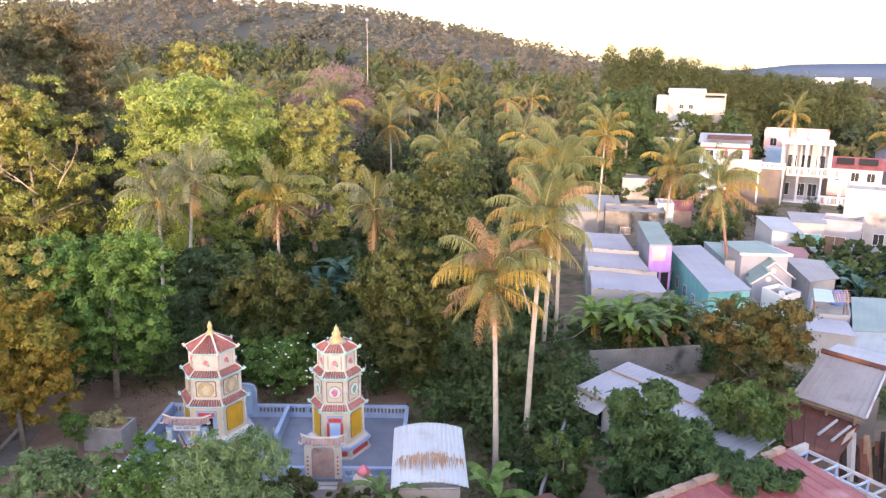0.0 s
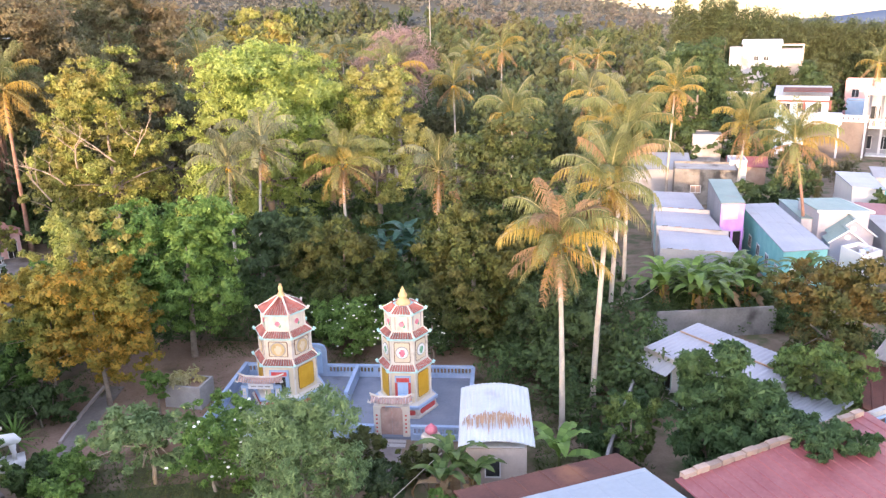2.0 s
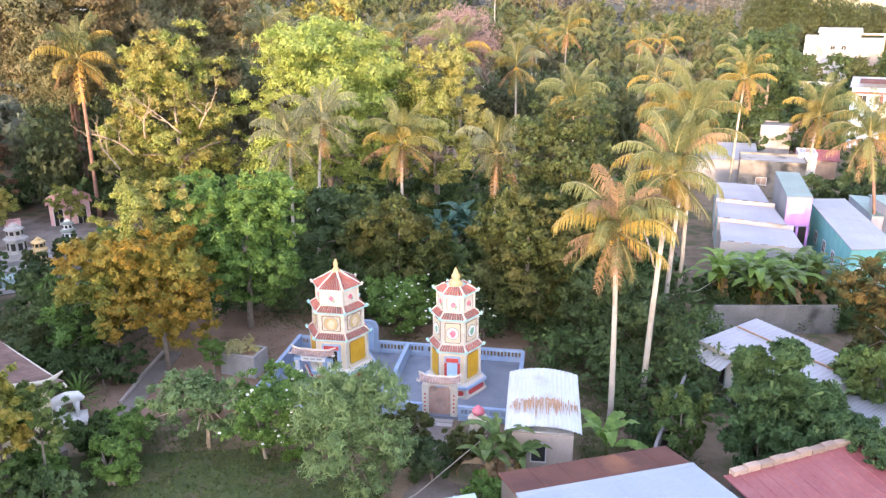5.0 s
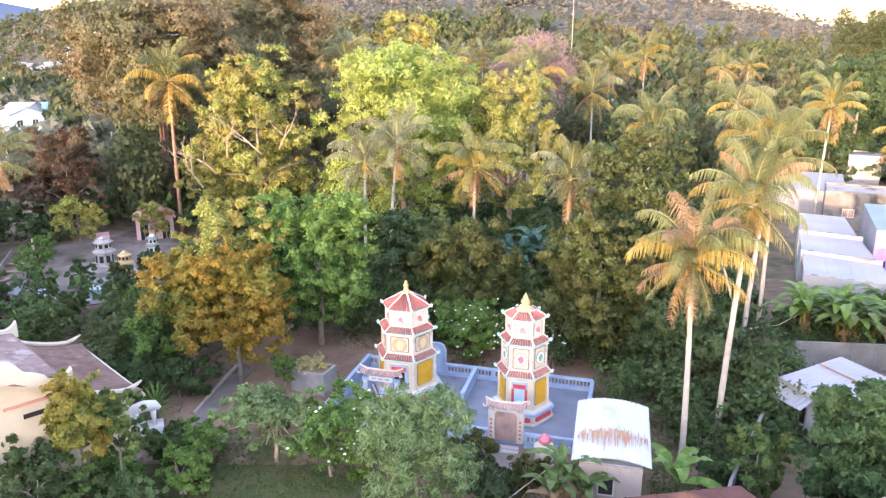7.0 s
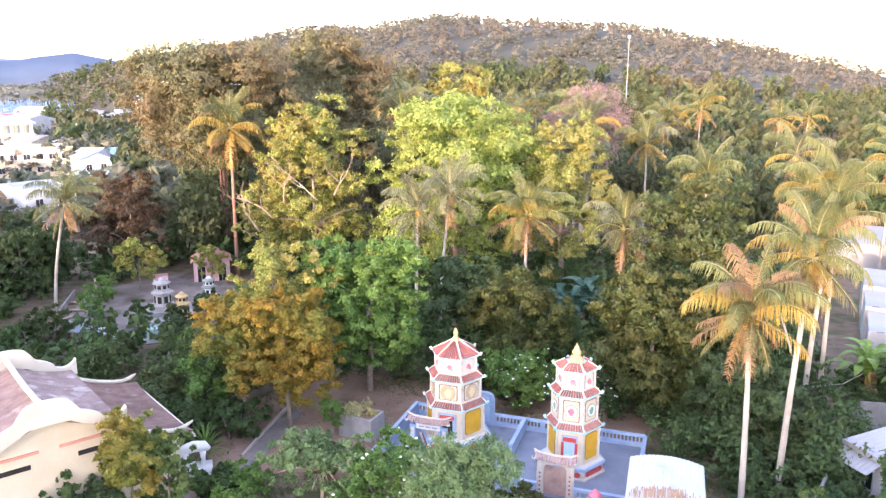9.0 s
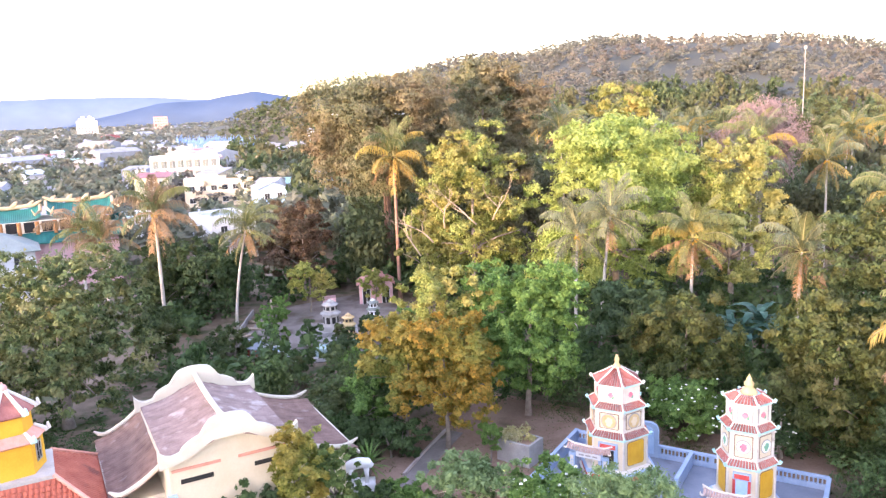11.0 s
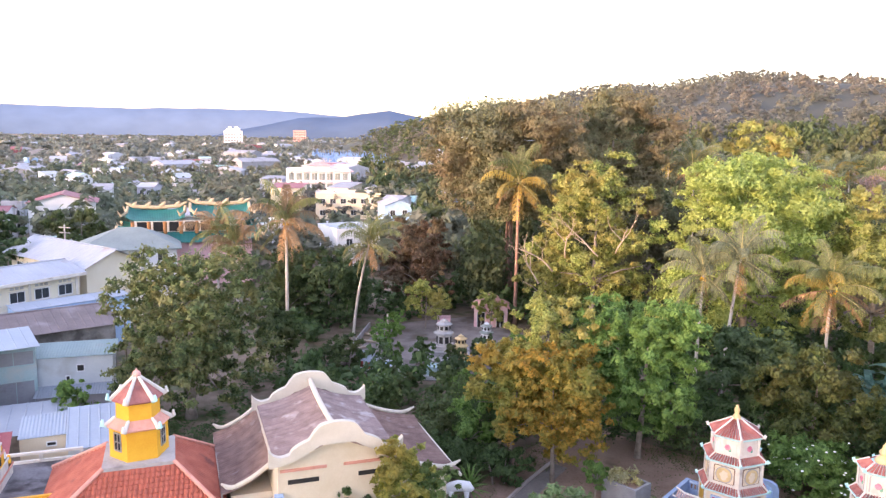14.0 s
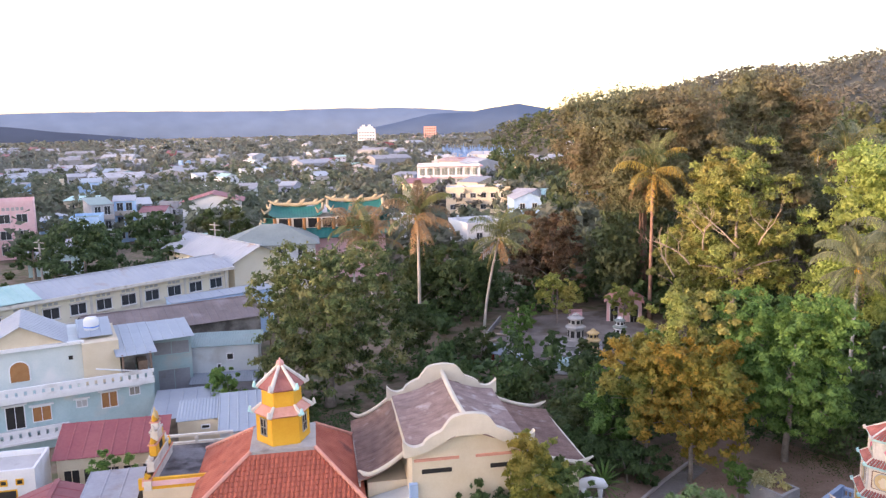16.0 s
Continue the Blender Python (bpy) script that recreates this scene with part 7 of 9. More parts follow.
part("roof_hood", Geo().add([(-4.0, -3.5, 12.6), (5.0, -3.5, 12.6), (5.0, 4.5, 12.6), (-4.0, 4.5, 12.6), (-1.0, 0.5, 13.8), (2.0, 0.5, 13.8)], [(3, 2, 1, 0), (0, 1, 5, 4), (1, 2, 5), (2, 3, 4, 5), (3, 0, 4)]), "gatetile", apt)
house("villa", -172, 76, 62, 13, 11, 8.2, "white", "cross", "tin_red", "white two-storey villa with a red roof and balconies", 1.8, 0.6, row("front", 4, 12, 1.0, 1.6, 2.0) + row("front", 4, 12, 4.6, 1.6, 2.0))
hot = house("hotel", -172, 34, 76, 7.4, 10, 10.6, "pink", "flat", "concrete", "narrow pinkish white three-storey hotel with a red stripe", parapet=0.8,
      wins=[w for z in (1.0, 4.0, 7.2) for w in row("front", 2, 6, z, 1.8, 1.6)], category="hotel")
part("red_band", Geo().box(-3.5, -5.06, 0, -3.0, -5.0, 10.6), "panelred", hot)
for k in range(5):
    part("letter_bar", Geo().box(-1.8 + 0.8 * k, -5.08, 9.6, -1.3 + 0.8 * k, -5.0, 10.2), "stone", hot, "unreadable sign letter")
house("office", -160, 150, 48, 18, 10, 7.0, "cream", "flat", "tin_white", "cream two-storey building with a flat roof", parapet=0.4, wins=row("front", 6, 17, 4.4, 1.5, 1.3) + row("front", 6, 17, 1.2, 1.5, 1.3), category="office")
bigh = house("hotel", -874, 612, 55, 24, 18, 21, "white", "flat", "white", "large white hotel far across the town", parapet=3, wins=[w for z in range(2, 20, 4) for w in row("front", 6, 22, z, 2, 1.6)], category="hotel")
part("upper_storeys", Geo().box(-9, -6, 21, 9, 6, 27).box(-6, -4, 27, -2, 4, 29.5).box(2, -4, 27, 6, 4, 29.5), "white", bigh)
house("hotel", -968, 803, 50, 20, 16, 25, "coral", "flat", "concrete", "pink block far across the town", parapet=1, wins=[w for z in range(2, 24, 4) for w in row("front", 5, 18, z, 2, 1.6)], category="hotel")

TAKEN += [(-62, 12, 13), (-61, 21, 8), (-58, 28, 6), (-73, 27, 12), (-81, 12, 15), (-82, 30, 15), (-92, 41, 12), (-108, 57, 11), (-112, 66, 14), (-196, 183, 15), (-172, 76, 10), (-171, 35, 9), (-160, 150, 12)]
# narrow houses of three storeys along the street
ST = random.Random(15)
for i in range(15):
    az_, d_ = -76.6 + 1.05 * i * 0.9 + ST.uniform(-0.2, 0.2), 176 + ST.uniform(-6, 26)
    hx_, hy_ = d_ * math.sin(radians(az_)), d_ * math.cos(radians(az_))
    if any(math.hypot(hx_ - a, hy_ - b) < c + 1.5 for a, b, c in TAKEN):
        continue
    w_, h_ = ST.uniform(3.6, 5.6), ST.choice((6.6, 7.2, 9.2, 6.4))
    wl_, rf_ = ST.choice(("white", "dim_white", "white", "pink", "lilacwall", "skyblue")), ST.choice(("flat", "shed", "flat", "gable"))
    TAKEN.append((hx_, hy_, 4.0))
    sh = house("shop_house", hx_, hy_, -az_ + ST.uniform(-14, 14), w_, 9, h_, wl_, rf_, ST.choice(("tin_pale", "tin_old", "tin_sage", "tin_red", "concrete")), f"narrow {int(h_ / 3)}-storey street house with balconies", 0.9, 0.25,
               [w for k in range(int(h_ / 3)) for w in row("front", 2, w_ - 0.6, 0.9 + 3.1 * k, 1.2, 1.7)], group="street houses", parapet=0.6)
    for k in range(1, int(h_ / 3)):
        part("balcony", Geo().box(-w_ / 2 + 0.1, -5.5, 3.1 * k - 0.1, w_ / 2 - 0.1, -4.5, 3.1 * k + 0.1).box(-w_ / 2 + 0.1, -5.5, 3.1 * k + 0.1, w_ / 2 - 0.1, -5.4, 3.1 * k + 0.9), "white" if k % 2 else "beige", sh)
LEFT_TOWN = random.Random(5)
made = 0
for i in range(900):
    az, d = radians(-LEFT_TOWN.uniform(38, 86)), 95 + 420 * LEFT_TOWN.random() ** 1.4
    x, y = d * math.sin(az), d * math.cos(az)
    if (d < 130 and az > radians(-60)) or (az > radians(-45) and d < 180) or (d < 150 and az < radians(-70)) or made > 135:
        continue
    if spare(LEFT_TOWN, x, y, 7.5):
        town_house(LEFT_TOWN, x, y, "houses of the town")
        made += 1


# ---- trees and palms ----
tree(-23.6, 51.8, 12.3, 5.7, 1.8, "leaf_green", "spreading tree with fresh green feathery leaves", 11, 36000, 0.18, 24, 0.24, per=34, clump=0.13)
tree(-26.3, 44.0, 9.9, 4.2, 2.0, "leaf_rust", "tree with rusty orange and olive leaves", 12, 30000, 0.16, 20, 0.16, per=45, clump=0.15, flat=1.1)
tree(-30.0, 44.2, 9.4, 3.4, 2.6, "leaf_amber", "tree with olive and rusty brown leaves", 412, 20000, 0.16, 16, 0.12, per=40, clump=0.15)
tree(-29.0, 47.6, 12.6, 4.4, 3.0, "leaf_yellow", "tree with yellow-green leaves behind the rusty one", 13, 24000, 0.17, 20, 0.16, clump=0.15)
tree(-27.0, 84.5, 22.6, 11.2, 1.5, "leaf_lime", "huge round tree with lime-green leaves", 14, 66000, 0.225, 40, 0.5, per=70, clump=0.15)
tree(-14.6, 86.0, 20.8, 5.6, 2.0, "leaf_gold", "tall tree with golden-yellow leaves", 15, 32000, 0.20, 18, 0.35)
tree(-42.0, 77.5, 23.0, 7.2, 2.5, "leaf_yellow", "tall half-bare tree with yellow-green leaves", 16, 40000, 0.20, 20, 0.35, clump=0.17)
tree(-46.6, 74.6, 13.5, 3.4, 2.5, "leaf_yellow", "thin yellow-green tree with pale trunk", 17, 12000, 0.24, 12, 0.22)
tree(-61.2, 88.0, 28.8, 11.9, 12.5, "leaf_brown", "great dark tree with brownish leaves", 18, 84000, 0.25, 46, 0.22, per=60, clump=0.22, stems=5, bark="redbark", flat=0.7)
tree(-55.5, 107.0, 31.2, 9.8, 9.0, "leaf_brown", "tall domed tree with brownish leaves", 19, 64000, 0.28, 42, 0.6, per=60, clump=0.21, flat=0.75)
tree(-0.2, 63.5, 17.4, 5.8, 1.5, "leaf_dark", "dense dark green mango tree", 20, 32000, 0.20, 22, 0.35, per=50)
tree(-2.6, 54.0, 11.8, 4.7, 0.3, "leaf_olive", "dense mango tree with olive-yellow leaves", 21, 30000, 0.18, 20, 0.3, per=50)
tree(-13.4, 58.5, 9.6, 3.9, 0.3, "leaf_olive", "dense dark tree with brown-tipped leaves", 22, 22000, 0.18, 16, 0.25)
tree(-18.5, 62.0, 9.0, 4.0, 2.0, "leaf_deep", "dark leafy tree behind the stupas", 23, 14000, 0.22, 14, 0.25)
tree(1.8, 52.0, 6.5, 3.0, 0.6, "leaf_deep", "dark shrubby tree behind the court", 24, 12000, 0.18, 12, 0.15)
tree(10.6, 36.8, 8.2, 2.6, 0.4, "leaf_vine", "tall heap of creeper with drooping compound leaves", 25, 27000, 0.19, 18, 0.2, long=1.5, wide=0.32, stems=2, up=0.5)
tree(12.3, 35.9, 6.8, 2.7, 0.4, "leaf_vine", "heap of leafy creeper before the old house", 425, 22000, 0.19, 16, 0.15, long=1.5, wide=0.32, stems=2, up=0.5)
tree(13.9, 35.2, 5.4, 2.1, 0.4, "leaf_vine", "low heap of creeper reaching the red roof", 426, 12000, 0.18, 14, 0.12, long=1.5, wide=0.32, stems=2, up=0.5)
tree(21.3, 48.6, 9.3, 4.4, 1.2, "leaf_tips", "dark tree with red-brown tips", 27, 18000, 0.18, 16, 0.2)
tree(18.6, 43.0, 5.6, 2.9, 0.6, "leaf_fresh", "leafy bush with yellow-green leaves", 28, 13000, 0.17, 12, 0.15)
for i, (bx, by, bh, br, mt) in enumerate(((4.9, 39.2, 1.9, 1.5, "leaf_vine"), (4.6, 42.4, 2.2, 1.6, "leaf_under"), (7.4, 42.8, 2.4, 1.7, "leaf_vine"), (8.9, 44.6, 2.6, 1.8, "leaf_under"), (4.4, 46.0, 2.4, 1.8, "leaf_vine"), (6.0, 36.4, 1.5, 1.2, "leaf_under"))):
    tree(bx, by, bh, br, 0.15, mt, "leafy green bush in the yard below the palms", 420 + i, 5500, 0.15, 9, 0.06, name="shrub", stems=2, group="bushes below the palms")
tree(6.8, 38.4, 4.4, 1.9, 0.5, "leaf_fresh", "leafy shrub beside the yard wall", 29, 9000, 0.15, 10, 0.1)
tree(5.0, 50.0, 6.0, 3.4, 0.5, "leaf_deep", "dark undergrowth tree below the palms", 30, 12000, 0.18, 12, 0.15)
tree(-9.9, 32.6, 7.3, 3.3, 0.6, "leaf_grey", "airy grey-green tree with fine leaves", 31, 22000, 0.13, 16, 0.12, per=35, long=1.3, wide=0.3)
tree(-19.6, 35.2, 4.6, 3.3, 1.4, "leaf_grey", "small spreading tree with pale branches", 32, 7000, 0.15, 14, 0.09, bark="deadwood", stems=2)
tree(-15.2, 35.2, 5.2, 2.8, 0.3, "leaf_green", "green shrub dotted with white blossom", 33, 13000, 0.14, 12, 0.1, name="shrub", stems=2)
tree(-11.6, 53.6, 4.3, 3.2, 0.5, "leaf_green", "round shrub dotted with white blossom", 34, 16000, 0.15, 14, 0.12, name="shrub", stems=2)
tree(-5.8, 52.6, 4.0, 1.7, 0.4, "leaf_deep", "dark shrub with white blossom", 35, 8000, 0.15, 8, 0.1, name="shrub", stems=2)
tree(-22.3, 42.8, 3.2, 1.0, 1.4, "leaf_green", "young tree beside the masonry planter", 36, 3500, 0.15, 8, 0.06)
tree(-55.5, 34.0, 14.6, 7.2, 1.5, "leaf_broad", "huge dark tree with broad leaves and open boughs", 37, 42000, 0.20, 34, 0.45, per=45, clump=0.15)
tree(-25.9, 28.0, 8.2, 2.2, 3.9, "leaf_amber", "small tree with yellow-green leaves beside the hall", 38, 15000, 0.14, 16, 0.09)
tree(-24.7, 29.1, 7.0, 1.7, 2.8, "leaf_fresh", "small bushy tree with green leaves beside the hall", 438, 9000, 0.13, 12, 0.07)
for i, (bx, by, bh, br, mt) in enumerate(((-28.0, 25.7, 5.9, 1.6, "leaf_under"), (-26.8, 26.6, 5.2, 1.6, "leaf_deep"), (-25.6, 27.0, 4.2, 1.6, "leaf_fresh"), (-24.2, 27.2, 3.0, 1.5, "leaf_under"), (-28.6, 24.4, 4.0, 1.3, "leaf_deep"))):
    tree(bx, by, bh, br, 0.3, mt, "leafy green bush before the cream hall wall", 440 + i, 7000, 0.13, 10, 0.06, name="shrub", stems=2, group="bushes before the hall")
tree(-25.7, 24.6, 5.2, 1.3, 2.6, "leaf_deep", "thin young tree before the hall front", 340, 3500, 0.13, 8, 0.06)
tree(-32.4, 42.6, 5.2, 2.0, 0.6, "leaf_green", "small light green tree beside the rusty one", 341, 9000, 0.14, 12, 0.1)
tree(-32.0, 40.4, 3.2, 2.3, 0.2, "leaf_under", "dark bush between the hall and the rusty tree", 413, 9000, 0.14, 10, 0.08, name="shrub", stems=2)
tree(-28.9, 41.4, 2.8, 2.2, 0.2, "leaf_under", "dark undergrowth bush below the rusty tree", 414, 9000, 0.14, 10, 0.08, name="shrub", stems=2)
tree(-36.2, 45.4, 3.0, 2.2, 0.2, "leaf_under", "bush behind the low hall roof", 415, 8000, 0.15, 10, 0.08, name="shrub", stems=2)
tree(-24.8, 33.4, 2.6, 1.6, 0.2, "leaf_under", "dark bush beside the white statues", 39, 8000, 0.15, 10, 0.1, name="shrub", stems=2)
tree(-22.6, 31.5, 2.6, 1.9, 0.2, "leaf_green", "leafy bush on the lawn", 40, 7000, 0.14, 8, 0.1, name="shrub", stems=2)
tree(-8.4, 37.4, 2.2, 2.0, 0.1, "leaf_olive", "low brownish bush before the court wall", 350, 7000, 0.13, 8, 0.06, name="shrub", stems=2)
tree(-5.0, 36.6, 1.7, 1.4, 0.1, "leaf_olive", "dry weeds beside the gate path", 351, 5000, 0.12, 8, 0.05, name="shrub", stems=2)
tree(-6.4, 34.6, 1.9, 1.6, 0.1, "leaf_deep", "low dark bush beside the gate path", 41, 6000, 0.14, 8, 0.08, name="shrub", stems=2)
tree(-3.0, 31.5, 2.6, 1.5, 0.15, "leaf_green", "bush of glossy leaves beside the path", 42, 5000, 0.16, 8, 0.08, name="shrub", stems=2)
tree(-23.4, 34.6, 2.6, 1.7, 0.15, "leaf_green", "leafy bush on the lawn edge", 90, 7000, 0.14, 8, 0.08, name="shrub", stems=2)
tree(-20.8, 38.6, 2.0, 1.5, 0.1, "leaf_dark", "low dark bush beside the path", 91, 4000, 0.13, 8, 0.06, name="shrub", stems=2)
tree(-26.2, 30.4, 2.2, 1.6, 0.2, "leaf_green", "green bush below the hall", 92, 7000, 0.14, 8, 0.08, name="shrub", stems=2)
tree(-17.8, 38.9, 2.4, 1.6, 0.1, "leaf_green", "green bush before the court wall", 93, 5000, 0.13, 8, 0.06, name="shrub", stems=2)
tree(-12.6, 37.6, 3.0, 1.9, 0.1, "leaf_dark", "dark bush before the court wall", 94, 6000, 0.13, 8, 0.06, name="shrub", stems=2)
tree(-24.0, 28.6, 2.2, 1.8, 0.1, "leaf_grey", "grey-green bush on the lawn", 95, 5000, 0.13, 8, 0.06, name="shrub", stems=2)
tree(-61.5, 47.5, 6.5, 3.0, 0.6, "leaf_dark", "dark leafy tree beside the huge one", 96, 12000, 0.2, 12, 0.2)
tree(-70.5, 66.0, 9.0, 4.2, 1.0, "leaf_deep", "dark green tree behind the leaning palm", 97, 11000, 0.22, 12, 0.2)
tree(-65.0, 74.0, 12.0, 4.4, 1.5, "leaf_redbrown", "thin brownish tree by the grave yard", 98, 10000, 0.22, 12, 0.2)
tree(-49.0, 84.0, 10.0, 4.4, 2.0, "leaf_yellow", "yellow-green tree behind the tall palm", 99, 11000, 0.24, 12, 0.2)
tree(-71.0, 79.0, 12.5, 5.4, 2.0, "leaf_redbrown", "tree with red-brown leaves", 43, 20000, 0.26, 12, 0.25)
tree(-70.0, 62.5, 10.0, 4.4, 1.5, "leaf_deep", "dark narrow tree by the palms", 44, 12000, 0.22, 12, 0.22)
tree(-57.8, 59.6, 3.8, 1.8, 0.7, "leaf_green", "small light green tree beside the graves", 45, 5000, 0.16, 8, 0.08)
tree(-73.0, 58.0, 8.0, 4.0, 1.0, "leaf_dark", "dark tree beside the palms", 46, 12000, 0.22, 12, 0.22)
tree(-75.0, 62.0, 10.0, 5.0, 1.5, "leaf_dark", "broad dark tree by the palms", 47, 12000, 0.24, 12, 0.22)
tree(-46.4, 63.0, 3.4, 1.6, 0.4, "leaf_deep", "dark bush beside the graves", 48, 5000, 0.16, 8, 0.1, name="shrub", stems=2)
tree(-46.0, 48.0, 2.8, 2.2, 0.3, "leaf_dark", "dark bush behind the prayer hall", 49, 9000, 0.16, 10, 0.1, name="shrub", stems=2)
tree(-40.5, 52.0, 3.0, 2.4, 0.3, "leaf_green", "leafy bush behind the prayer hall", 50, 9000, 0.17, 10, 0.1, name="shrub", stems=2)
tree(-35.0, 41.5, 4.2, 2.4, 0.3, "leaf_dark", "dark bush beside the hall roof", 51, 8000, 0.16, 10, 0.1, name="shrub", stems=2)
tree(-45.0, 56.0, 2.6, 2.0, 0.4, "leaf_deep", "dark bush below the orange tree", 52, 8000, 0.17, 10, 0.1, name="shrub", stems=2)
tree(-36.0, 50.0, 3.2, 2.2, 0.4, "leaf_green", "green bush beside the earth yard", 53, 8000, 0.17, 10, 0.1, name="shrub", stems=2)
tree(-112, 30, 12.6, 7.0, 1.0, "leaf_deep", "broad dark street tree behind the school", 54, 20000, 0.28, 18, 0.3)
tree(-108, 40, 9.5, 4.5, 1.0, "leaf_deep", "dark tree beside the school wing", 352, 9000, 0.26, 12, 0.25)
tree(-106, 17, 8.5, 3.6, 1.0, "leaf_dark", "dark street tree behind the school roof", 353, 8000, 0.26, 12, 0.25)
tree(-135, 62, 11.0, 5.5, 1.0, "leaf_dark", "round tree beside the temple", 354, 9000, 0.34, 12, 0.3)
tree(-141, 50, 10.0, 5.0, 1.0, "leaf_deep", "dark round street tree", 355, 8000, 0.36, 12, 0.3)
tree(-141, 30, 8.0, 4.5, 1.0, "leaf_deep", "dark green tree beside the street", 55, 7000, 0.36, 10, 0.3)
tree(-39.5, 124.0, 27.4, 8.5, 8.0, "leaf_yellow", "tall golden tree on the slope", 56, 14000, 0.42, 16, 0.4)
tree(-16.7, 118.8, 23.4, 6.2, 11.0, "leaf_pink", "bare pinkish tree in dry season", 57, 15000, 0.24, 22, 0.3, long=1.6, wide=0.22, per=10, clump=0.4)
tree(30.2, 127.5, 20.6, 8.4, 4.0, "leaf_deep", "broad dark green tree", 58, 24000, 0.3, 22, 0.4)
for i, (px, py, hh, rr) in enumerate(((41.3, 190.6, 28.8, 3.8), (46.3, 189.4, 28.6, 3.6), (50.2, 188.4, 28.6, 4.2), (55.4, 187.0, 26.6, 4.6), (60.0, 187.5, 25.6, 4.6), (65.2, 190.0, 24.4, 4.6), (72.3, 191.8, 23.6, 4.8), (77.9, 189.6, 23.0, 4.6), (82.8, 187.5, 22.3, 4.4), (87.5, 185.4, 21.6, 4.8), (93.8, 182.2, 21.2, 5.0))):
    tree(px, py, hh, rr, 5.0, "leaf_wood", "tall feathery casuarina on the slope", 59 + 100 * i, 11000, 0.30, 26, 0.25, long=1.7, wide=0.28, flat=1.7, per=7, clump=0.5, group="casuarinas on the slope")
for i, (px, py, hh) in enumerate(((45.4, 160.0, 15.2), (49.8, 158.8, 15.4), (54.0, 157.6, 14.6), (58.6, 157.0, 15.4), (62.5, 165.0, 15.8))):
    tree(px, py, hh, 3.6, 3.0, "leaf_deep" if i % 2 else "leaf_wood", "dark tree below the high white house", 760 + i, 7000, 0.3, 14, 0.25, per=20, clump=0.3, group="trees below the white house")
for i, (px, py, hh) in enumerate(((72, 195, 20), (84, 190, 18))):
    tree(px, py, hh, 8.0, 4.0, "leaf_wood", "dark tree above the houses", 661 + i, 7000, 0.5, 12, 0.3)

tree(-54.6, 75.0, 5.2, 2.2, 0.8, "leaf_yellow", "yellow-green tree before the grave house", 310, 7000, 0.18, 9, 0.1)
for i, (px, py) in enumerate(((-19.0, 205.0), (-24.5, 208.0), (-14.0, 200.0))):
    tree(px, py, 21.0 + i, 7.0, 5.0, "leaf_wood", "dark tree on the slope below the mast", 311 + i, 7000, 0.45, 12, 0.3)
tree(14.4, 33.0, 5.9, 1.9, 4.5, "leaf_vine", "leafy creeper spreading over the brick parapet", 301, 10000, 0.13, 11, 0.05, long=1.4, wide=0.34)
tree(16.3, 32.5, 5.3, 1.0, 4.7, "leaf_vine", "creeper tongue running along the red roof", 357, 4000, 0.12, 8, 0.04, long=1.4, wide=0.34)
tree(-52.8, 55.6, 2.8, 1.3, 0.3, "leaf_green", "leafy bush beside the low tombs", 302, 5000, 0.15, 8, 0.08, name="shrub", stems=2)
tree(-46.2, 58.6, 3.0, 1.7, 0.4, "leaf_dark", "bush beside the golden shrine", 303, 6000, 0.15, 8, 0.08, name="shrub", stems=2)
tree(-43.0, 66.0, 3.6, 2.2, 0.5, "leaf_green", "leafy bush behind the small shrines", 304, 8000, 0.17, 10, 0.1, name="shrub", stems=2)
tree(-60.5, 64.5, 3.4, 1.8, 0.3, "leaf_green", "light green bush on the grave yard", 305, 5000, 0.15, 8, 0.08, name="shrub", stems=2)
tree(-54.0, 50.0, 4.5, 2.6, 0.3, "leaf_dark", "dark bush below the huge tree", 306, 7000, 0.16, 9, 0.1, name="shrub", stems=2)
# white blossom on three shrubs
BLOSSOM = Geo().lathe([(0.02, -0.04), (0.10, 0.0), (0.07, 0.05), (0.01, 0.06)], 6).mesh("blossom")
rng = random.Random(8)
for ob in [o for o in scene.objects if o.name.startswith("shrub") and o.get("label") and "white" in o["label"] and "statues" not in o["label"]]:
    crown = [c for c in ob.children if c.name.startswith("crown")][0]
    vs = crown.data.vertices
    for i in range(95):
        v = vs[rng.randrange(len(vs))].co
        if v.z > 0.8:
            link("blossom", BLOSSOM, M["petal"], ob).location = (v.x * 1.06, v.y * 1.06, v.z + 0.06)

# palms: the tall group, then the ones round the great trees
palm(3.3, 41.2, 12.0, "tall coconut palm with a ragged golden crown", 1, (-0.4, 0.05), 3.8, 38, ("frond_gold", "frond", "frond_gold", "frond_dry"), 0.40, 0.15)
palm(5.5, 44.95, 14.5, "tall slanting coconut palm with a pale trunk", 2, (0.55, 0.0), 3.8, 34, ("frond", "frond", "frond_gold", "frond_dry"), 0.22, 0.16)
palm(8.4, 59.4, 14.4, "tall coconut palm with green-gold fronds", 3, (0.6, 0.0), 4.2, 26, ("frond",), 0.15, 0.17)
palm(9.9, 62.6, 16.0, "slender coconut palm behind the tall pair", 4, (-0.2, 0.1), 4.2, 24, ("frond", "frond_gold"), 0.15, 0.15)
palm(8.1, 60.8, 6.4, "leaning coconut palm with a thin pale trunk", 5, (-1.6, 0.3), 2.2, 9, ("frond",), 0.2, 0.10)
palm(21.5, 104.0, 14.8, "coconut palm with orange old fronds", 6, (0.4, 0), 4.6, 24, ("frond_gold", "frond"), 0.3)
palm(29.0, 98.0, 11.0, "coconut palm among the roofs with yellow fronds", 7, (0.6, 0), 5.0, 24, ("frond_gold", "frond"), 0.3)
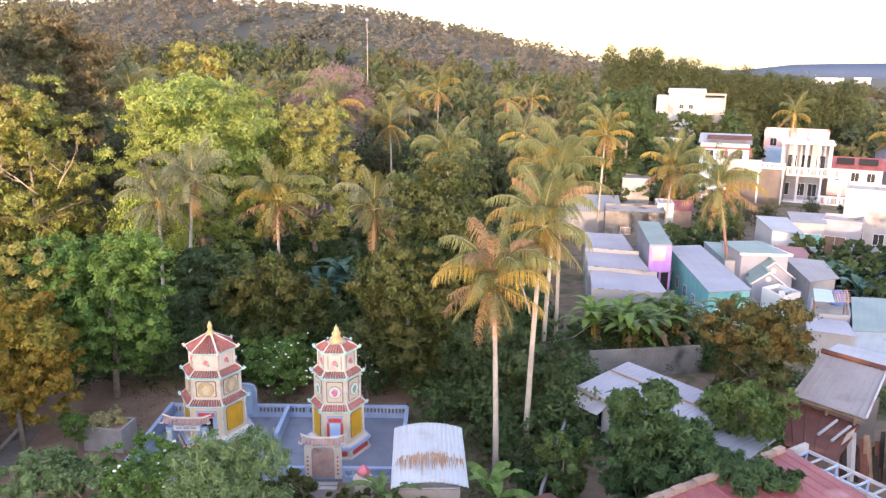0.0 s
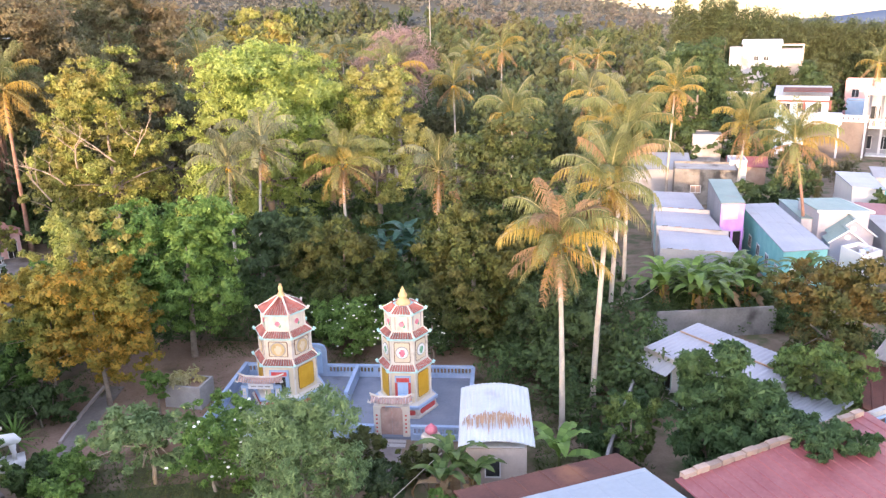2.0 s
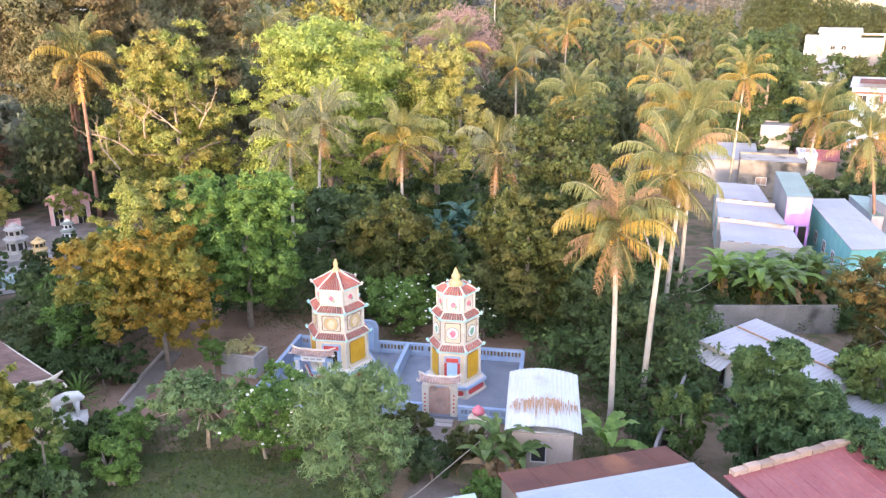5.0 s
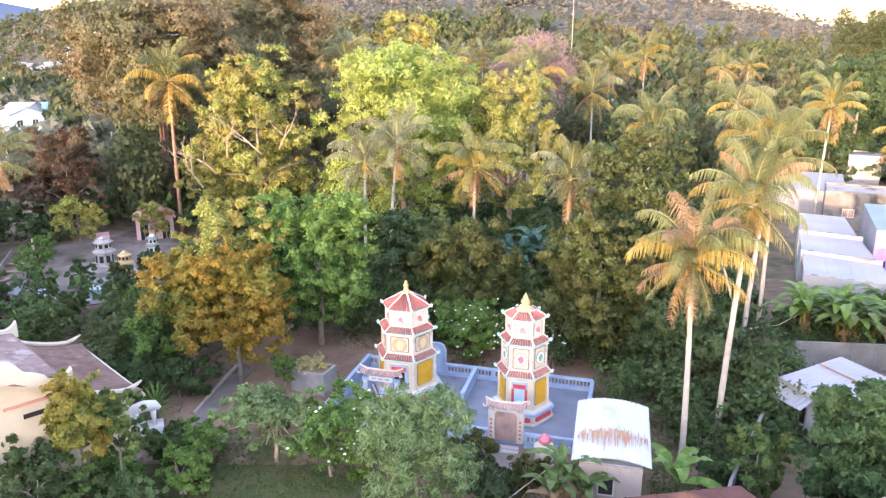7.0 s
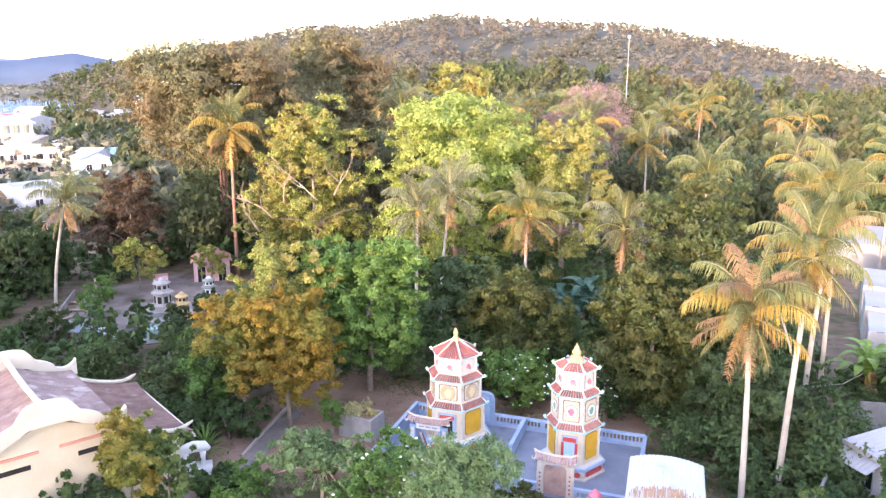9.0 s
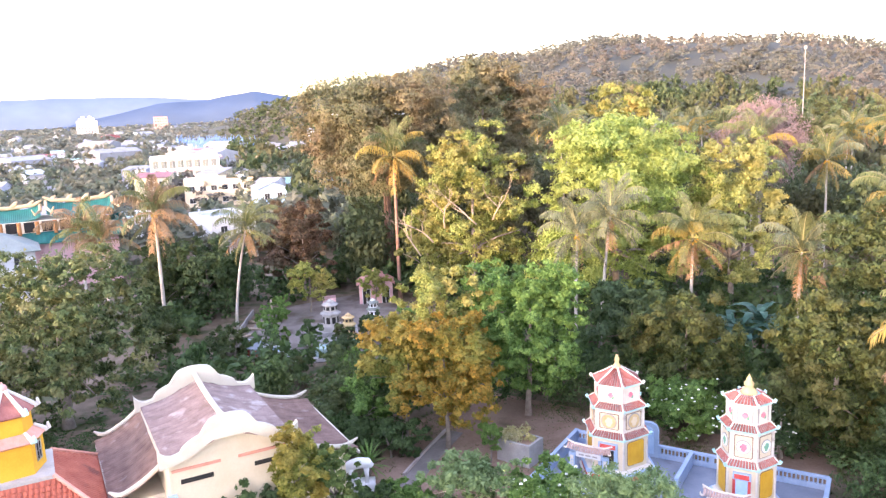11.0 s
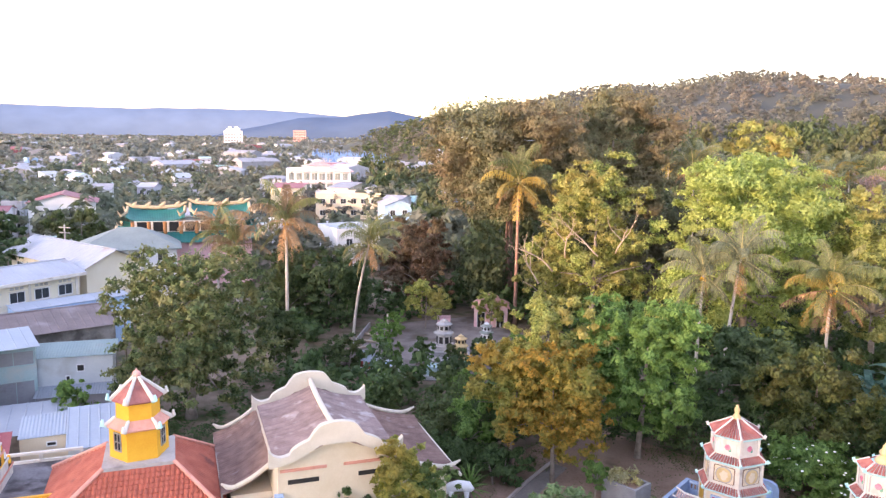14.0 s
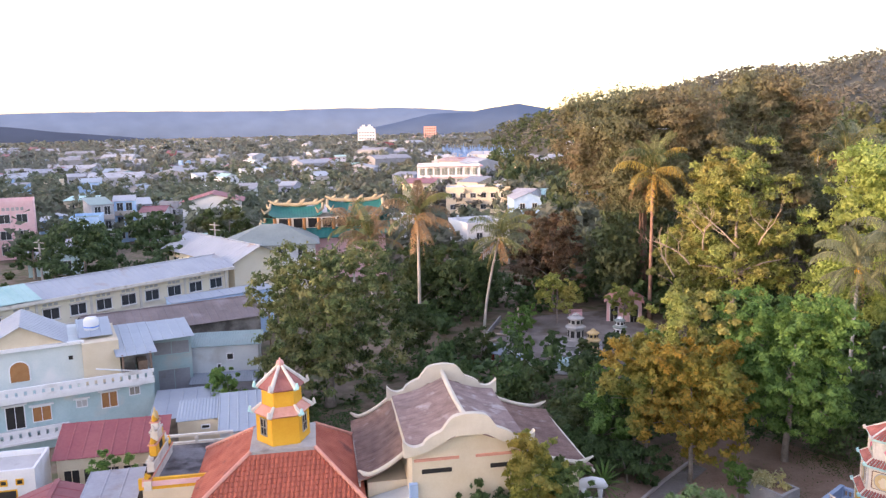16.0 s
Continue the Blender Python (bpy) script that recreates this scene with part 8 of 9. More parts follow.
palm(30.3, 77.9, 11.7, "coconut palm with a trunk painted red-lit among the houses", 8, (-1.8, 0.6), 4.6, 26, ("frond_gold", "frond"), 0.35)
palm(-25.5, 67.2, 11.8, "coconut palm with drooping grey-green fronds", 9, (0.2, 0), 4.3, 26, ("frond_grey",), 0.1)
palm(-23.3, 67.9, 13.5, "coconut palm with grey-green fronds before the lime tree", 10, (0.9, 0.2), 4.2, 26, ("frond_grey",), 0.12)
palm(-15.5, 70.3, 11.4, "coconut palm with hanging orange dead fronds", 11, (0.1, 0), 4.5, 26, ("frond", "frond_gold"), 0.4)
palm(-7.0, 75.0, 9.8, "coconut palm with grey-green fronds beside the mango tree", 12, (0.2, 0), 4.8, 22, ("frond_grey", "frond"), 0.15)
palm(-16.0, 102.0, 13.6, "coconut palm in the wood", 13, (0, 0), 5.4, 22, ("frond_grey", "frond"), 0.2)
palm(0.6, 92.0, 13.0, "coconut palm in the grove with golden fronds", 14, (0, 0), 5.0, 22, ("frond", "frond_gold"), 0.2)
palm(10.6, 88.0, 13.0, "coconut palm in the grove with sunlit fronds", 15, (0, 0), 5.0, 22, ("frond", "frond_gold"), 0.2)
palm(-53.6, 79.0, 18.2, "tall coconut palm with a sun-red painted trunk and tired fronds", 16, (0.2, -0.2), 5.2, 26, ("frond", "frond_gold"), 0.3, 0.2)
palm(-67.0, 53.5, 14.0, "tall coconut palm with brownish fronds", 17, (0.0, 0), 5.0, 26, ("frond", "frond_dry"), 0.3, 0.18)
palm(-63.3, 60.1, 11.4, "leaning coconut palm with a curved pale trunk", 18, (1.6, 1.0), 4.2, 22, ("frond", "frond_grey"), 0.2, 0.15)
palm(-77.0, 54.0, 10.4, "coconut palm with worn fronds beside the dark tree", 19, (0.0, 0), 4.6, 20, ("frond", "frond_dry"), 0.3, 0.16)
palm(-84.0, 56.0, 11.0, "coconut palm near the green-roofed temple", 20, (0.0, 0), 4.6, 20, ("frond", "frond_dry"), 0.3, 0.16)
GROVE = random.Random(44)
for i in range(30):
    az, d = radians(GROVE.uniform(-24, 12)), GROVE.uniform(108, 230)
    palm(d * math.sin(az), d * math.cos(az), GROVE.uniform(13, 20), "coconut palm among the trees of the grove", 100 + i, (GROVE.uniform(-1, 1), 0), 5.2, 16, ("frond", "frond_gold", "frond_grey"), 0.25, group="palms of the grove")
for i, (px, py) in enumerate(((88, 150), (94, 146), (98, 152), (76, 168))):
    palm(px, py, 11 + i, "coconut palm among the far houses", 140 + i, (0, 0), 5.0, 18, ("frond_gold", "frond"), 0.3, group="palms of the grove")

BN = random.Random(71)
for i, (bx, by, bh, lab, mt, ln, dd) in enumerate((
        (-11.6, 70.0, 6.0, "banana plant with bluish leaves in the shade", "banana_blue", 3.4, 0), (-9.6, 71.5, 6.6, "banana plant with bluish leaves in the shade", "banana_blue", 3.4, 0),
        (-10.4, 68.6, 5.4, "banana plant with bluish leaves in the shade", "banana_blue", 3.2, 0),
        *[(BN.uniform(12.5, 24.5), BN.uniform(58.8, 63.0), BN.uniform(4.8, 6.4), "banana plant with torn green leaves", BN.choice(("banana", "banana", "banana_young")), BN.uniform(2.6, 3.3), BN.choice((1, 2, 2))) for k in range(15)],
        *[(BN.uniform(40, 49), BN.uniform(74, 82), BN.uniform(3.8, 5.2), "banana plant among the sheds", BN.choice(("banana", "banana_blue")), 3.0, 1) for k in range(7)],
        (-2.75, 34.3, 4.3, "banana plant with yellowing leaves beside the hut", "banana", 2.3, 5), (-3.2, 33.5, 3.5, "banana plant with dead hanging leaves", "banana", 2.1, 6), (-1.7, 33.5, 3.7, "banana plant with dead hanging leaves", "banana", 2.0, 5),
        (2.8, 36.4, 3.9, "young banana plant with bright upright leaves", "banana_young", 2.7, 0), (41, 72, 4.4, "banana plant among the sheds", "banana_blue", 3.0, 0), (43, 77, 4.8, "banana plant among the sheds", "banana", 3.0, 0), (45, 72, 4.4, "banana plant among the sheds", "banana", 3.0, 0))):
    banana(bx, by, bh, lab, 200 + i, mt, 7 if "young" in lab else 12, ln * 1.15, dd)


# ---- woods, hill and town greenery ----
def woods(name, label, places, mat, leaf, per_tree, seed, up=0.35):
    """Many trees as one body: places are (x, y, z, height, radius)."""
    rng = np.random.default_rng(seed)
    kinds = []
    for k in range(6):
        lob = crown_lobes(np.random.default_rng(seed + k), 1.0, 0.2, 2.0, 9, 0.8, 0.6)
        kinds.append(leaf_quads(rng, lob, per_tree, leaf, 0.3, 7, 1.0, up, 0.6))
    out = []
    for i, (x, y, z, h, r) in enumerate(places):
        q = kinds[i % 6]
        a = rng.random() * 6.28
        c, s = math.cos(a), math.sin(a)
        p = np.stack([(q[..., 0] * c - q[..., 1] * s) * r + x, (q[..., 0] * s + q[..., 1] * c) * r + y, q[..., 2] * h / 2 + z], -1)
        out.append(p)
    return tagged(link(name, quads_mesh(name, np.concatenate(out), M[mat]), None), label, "trees", "", "stuff")


TAKEN += [(-15.5, 110, 12)]
for i, (px, py, hh, rr) in enumerate(((50, 150, 11, 6.5), (57, 160, 12, 7), (44, 142, 10, 6), (64, 168, 10, 6), (46, 84, 5, 2.8), (50, 80, 5.5, 3.2), (43, 88, 5, 2.6), (27.5, 90, 6, 3.2), (33, 93, 6, 3.4), (36.5, 98, 6, 3), (50, 82, 5, 3.6), (54, 84, 6, 4.2), (46, 76, 5.5, 3.6), (41.5, 79, 5.0, 3.0), (43, 70, 4.6, 2.6), (58, 104, 5, 4), (40, 108, 7, 4), (35, 118, 9, 5), (26, 122, 10, 5))):
    tree(px, py, hh, rr, 0.6, "leaf_deep", "dark green tree between the houses", 80 + i, 6000 if hh < 9 else 8000, 0.3 if hh > 9 else 0.24, 12, 0.2)
WR = random.Random(77)
places = []
for i in range(8000):
    az, d = radians(WR.uniform(-46, 38)), WR.uniform(100, 370)
    x, y = d * math.sin(az), d * math.cos(az)
    deg = math.degrees(az)
    if deg > 8 and d < 106 or deg > 19 and d < 92:
        continue
    if deg < -37 and d < 170 or deg < -41 and d < 240:
        continue
    if any(math.hypot(x - a, y - b) < c + 2 for a, b, c in TAKEN) or len(places) > 1300:
        continue
    h = WR.uniform(9, 15) * (0.8 + 0.3 * min(1, d / 200))
    if deg > 18 and d < 160:
        h *= 0.36
    elif deg > 8 and d < 215:
        h *= 0.8
    if 14.6 < deg < 20.6 and d < 182:
        h = min(h, 23.0 - ground_z(x, y) - 0.062 * d)
    places.append((x, y, ground_z(x, y) - 0.5, h, h * WR.uniform(0.30, 0.42)))
woods("woods", "green and brown trees behind the great ones", [p for p in places if math.hypot(p[0], p[1]) < 150], "leaf_wood", 0.083, 600, 8)
woods("woods", "mixed green and brown woodland of the grove", [p for p in places if math.hypot(p[0], p[1]) >= 150], "leaf_wood", 0.168, 140, 1)
feet = []
for i in range(620):
    az, d = radians(WR.uniform(-49, -35) if i < 260 else WR.uniform(15, 36)), WR.uniform(370, 640)
    x, y = d * math.sin(az), d * math.cos(az)
    if ground_z(x, y) > 3:
        feet.append((x, y, ground_z(x, y) - 1.5, WR.uniform(7, 12), WR.uniform(4.5, 7)))
woods("woods", "dark green trees on the feet of the hill", feet, "leaf_wood", 0.17, 110, 12)
under = [(WR.uniform(11.5, 24.5), WR.uniform(57.8, 64.5), -0.3, WR.uniform(1.8, 3.6), WR.uniform(1.2, 2.0)) for i in range(60)]
under += [(WR.uniform(-62, -42), WR.uniform(29, 45), -0.3, WR.uniform(0.9, 2.2), WR.uniform(0.8, 1.7)) for i in range(60)]
under += [(WR.uniform(21, 33), WR.uniform(50, 56), -0.3, WR.uniform(1.5, 3.0), WR.uniform(1.0, 1.7)) for i in range(26)]
under += [(WR.uniform(38.5, 52), WR.uniform(72, 84), -0.3, WR.uniform(2.0, 4.2), WR.uniform(1.4, 2.4)) for i in range(36)]
for i in range(1500):
    x, y = WR.uniform(-75, 24), WR.uniform(30, 100)
    d, deg = math.hypot(x, y), math.degrees(math.atan2(x, y))
    if deg > 8 and d > 62 or deg > 12 or deg < -52 or d < 44 and x > -20 or (-30.5 < x < -0.5 and y < 52.5) or (-66 < x < -43 and 53 < y < 79) or (-50 < x < -33 and 42 < y < 60 and WR.random() < 0.25):
        continue
    if x < -24 and y < 40 or any(math.hypot(x - a, y - b) < c for a, b, c in ((-31.8, 27.7, 9), (14, 43, 6), (16, 52, 4.5), (-56, 34, 3))):
        continue
    under.append((x, y, -0.3, WR.uniform(2.0, 5.5), WR.uniform(1.4, 2.8)))
woods("undergrowth", "dense green undergrowth beside the court and under the palms", [u for u in under if math.hypot(u[0], u[1]) < 62], "leaf_under", 0.075, 520, 2)
woods("undergrowth", "dark undergrowth below the great trees", [u for u in under if math.hypot(u[0], u[1]) >= 62], "leaf_under", 0.168, 100, 6)
# the hill's woodland, its leaf colours greyed and paled for haze
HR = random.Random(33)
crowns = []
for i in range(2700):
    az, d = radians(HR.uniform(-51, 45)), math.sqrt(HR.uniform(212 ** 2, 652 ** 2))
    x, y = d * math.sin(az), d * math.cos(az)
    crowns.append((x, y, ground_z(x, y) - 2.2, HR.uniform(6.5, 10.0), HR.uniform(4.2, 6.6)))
woods("hill_crowns", "olive tree crowns covering the hill, paled for haze", crowns, "leaf_hill", 0.195, 84, 13)
townp = []
for i in range(5600):
    az, d = radians(-WR.uniform(36, 98)), 110 + 1300 * WR.random() ** 1.25
    x, y = d * math.sin(az), d * math.cos(az)
    if any(math.hypot(x - a, y - b) < c * 0.75 for a, b, c in TAKEN) or (d < 165 and math.degrees(az) < -58) or (d < 125) or (390 < d < 700 and -49 < math.degrees(az) < -43) or (150 < d < 255 and -53 < math.degrees(az) < -45):
        continue
    h = WR.uniform(5, 10) * (1 + d / 2500)
    townp.append((x, y, -0.4, h, h * WR.uniform(0.45, 0.7)))
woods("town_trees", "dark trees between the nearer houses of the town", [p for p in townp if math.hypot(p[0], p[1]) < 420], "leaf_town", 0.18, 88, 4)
woods("town_trees", "trees between the far houses of the town, paled for haze", [p for p in townp if math.hypot(p[0], p[1]) >= 420], "leaf_town_far", 0.33, 22, 9)
# far roofs past counting
fr = random.Random(9)
far = {}
for i in range(800):
    az, d = radians(-fr.uniform(36, 100)), 330 + 1350 * fr.random() ** 1.2
    if i > 430:
        az, d = radians(-fr.uniform(44, 49.5)), fr.uniform(420, 640)
    x, y = d * math.sin(az), d * math.cos(az)
    m_ = fr.choice(("dim_white", "tin_grey", "tin_pale", "tin_grey", "tin_old", "dim_white", "tin_red", "tin_old"))
    if i > 430:
        m_ = "boat"
    gg = far.setdefault(m_, Geo())
    w, dd_, h = (fr.uniform(1.5, 4), fr.uniform(1.5, 4), fr.uniform(3, 7)) if i > 430 else (fr.uniform(4, 11), fr.uniform(4, 9), fr.choice((3.5, 4, 6.5, 7, 9)))
    gg.m = pose(x, y, 0, 0, 0, fr.uniform(0, 180))
    if i > 430:          # hull with a raised bow, cabin and two masts
        gg.add([(-5, -1.6, 2.2), (4, -1.8, 2.0), (7, 0, 3.6), (4, 1.8, 2.0), (-5, 1.6, 2.2), (-4.6, -1.0, -1), (4, -1.0, -1), (4, 1.0, -1), (-4.6, 1.0, -1)],
               [(0, 1, 2, 3, 4), (0, 5, 6, 1), (1, 6, 2), (2, 6, 7), (2, 7, 3), (3, 7, 8, 4), (4, 8, 5, 0)])
        gg.box(-4, -1.2, 2.0, -0.5, 1.2, h).box(-0.2, -0.1, 2, 0.05, 0.15, h + 4).box(3, -0.1, 2, 3.2, 0.1, h + 2)
        continue
    gg.box(-w, -dd_, -1, w, dd_, h)
    gg.add([(-w, -dd_, h), (w, -dd_, h), (w, dd_, h), (-w, dd_, h), (-w, 0, h + 1.6), (w, 0, h + 1.6)], [(0, 1, 5, 4), (2, 3, 4, 5), (0, 4, 3), (1, 2, 5)])
for m_, gg in far.items():
    if m_ == "boat":
        tagged(part("moored_boats", gg, m_), "crowd of blue fishing boats moored with their masts", "boats", "", "stuff")
    else:
        tagged(part("far_houses", gg, m_), "small far houses of the town with pale roofs", "houses", "", "stuff")
# far woods strip on the plain
strip = []
for i in range(1800):
    az, d = radians(-fr.uniform(34, 104)), 700 + 1500 * fr.random()
    strip.append((d * math.sin(az), d * math.cos(az), -1, fr.uniform(8, 14), fr.uniform(9, 18)))
woods("far_trees", "belt of trees on the plain, paled for haze", strip, "leaf_town_far", 0.33, 32, 5)

# white buildings on the far rise
for px, py, w_, h_ in ((264.6, 538.4, 17.5, 16), (282.3, 529.4, 10, 16.4)):
    house("far_block", px, py, -26, w_, 10, h_, "white", "flat", "pinktile" if w_ > 16 else "tin_pale", "far white block above the treetops", 1.0, 0.3, row("front", 3, w_ - 3, h_ - 5, 2.0, 2.0), category="house")
for i, (az_, d_, w_) in enumerate(((-39.6, 385, 9), (-38.4, 402, 11), (-37.3, 390, 12), (-36.4, 410, 9), (-35.2, 396, 12), (-33.9, 405, 10), (-41.0, 380, 8))):
    hx_, hy_ = d_ * math.sin(radians(az_)), d_ * math.cos(radians(az_))
    house("house", hx_, hy_, -az_ + 8 * (i % 3) - 8, w_, 8, 6.6, "white", "flat" if i % 2 else "gable", "tin_pale", "white house on the foot of the wooded hill", 1.2, 0.3, row("front", 3, w_ - 2, 4.2, 1.4, 1.5), group="houses on the hill foot", z=ground_z(hx_, hy_) + 0.5)
# grass and weeds round the court, in tufts
gr = np.random.default_rng(55)
n = 30000
gx, gy = gr.uniform(-31, 8, n), gr.uniform(25.5, 57, n)
keep = ~((gx > CX0 - 0.3) & (gx < CX1 + 0.3) & (gy > CY0 - 0.3) & (gy < CY1 + 0.3)) & ~((gx > -8.2) & (gx < -4.7) & (gy > 30) & (gy < 40.5)) & ~((gx > -2.6) & (gx < 1.6) & (gy > 33) & (gy < 41))
patchy = np.sin(gx * 0.55 + 1.3 * np.sin(gy * 0.4)) + np.sin(gy * 0.7 + gx * 0.23) + gr.normal(size=n) * 0.6
keep &= (patchy > np.where((gy > 36) & (gx < -2), 1.0, -1.3))
gx, gy = gx[keep], gy[keep]
base = np.stack([gx, gy, np.full(len(gx), 0.02)], -1)
blades = []
for k in range(3):
    b = base + gr.normal(size=base.shape) * (0.16, 0.16, 0)
    a = gr.uniform(0, 6.28, len(b))
    sd = np.stack([np.cos(a), np.sin(a), 0 * a], -1) * gr.uniform(0.025, 0.05, (len(b), 1))
    tip = np.stack([gr.normal(size=len(b)) * 0.12, gr.normal(size=len(b)) * 0.12, gr.uniform(0.05, 0.17, len(b))], -1)
    blades.append(np.stack([b - sd, b + sd, b + tip], 1))
tagged(link("grass", quads_mesh("grass", np.concatenate(blades), M["grass"]), None), "patchy grass and weeds on bare soil", "grass", "", "stuff")

# ---- small things ----
box = thing("planter", pose(-21.0, 44.6, 0, 0, 0, -8), "grey masonry planter with pale flowering plants", "planter")
part("planter_wall", Geo().box(-1.3, -0.9, 0, 1.3, -0.72, 1.6).box(-1.3, 0.72, 0, 1.3, 0.9, 1.6).box(-1.3, -0.72, 0, -1.12, 0.72, 1.6).box(1.12, -0.72, 0, 1.3, 0.72, 1.6), "stone", box)
part("soil", Geo().box(-1.12, -0.72, 0.05, 1.12, 0.72, 1.4), "dirt", box)
q = leaf_quads(np.random.default_rng(70), [(-0.5, -0.2, 1.75, 0.75, 0.4), (0.4, 0.2, 1.9, 0.6, 0.5), (-0.9, -0.5, 1.6, 0.5, 0.4)], 520, 0.17, 0.16, 10, 1.7, 0.5, 0.35)
link("flowering_plant", quads_mesh("flowering_plant", q, M["leaf_pale"]), None, box)


def shrine(x, y, label, body, roofm, r, h, rot=0, foot="stone", wide=0.5, trim="dark"):
    t = thing("small_shrine", pose(x, y, 0.05, 0, 0, rot), label, "shrine", "small shrines")
    part("lower_step", Geo().box(-r * 1.6 - wide, -r * 1.6 - wide, 0, r * 1.6 + wide, r * 1.6 + wide, h * 0.07), foot, t)
    part("base", Geo().box(-r * 1.6, -r * 1.6, h * 0.07, r * 1.6, r * 1.6, h * 0.17), foot, t)
    part("base_lip", Geo().box(-r * 1.68, -r * 1.68, h * 0.17, r * 1.68, r * 1.68, h * 0.19), foot, t)
    part("plinth", Geo().box(-r * 1.25, -r * 1.25, h * 0.19, r * 1.25, r * 1.25, h * 0.3), body, t)
    part("body", Geo().lathe([(r * 1.05, h * 0.3), (r, h * 0.6)], 8), body, t)
    part("roof", Geo().lathe([(r * 1.3, h * 0.6), (r * 1.27, h * 0.64), (r * 0.8, h * 0.69)], 8), roofm, t)
    part("upper_body", Geo().lathe([(r * 0.88, h * 0.69), (r * 0.84, h * 0.84)], 8), body, t)
    part("upper_roof", Geo().lathe([(r * 1.08, h * 0.84), (r * 1.04, h * 0.865), (r * 0.6, h * 0.91)], 8), roofm, t)
    part("cap", Geo().lathe([(r * 0.45, h * 0.90), (r * 0.5, h * 0.94), (r * 0.2, h * 0.97), (0.02, h)], 8), body, t)
    for z0, z1, k, w in ((0.34, 0.54, 1.0, 0.24), (0.72, 0.81, 0.84, 0.2)):
        for i in range(8):
            a = radians(45 * i + 22.5)
            d = r * k * math.cos(radians(22.5))
            part("opening", Geo().box(-r * w, -0.03, h * z0, r * w, 0.05, h * z1), trim, t).matrix_local = pose(d * math.cos(a), d * math.sin(a), 0, 0, 0, math.degrees(a) + 90)
    return t


shrine(-51.5, 62.4, "grey and white tiered shrine on a stepped plinth", "stone_light", "stone", 0.85, 4.2, 40, "stone", 1.5)
shrine(-48.2, 61.2, "golden tiered shrine on a green base", "gold", "gold", 0.62, 3.3, 40, "reliefgreen", 0.55)
shrine(-49.6, 67.6, "white tiered shrine with blue-black edges", "white", "tin_slate", 0.62, 3.2, 40, "tealwall", 0.4)
house("tomb", -58.9, 71.3, 40, 1.6, 1.5, 1.5, "pink", "flat", "pink", "small pink box-shaped tomb", parapet=0.12, wins=(("front", 0, 0.4, 0.6, 0.9),), winmat="dark", category="tomb")
house("grave_house", -56.2, 77.4, 36, 4.2, 3.4, 2.6, "pink", "cross", "coral", "small pink-gabled grave house", 1.2, 0.3, (("front", -1.2, 0, 0.9, 1.9), ("front", 1.2, 0, 0.9, 1.9)), winmat="dark", category="shrine")
house("tomb", -54.0, 53.6, 8, 2.0, 1.6, 1.2, "white", "gable", "tin_blue", "low tomb with a blue-white roof and red panels", 0.5, 0.15, row("front", 2, 1.8, 0.35, 0.5, 0.7), winmat="panelred", category="tomb")
house("tomb", -51.4, 53.9, 8, 1.8, 1.6, 1.0, "white", "flat", "skyblue", "low white tomb with a blue top", parapet=0.2, wins=(("front", 0, 0.3, 0.6, 0.6),), winmat="dark", category="tomb")
house("tomb", -47.6, 56.8, 20, 2.0, 1.5, 0.9, "tealwall", "flat", "tealwall", "low pale teal tomb beside the bushes", parapet=0.15, category="tomb")
wall_run("yard_wall", [(-56.5, 52.4), (-50.5, 52.6), (-45.6, 56.4)], 0.5, "white", "low whitewashed kerb wall round the graves")
wall_run("yard_wall", [(-57.0, 52.8), (-62.5, 60.0), (-66.5, 66.0)], 0.6, "stone", "low grey wall along the grave yard")
tree(-60.4, 69.6, 6.4, 3.0, 1.0, "leaf_yellow", "thin yellow-green tree behind the shrines", 330, 9000, 0.17, 11, 0.1)
tree(-50.4, 57.4, 3.4, 1.6, 0.3, "leaf_under", "leafy bush before the stepped shrine", 331, 5000, 0.14, 8, 0.07, name="shrub", stems=2)
for lx, ly, la, ll in ((-61.5, 60.5, 30, 2.4), (-59.8, 58.6, 75, 1.8), (-62.6, 63.0, 10, 3.0)):
    lg = part("fallen_log", Geo().tube([(-ll / 2, 0, 0.18), (0, 0.1, 0.2), (ll / 2, -0.05, 0.16)], [0.16, 0.15, 0.11], 8), "deadwood", smooth=True)
    lg.matrix_world = pose(lx, ly, 0.02, 0, 0, la)
    tagged(lg, "dry grey fallen log on bare soil", "log")
stump = part("dead_trunk", Geo().tube([(0, 0, -0.1), (0.05, 0, 1.6), (-0.05, 0.05, 3.1)], [0.16, 0.13, 0.1], 8), "deadwood", smooth=True)
stump.matrix_world = pose(-60.6, 63.0, 0)
tagged(stump, "bare pale dead trunk beside the graves", "dead tree")
# little red-capped stupa beside the banana plants
ms = thing("small_stupa", pose(-4.2, 38.0, 0), "small weathered stupa with a red lotus top", "stupa")
part("base", Geo().lathe([(0.75, 0), (0.75, 0.3), (0.6, 0.35), (0.6, 0.9)], 6), "mossy", ms)
part("body", Geo().lathe([(0.5, 0.9), (0.48, 1.6), (0.62, 1.66), (0.5, 1.9)], 6), "offwhite", ms)
part("lotus", Geo().lathe([(0.2, 1.9), (0.36, 2.05), (0.34, 2.25), (0.15, 2.42), (0.02, 2.55)], 12), "flowerpink", ms, "red lotus bud", True)


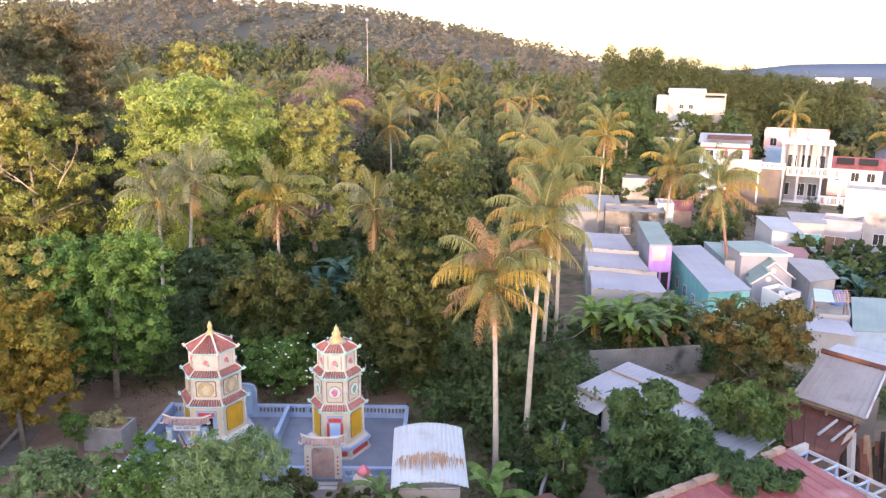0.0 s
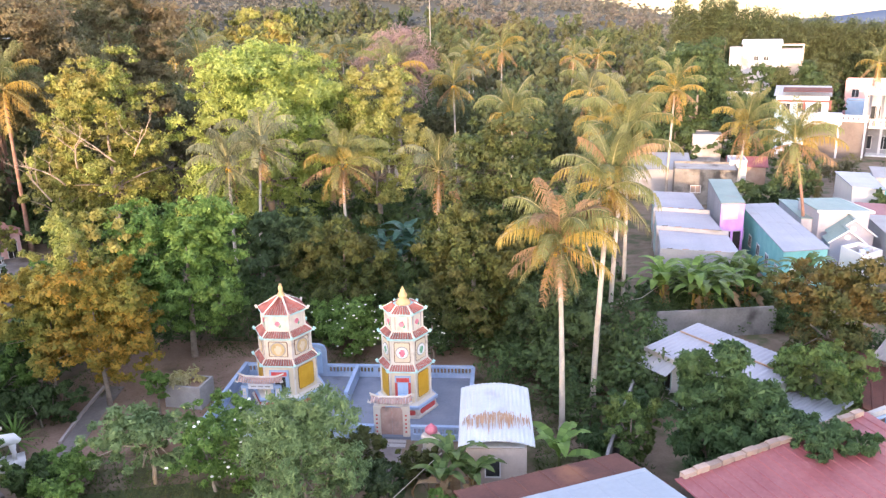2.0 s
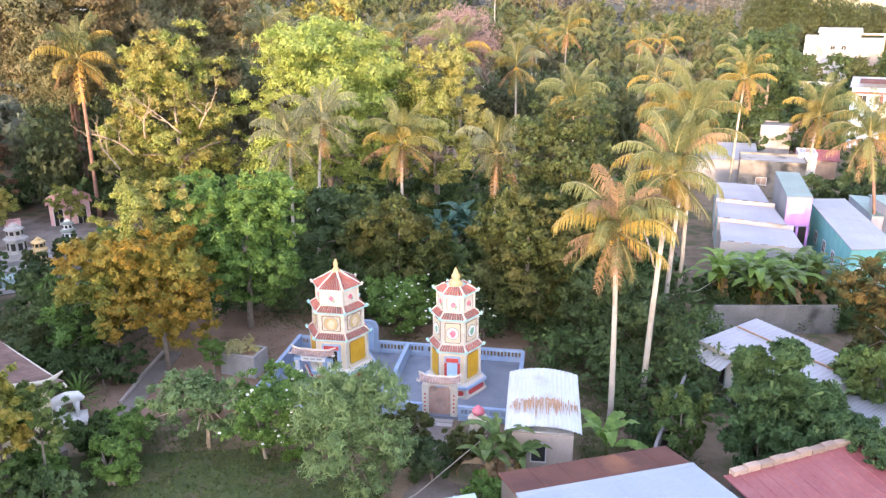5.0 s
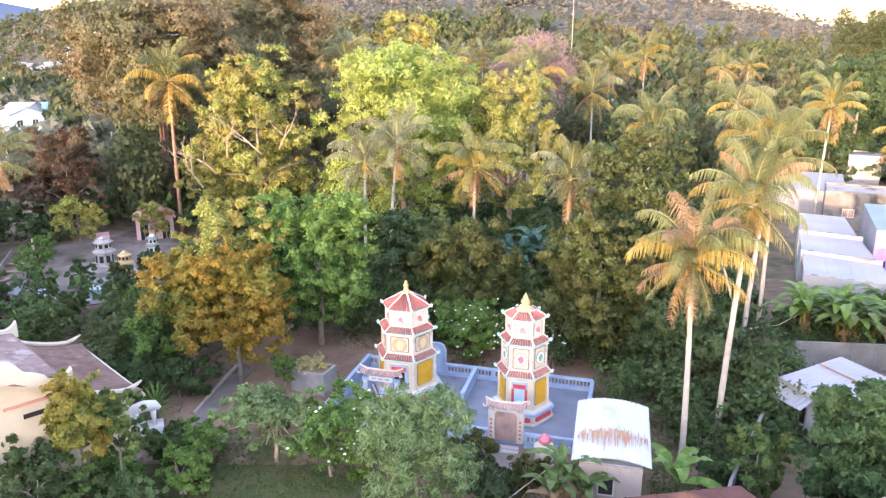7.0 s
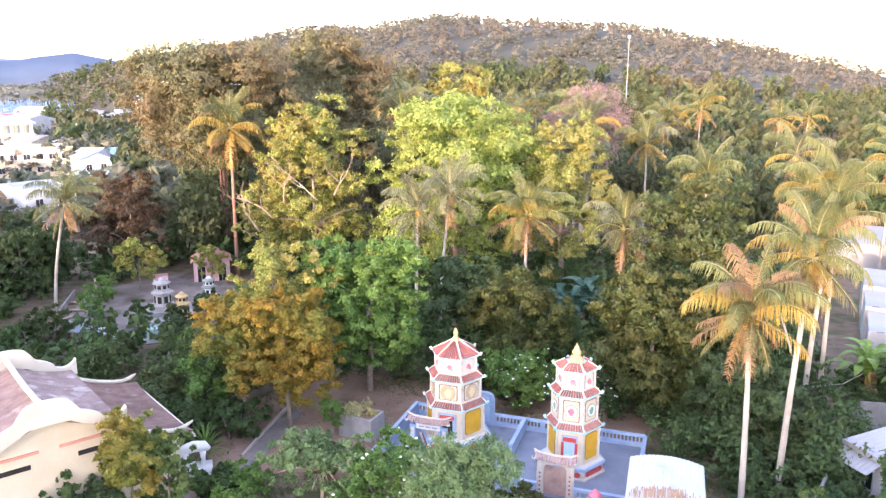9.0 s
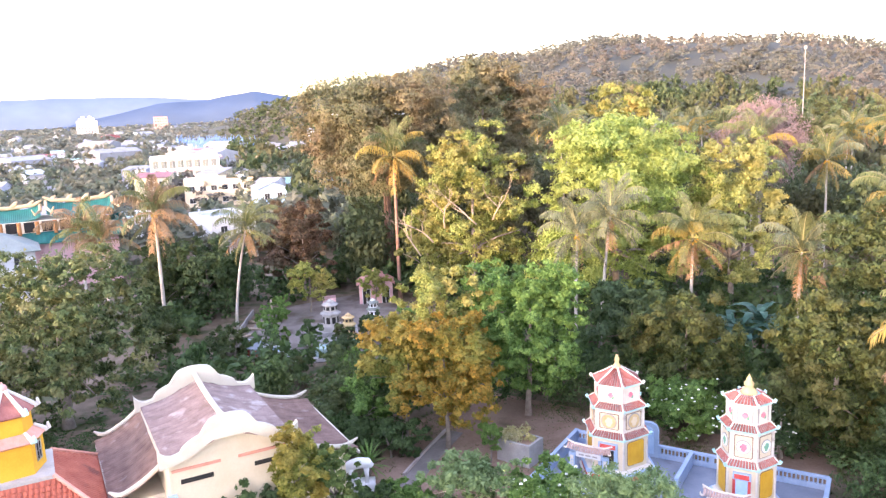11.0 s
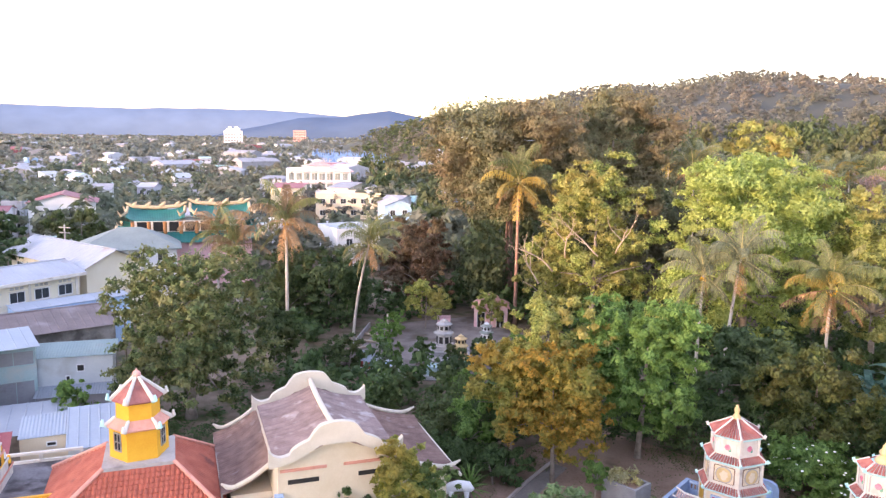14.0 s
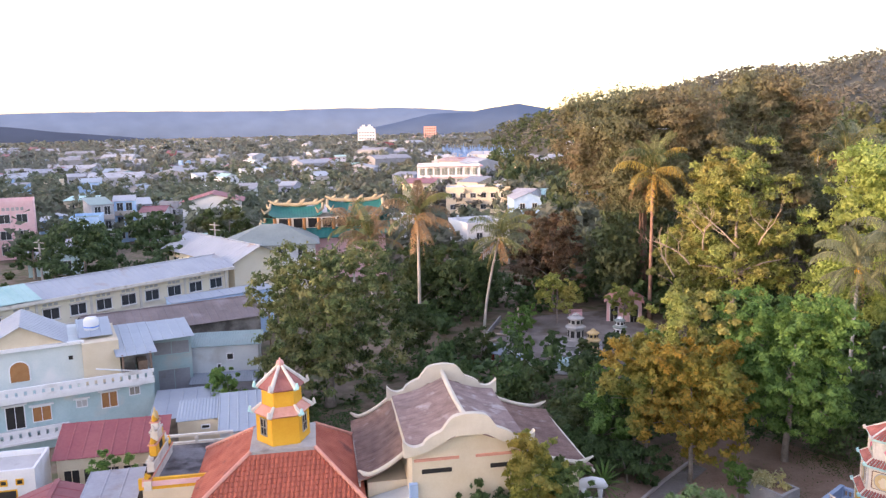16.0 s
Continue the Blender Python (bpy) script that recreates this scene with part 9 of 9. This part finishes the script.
def beast(x, y, rot, label):
    g = Geo().tube([(-1.0, 0, 1.0), (-0.7, 0, 1.22), (-0.1, 0, 1.25), (0.45, 0, 1.1), (0.85, 0, 0.8), (1.1, 0, 0.5), (1.3, 0, 0.3)], [0.14, 0.34, 0.36, 0.33, 0.24, 0.2, 0.09], 10)
    for lx, ly in ((-0.6, -0.22), (-0.6, 0.22), (0.4, -0.22), (0.4, 0.22)):
        g.tube([(lx, ly, 0), (lx, ly, 0.5), (lx, ly, 0.95)], [0.13, 0.13, 0.2], 8)
    g.tube([(0.95, -0.16, 0.85), (0.85, -0.34, 0.95)], [0.09, 0.03], 6).tube([(0.95, 0.16, 0.85), (0.85, 0.34, 0.95)], [0.09, 0.03], 6)
    g.box(-1.1, -0.5, -0.72, 1.3, 0.5, 0.02)
    ob = part("statue", g, "statue", smooth=True)
    ob.matrix_world = pose(x, y, 0.7, 0, 0, rot)
    return tagged(ob, label, "statue")


beast(-28.4, 36.0, 214, "white stone animal statue on a low base")
beast(-29.2, 34.2, 120, "small white stone statue beside the hall").scale = (0.7, 0.7, 0.7)
# agave beside the hall
ag = thing("agave", pose(-31.6, 37.4, 0), "spiky yucca with sword-shaped leaves", "plant")
part("stem", Geo().tube([(0, 0, 0), (0, 0, 1.5)], [0.14, 0.1], 7), "bark", ag)
for i in range(26):
    lf = link("leaf", bpy.data.meshes.get("sword") or quads_mesh("sword", np.array([[[0, -0.04, 0], [0.6, -0.05, 0.02], [0.6, 0.05, 0.02], [0, 0.04, 0]], [[0.6, -0.05, 0.02], [1.2, -0.005, -0.05], [1.2, 0.005, -0.05], [0.6, 0.05, 0.02]]], float), M["leaf_dark"]), None, ag)
    lf.matrix_local = Matrix.Translation((0, 0, 1.45)) @ pose(0, 0, 0, 0, 0, i * 137.5) @ pose(0, 0, 0, 0, -(75 - i * 3.6))
# street poles behind the school
for px, py, ph in ((-112.5, 24.8, 10.2), (-104.5, 13.4, 9.0), (-118, 52, 9.5)):
    up_ = thing("utility_pole", pose(px, py, 0, 0, 0, 20), "grey concrete utility pole with crossarms", "utility pole", "street poles")
    part("pole", Geo().tube([(0, 0, -0.2), (0, 0, ph)], [0.18, 0.12], 8), "concrete", up_)
    for z_ in (ph - 0.5, ph - 1.3):
        part("crossarm", Geo().box(-1.1, -0.06, z_, 1.1, 0.06, z_ + 0.12), "concrete", up_)
# mast on the slope, cable across the grove
mast = thing("mast", pose(-21.8, 224.9, ground_z(-21.8, 224.9)), "tall pale lamp mast above the trees", "mast")
part("pole", Geo().tube([(0, 0, 0), (0, 0, 34.5)], [0.16, 0.11], 8), "stone", mast)
part("head", Geo().lathe([(0.35, 34.0), (0.5, 34.4), (0.3, 34.9)], 10), "stone", mast)
tagged(part("cable", Geo().tube([(7.6, 57.5, 2.2), (11, 60, 2.0), (14.5, 63, 3.2)], [0.03] * 3, 5), "cable"), "thin pale cable strung through the grove", "cable")
tagged(part("cable", Geo().tube([(-9, 27.5, 1.5), (-6.5, 31.5, 1.0), (-3.5, 36.5, 1.6)], [0.025] * 3, 5), "cable"), "thin pale rope across the path", "cable")
# pale bare limbs of the half-bare yellow tree
dw = random.Random(31)
HALF_BARE = [o for o in scene.objects if o.get("label") == "tall half-bare tree with yellow-green leaves"][0]


def limb(g, p, d, ln, r, depth):
    """A crooked bare branch that forks into thinner ones."""
    pts = [p]
    for i in range(3):
        d = (d + Vector((dw.uniform(-0.35, 0.35), dw.uniform(-0.25, 0.1), dw.uniform(-0.2, 0.35)))).normalized()
        pts.append(pts[-1] + d * ln / 3)
    g.tube(pts, [r, r * 0.85, r * 0.7, r * 0.55], 6 if depth > 1 else 4)
    if depth:
        for k in range(2 if depth < 3 else 3):
            nd = (d + Vector((dw.uniform(-0.9, 0.9), dw.uniform(-0.4, 0.15), dw.uniform(-0.25, 0.7)))).normalized()
            limb(g, pts[dw.choice((2, 3))], nd, ln * dw.uniform(0.55, 0.8), r * 0.55, depth - 1)


for ox, oy, oz, dx, dz in ((-43.2, 69.5, 11.0, -0.2, 0.9), (-37.2, 72.2, 13.4, 0.5, 0.8), (-44.6, 69.0, 9.5, -0.5, 0.8), (-38.6, 71.0, 13.0, -0.7, 0.7), (-42.0, 70.0, 12.6, 0.4, 0.8)):
    g = Geo()
    limb(g, Vector((0, 1.2, -1.6)), Vector((dx, -0.35, dz)).normalized(), 2.7, 0.10, 3)
    ob = part("bare_limb", g, "deadwood", smooth=True)
    ob.matrix_world = pose(ox, oy, oz)
    ob.parent = HALF_BARE
    ob.matrix_parent_inverse = HALF_BARE.matrix_world.inverted()


# spiky rosette plant beside the hall
spiky = thing("yucca", pose(-28.4, 37.3, 0), "green spiky yucca with narrow arching leaves", "plant")
part("stem", Geo().tube([(0, 0, -0.1), (0.02, 0, 0.7), (0, 0.02, 1.5)], [0.12, 0.1, 0.06], 7), "bark", spiky, smooth=True)
spike = Geo().add([(0, -0.03, 0), (0, 0.03, 0), (0.45, -0.045, 0.03), (0.45, 0.045, 0.03), (0.85, -0.03, -0.03), (0.85, 0.03, -0.03), (1.15, 0, -0.16), (0.45, 0, -0.005)],
                  [(0, 1, 3, 2), (2, 3, 5, 4), (4, 5, 6), (0, 2, 7), (1, 7, 3)]).mesh("leaf")
spike.materials.append(M["leaf_green"])
for i in range(46):
    lf = link("leaf", spike, None, spiky)
    lf.matrix_local = Matrix.Translation((0, 0, 1.15 + 0.008 * i)) @ pose(0, 0, 0, 0, 0, i * 137.5) @ pose(0, 0, 0, 0, -(-15 + 2.1 * i), 0) @ Matrix.Scale(1.35, 4)
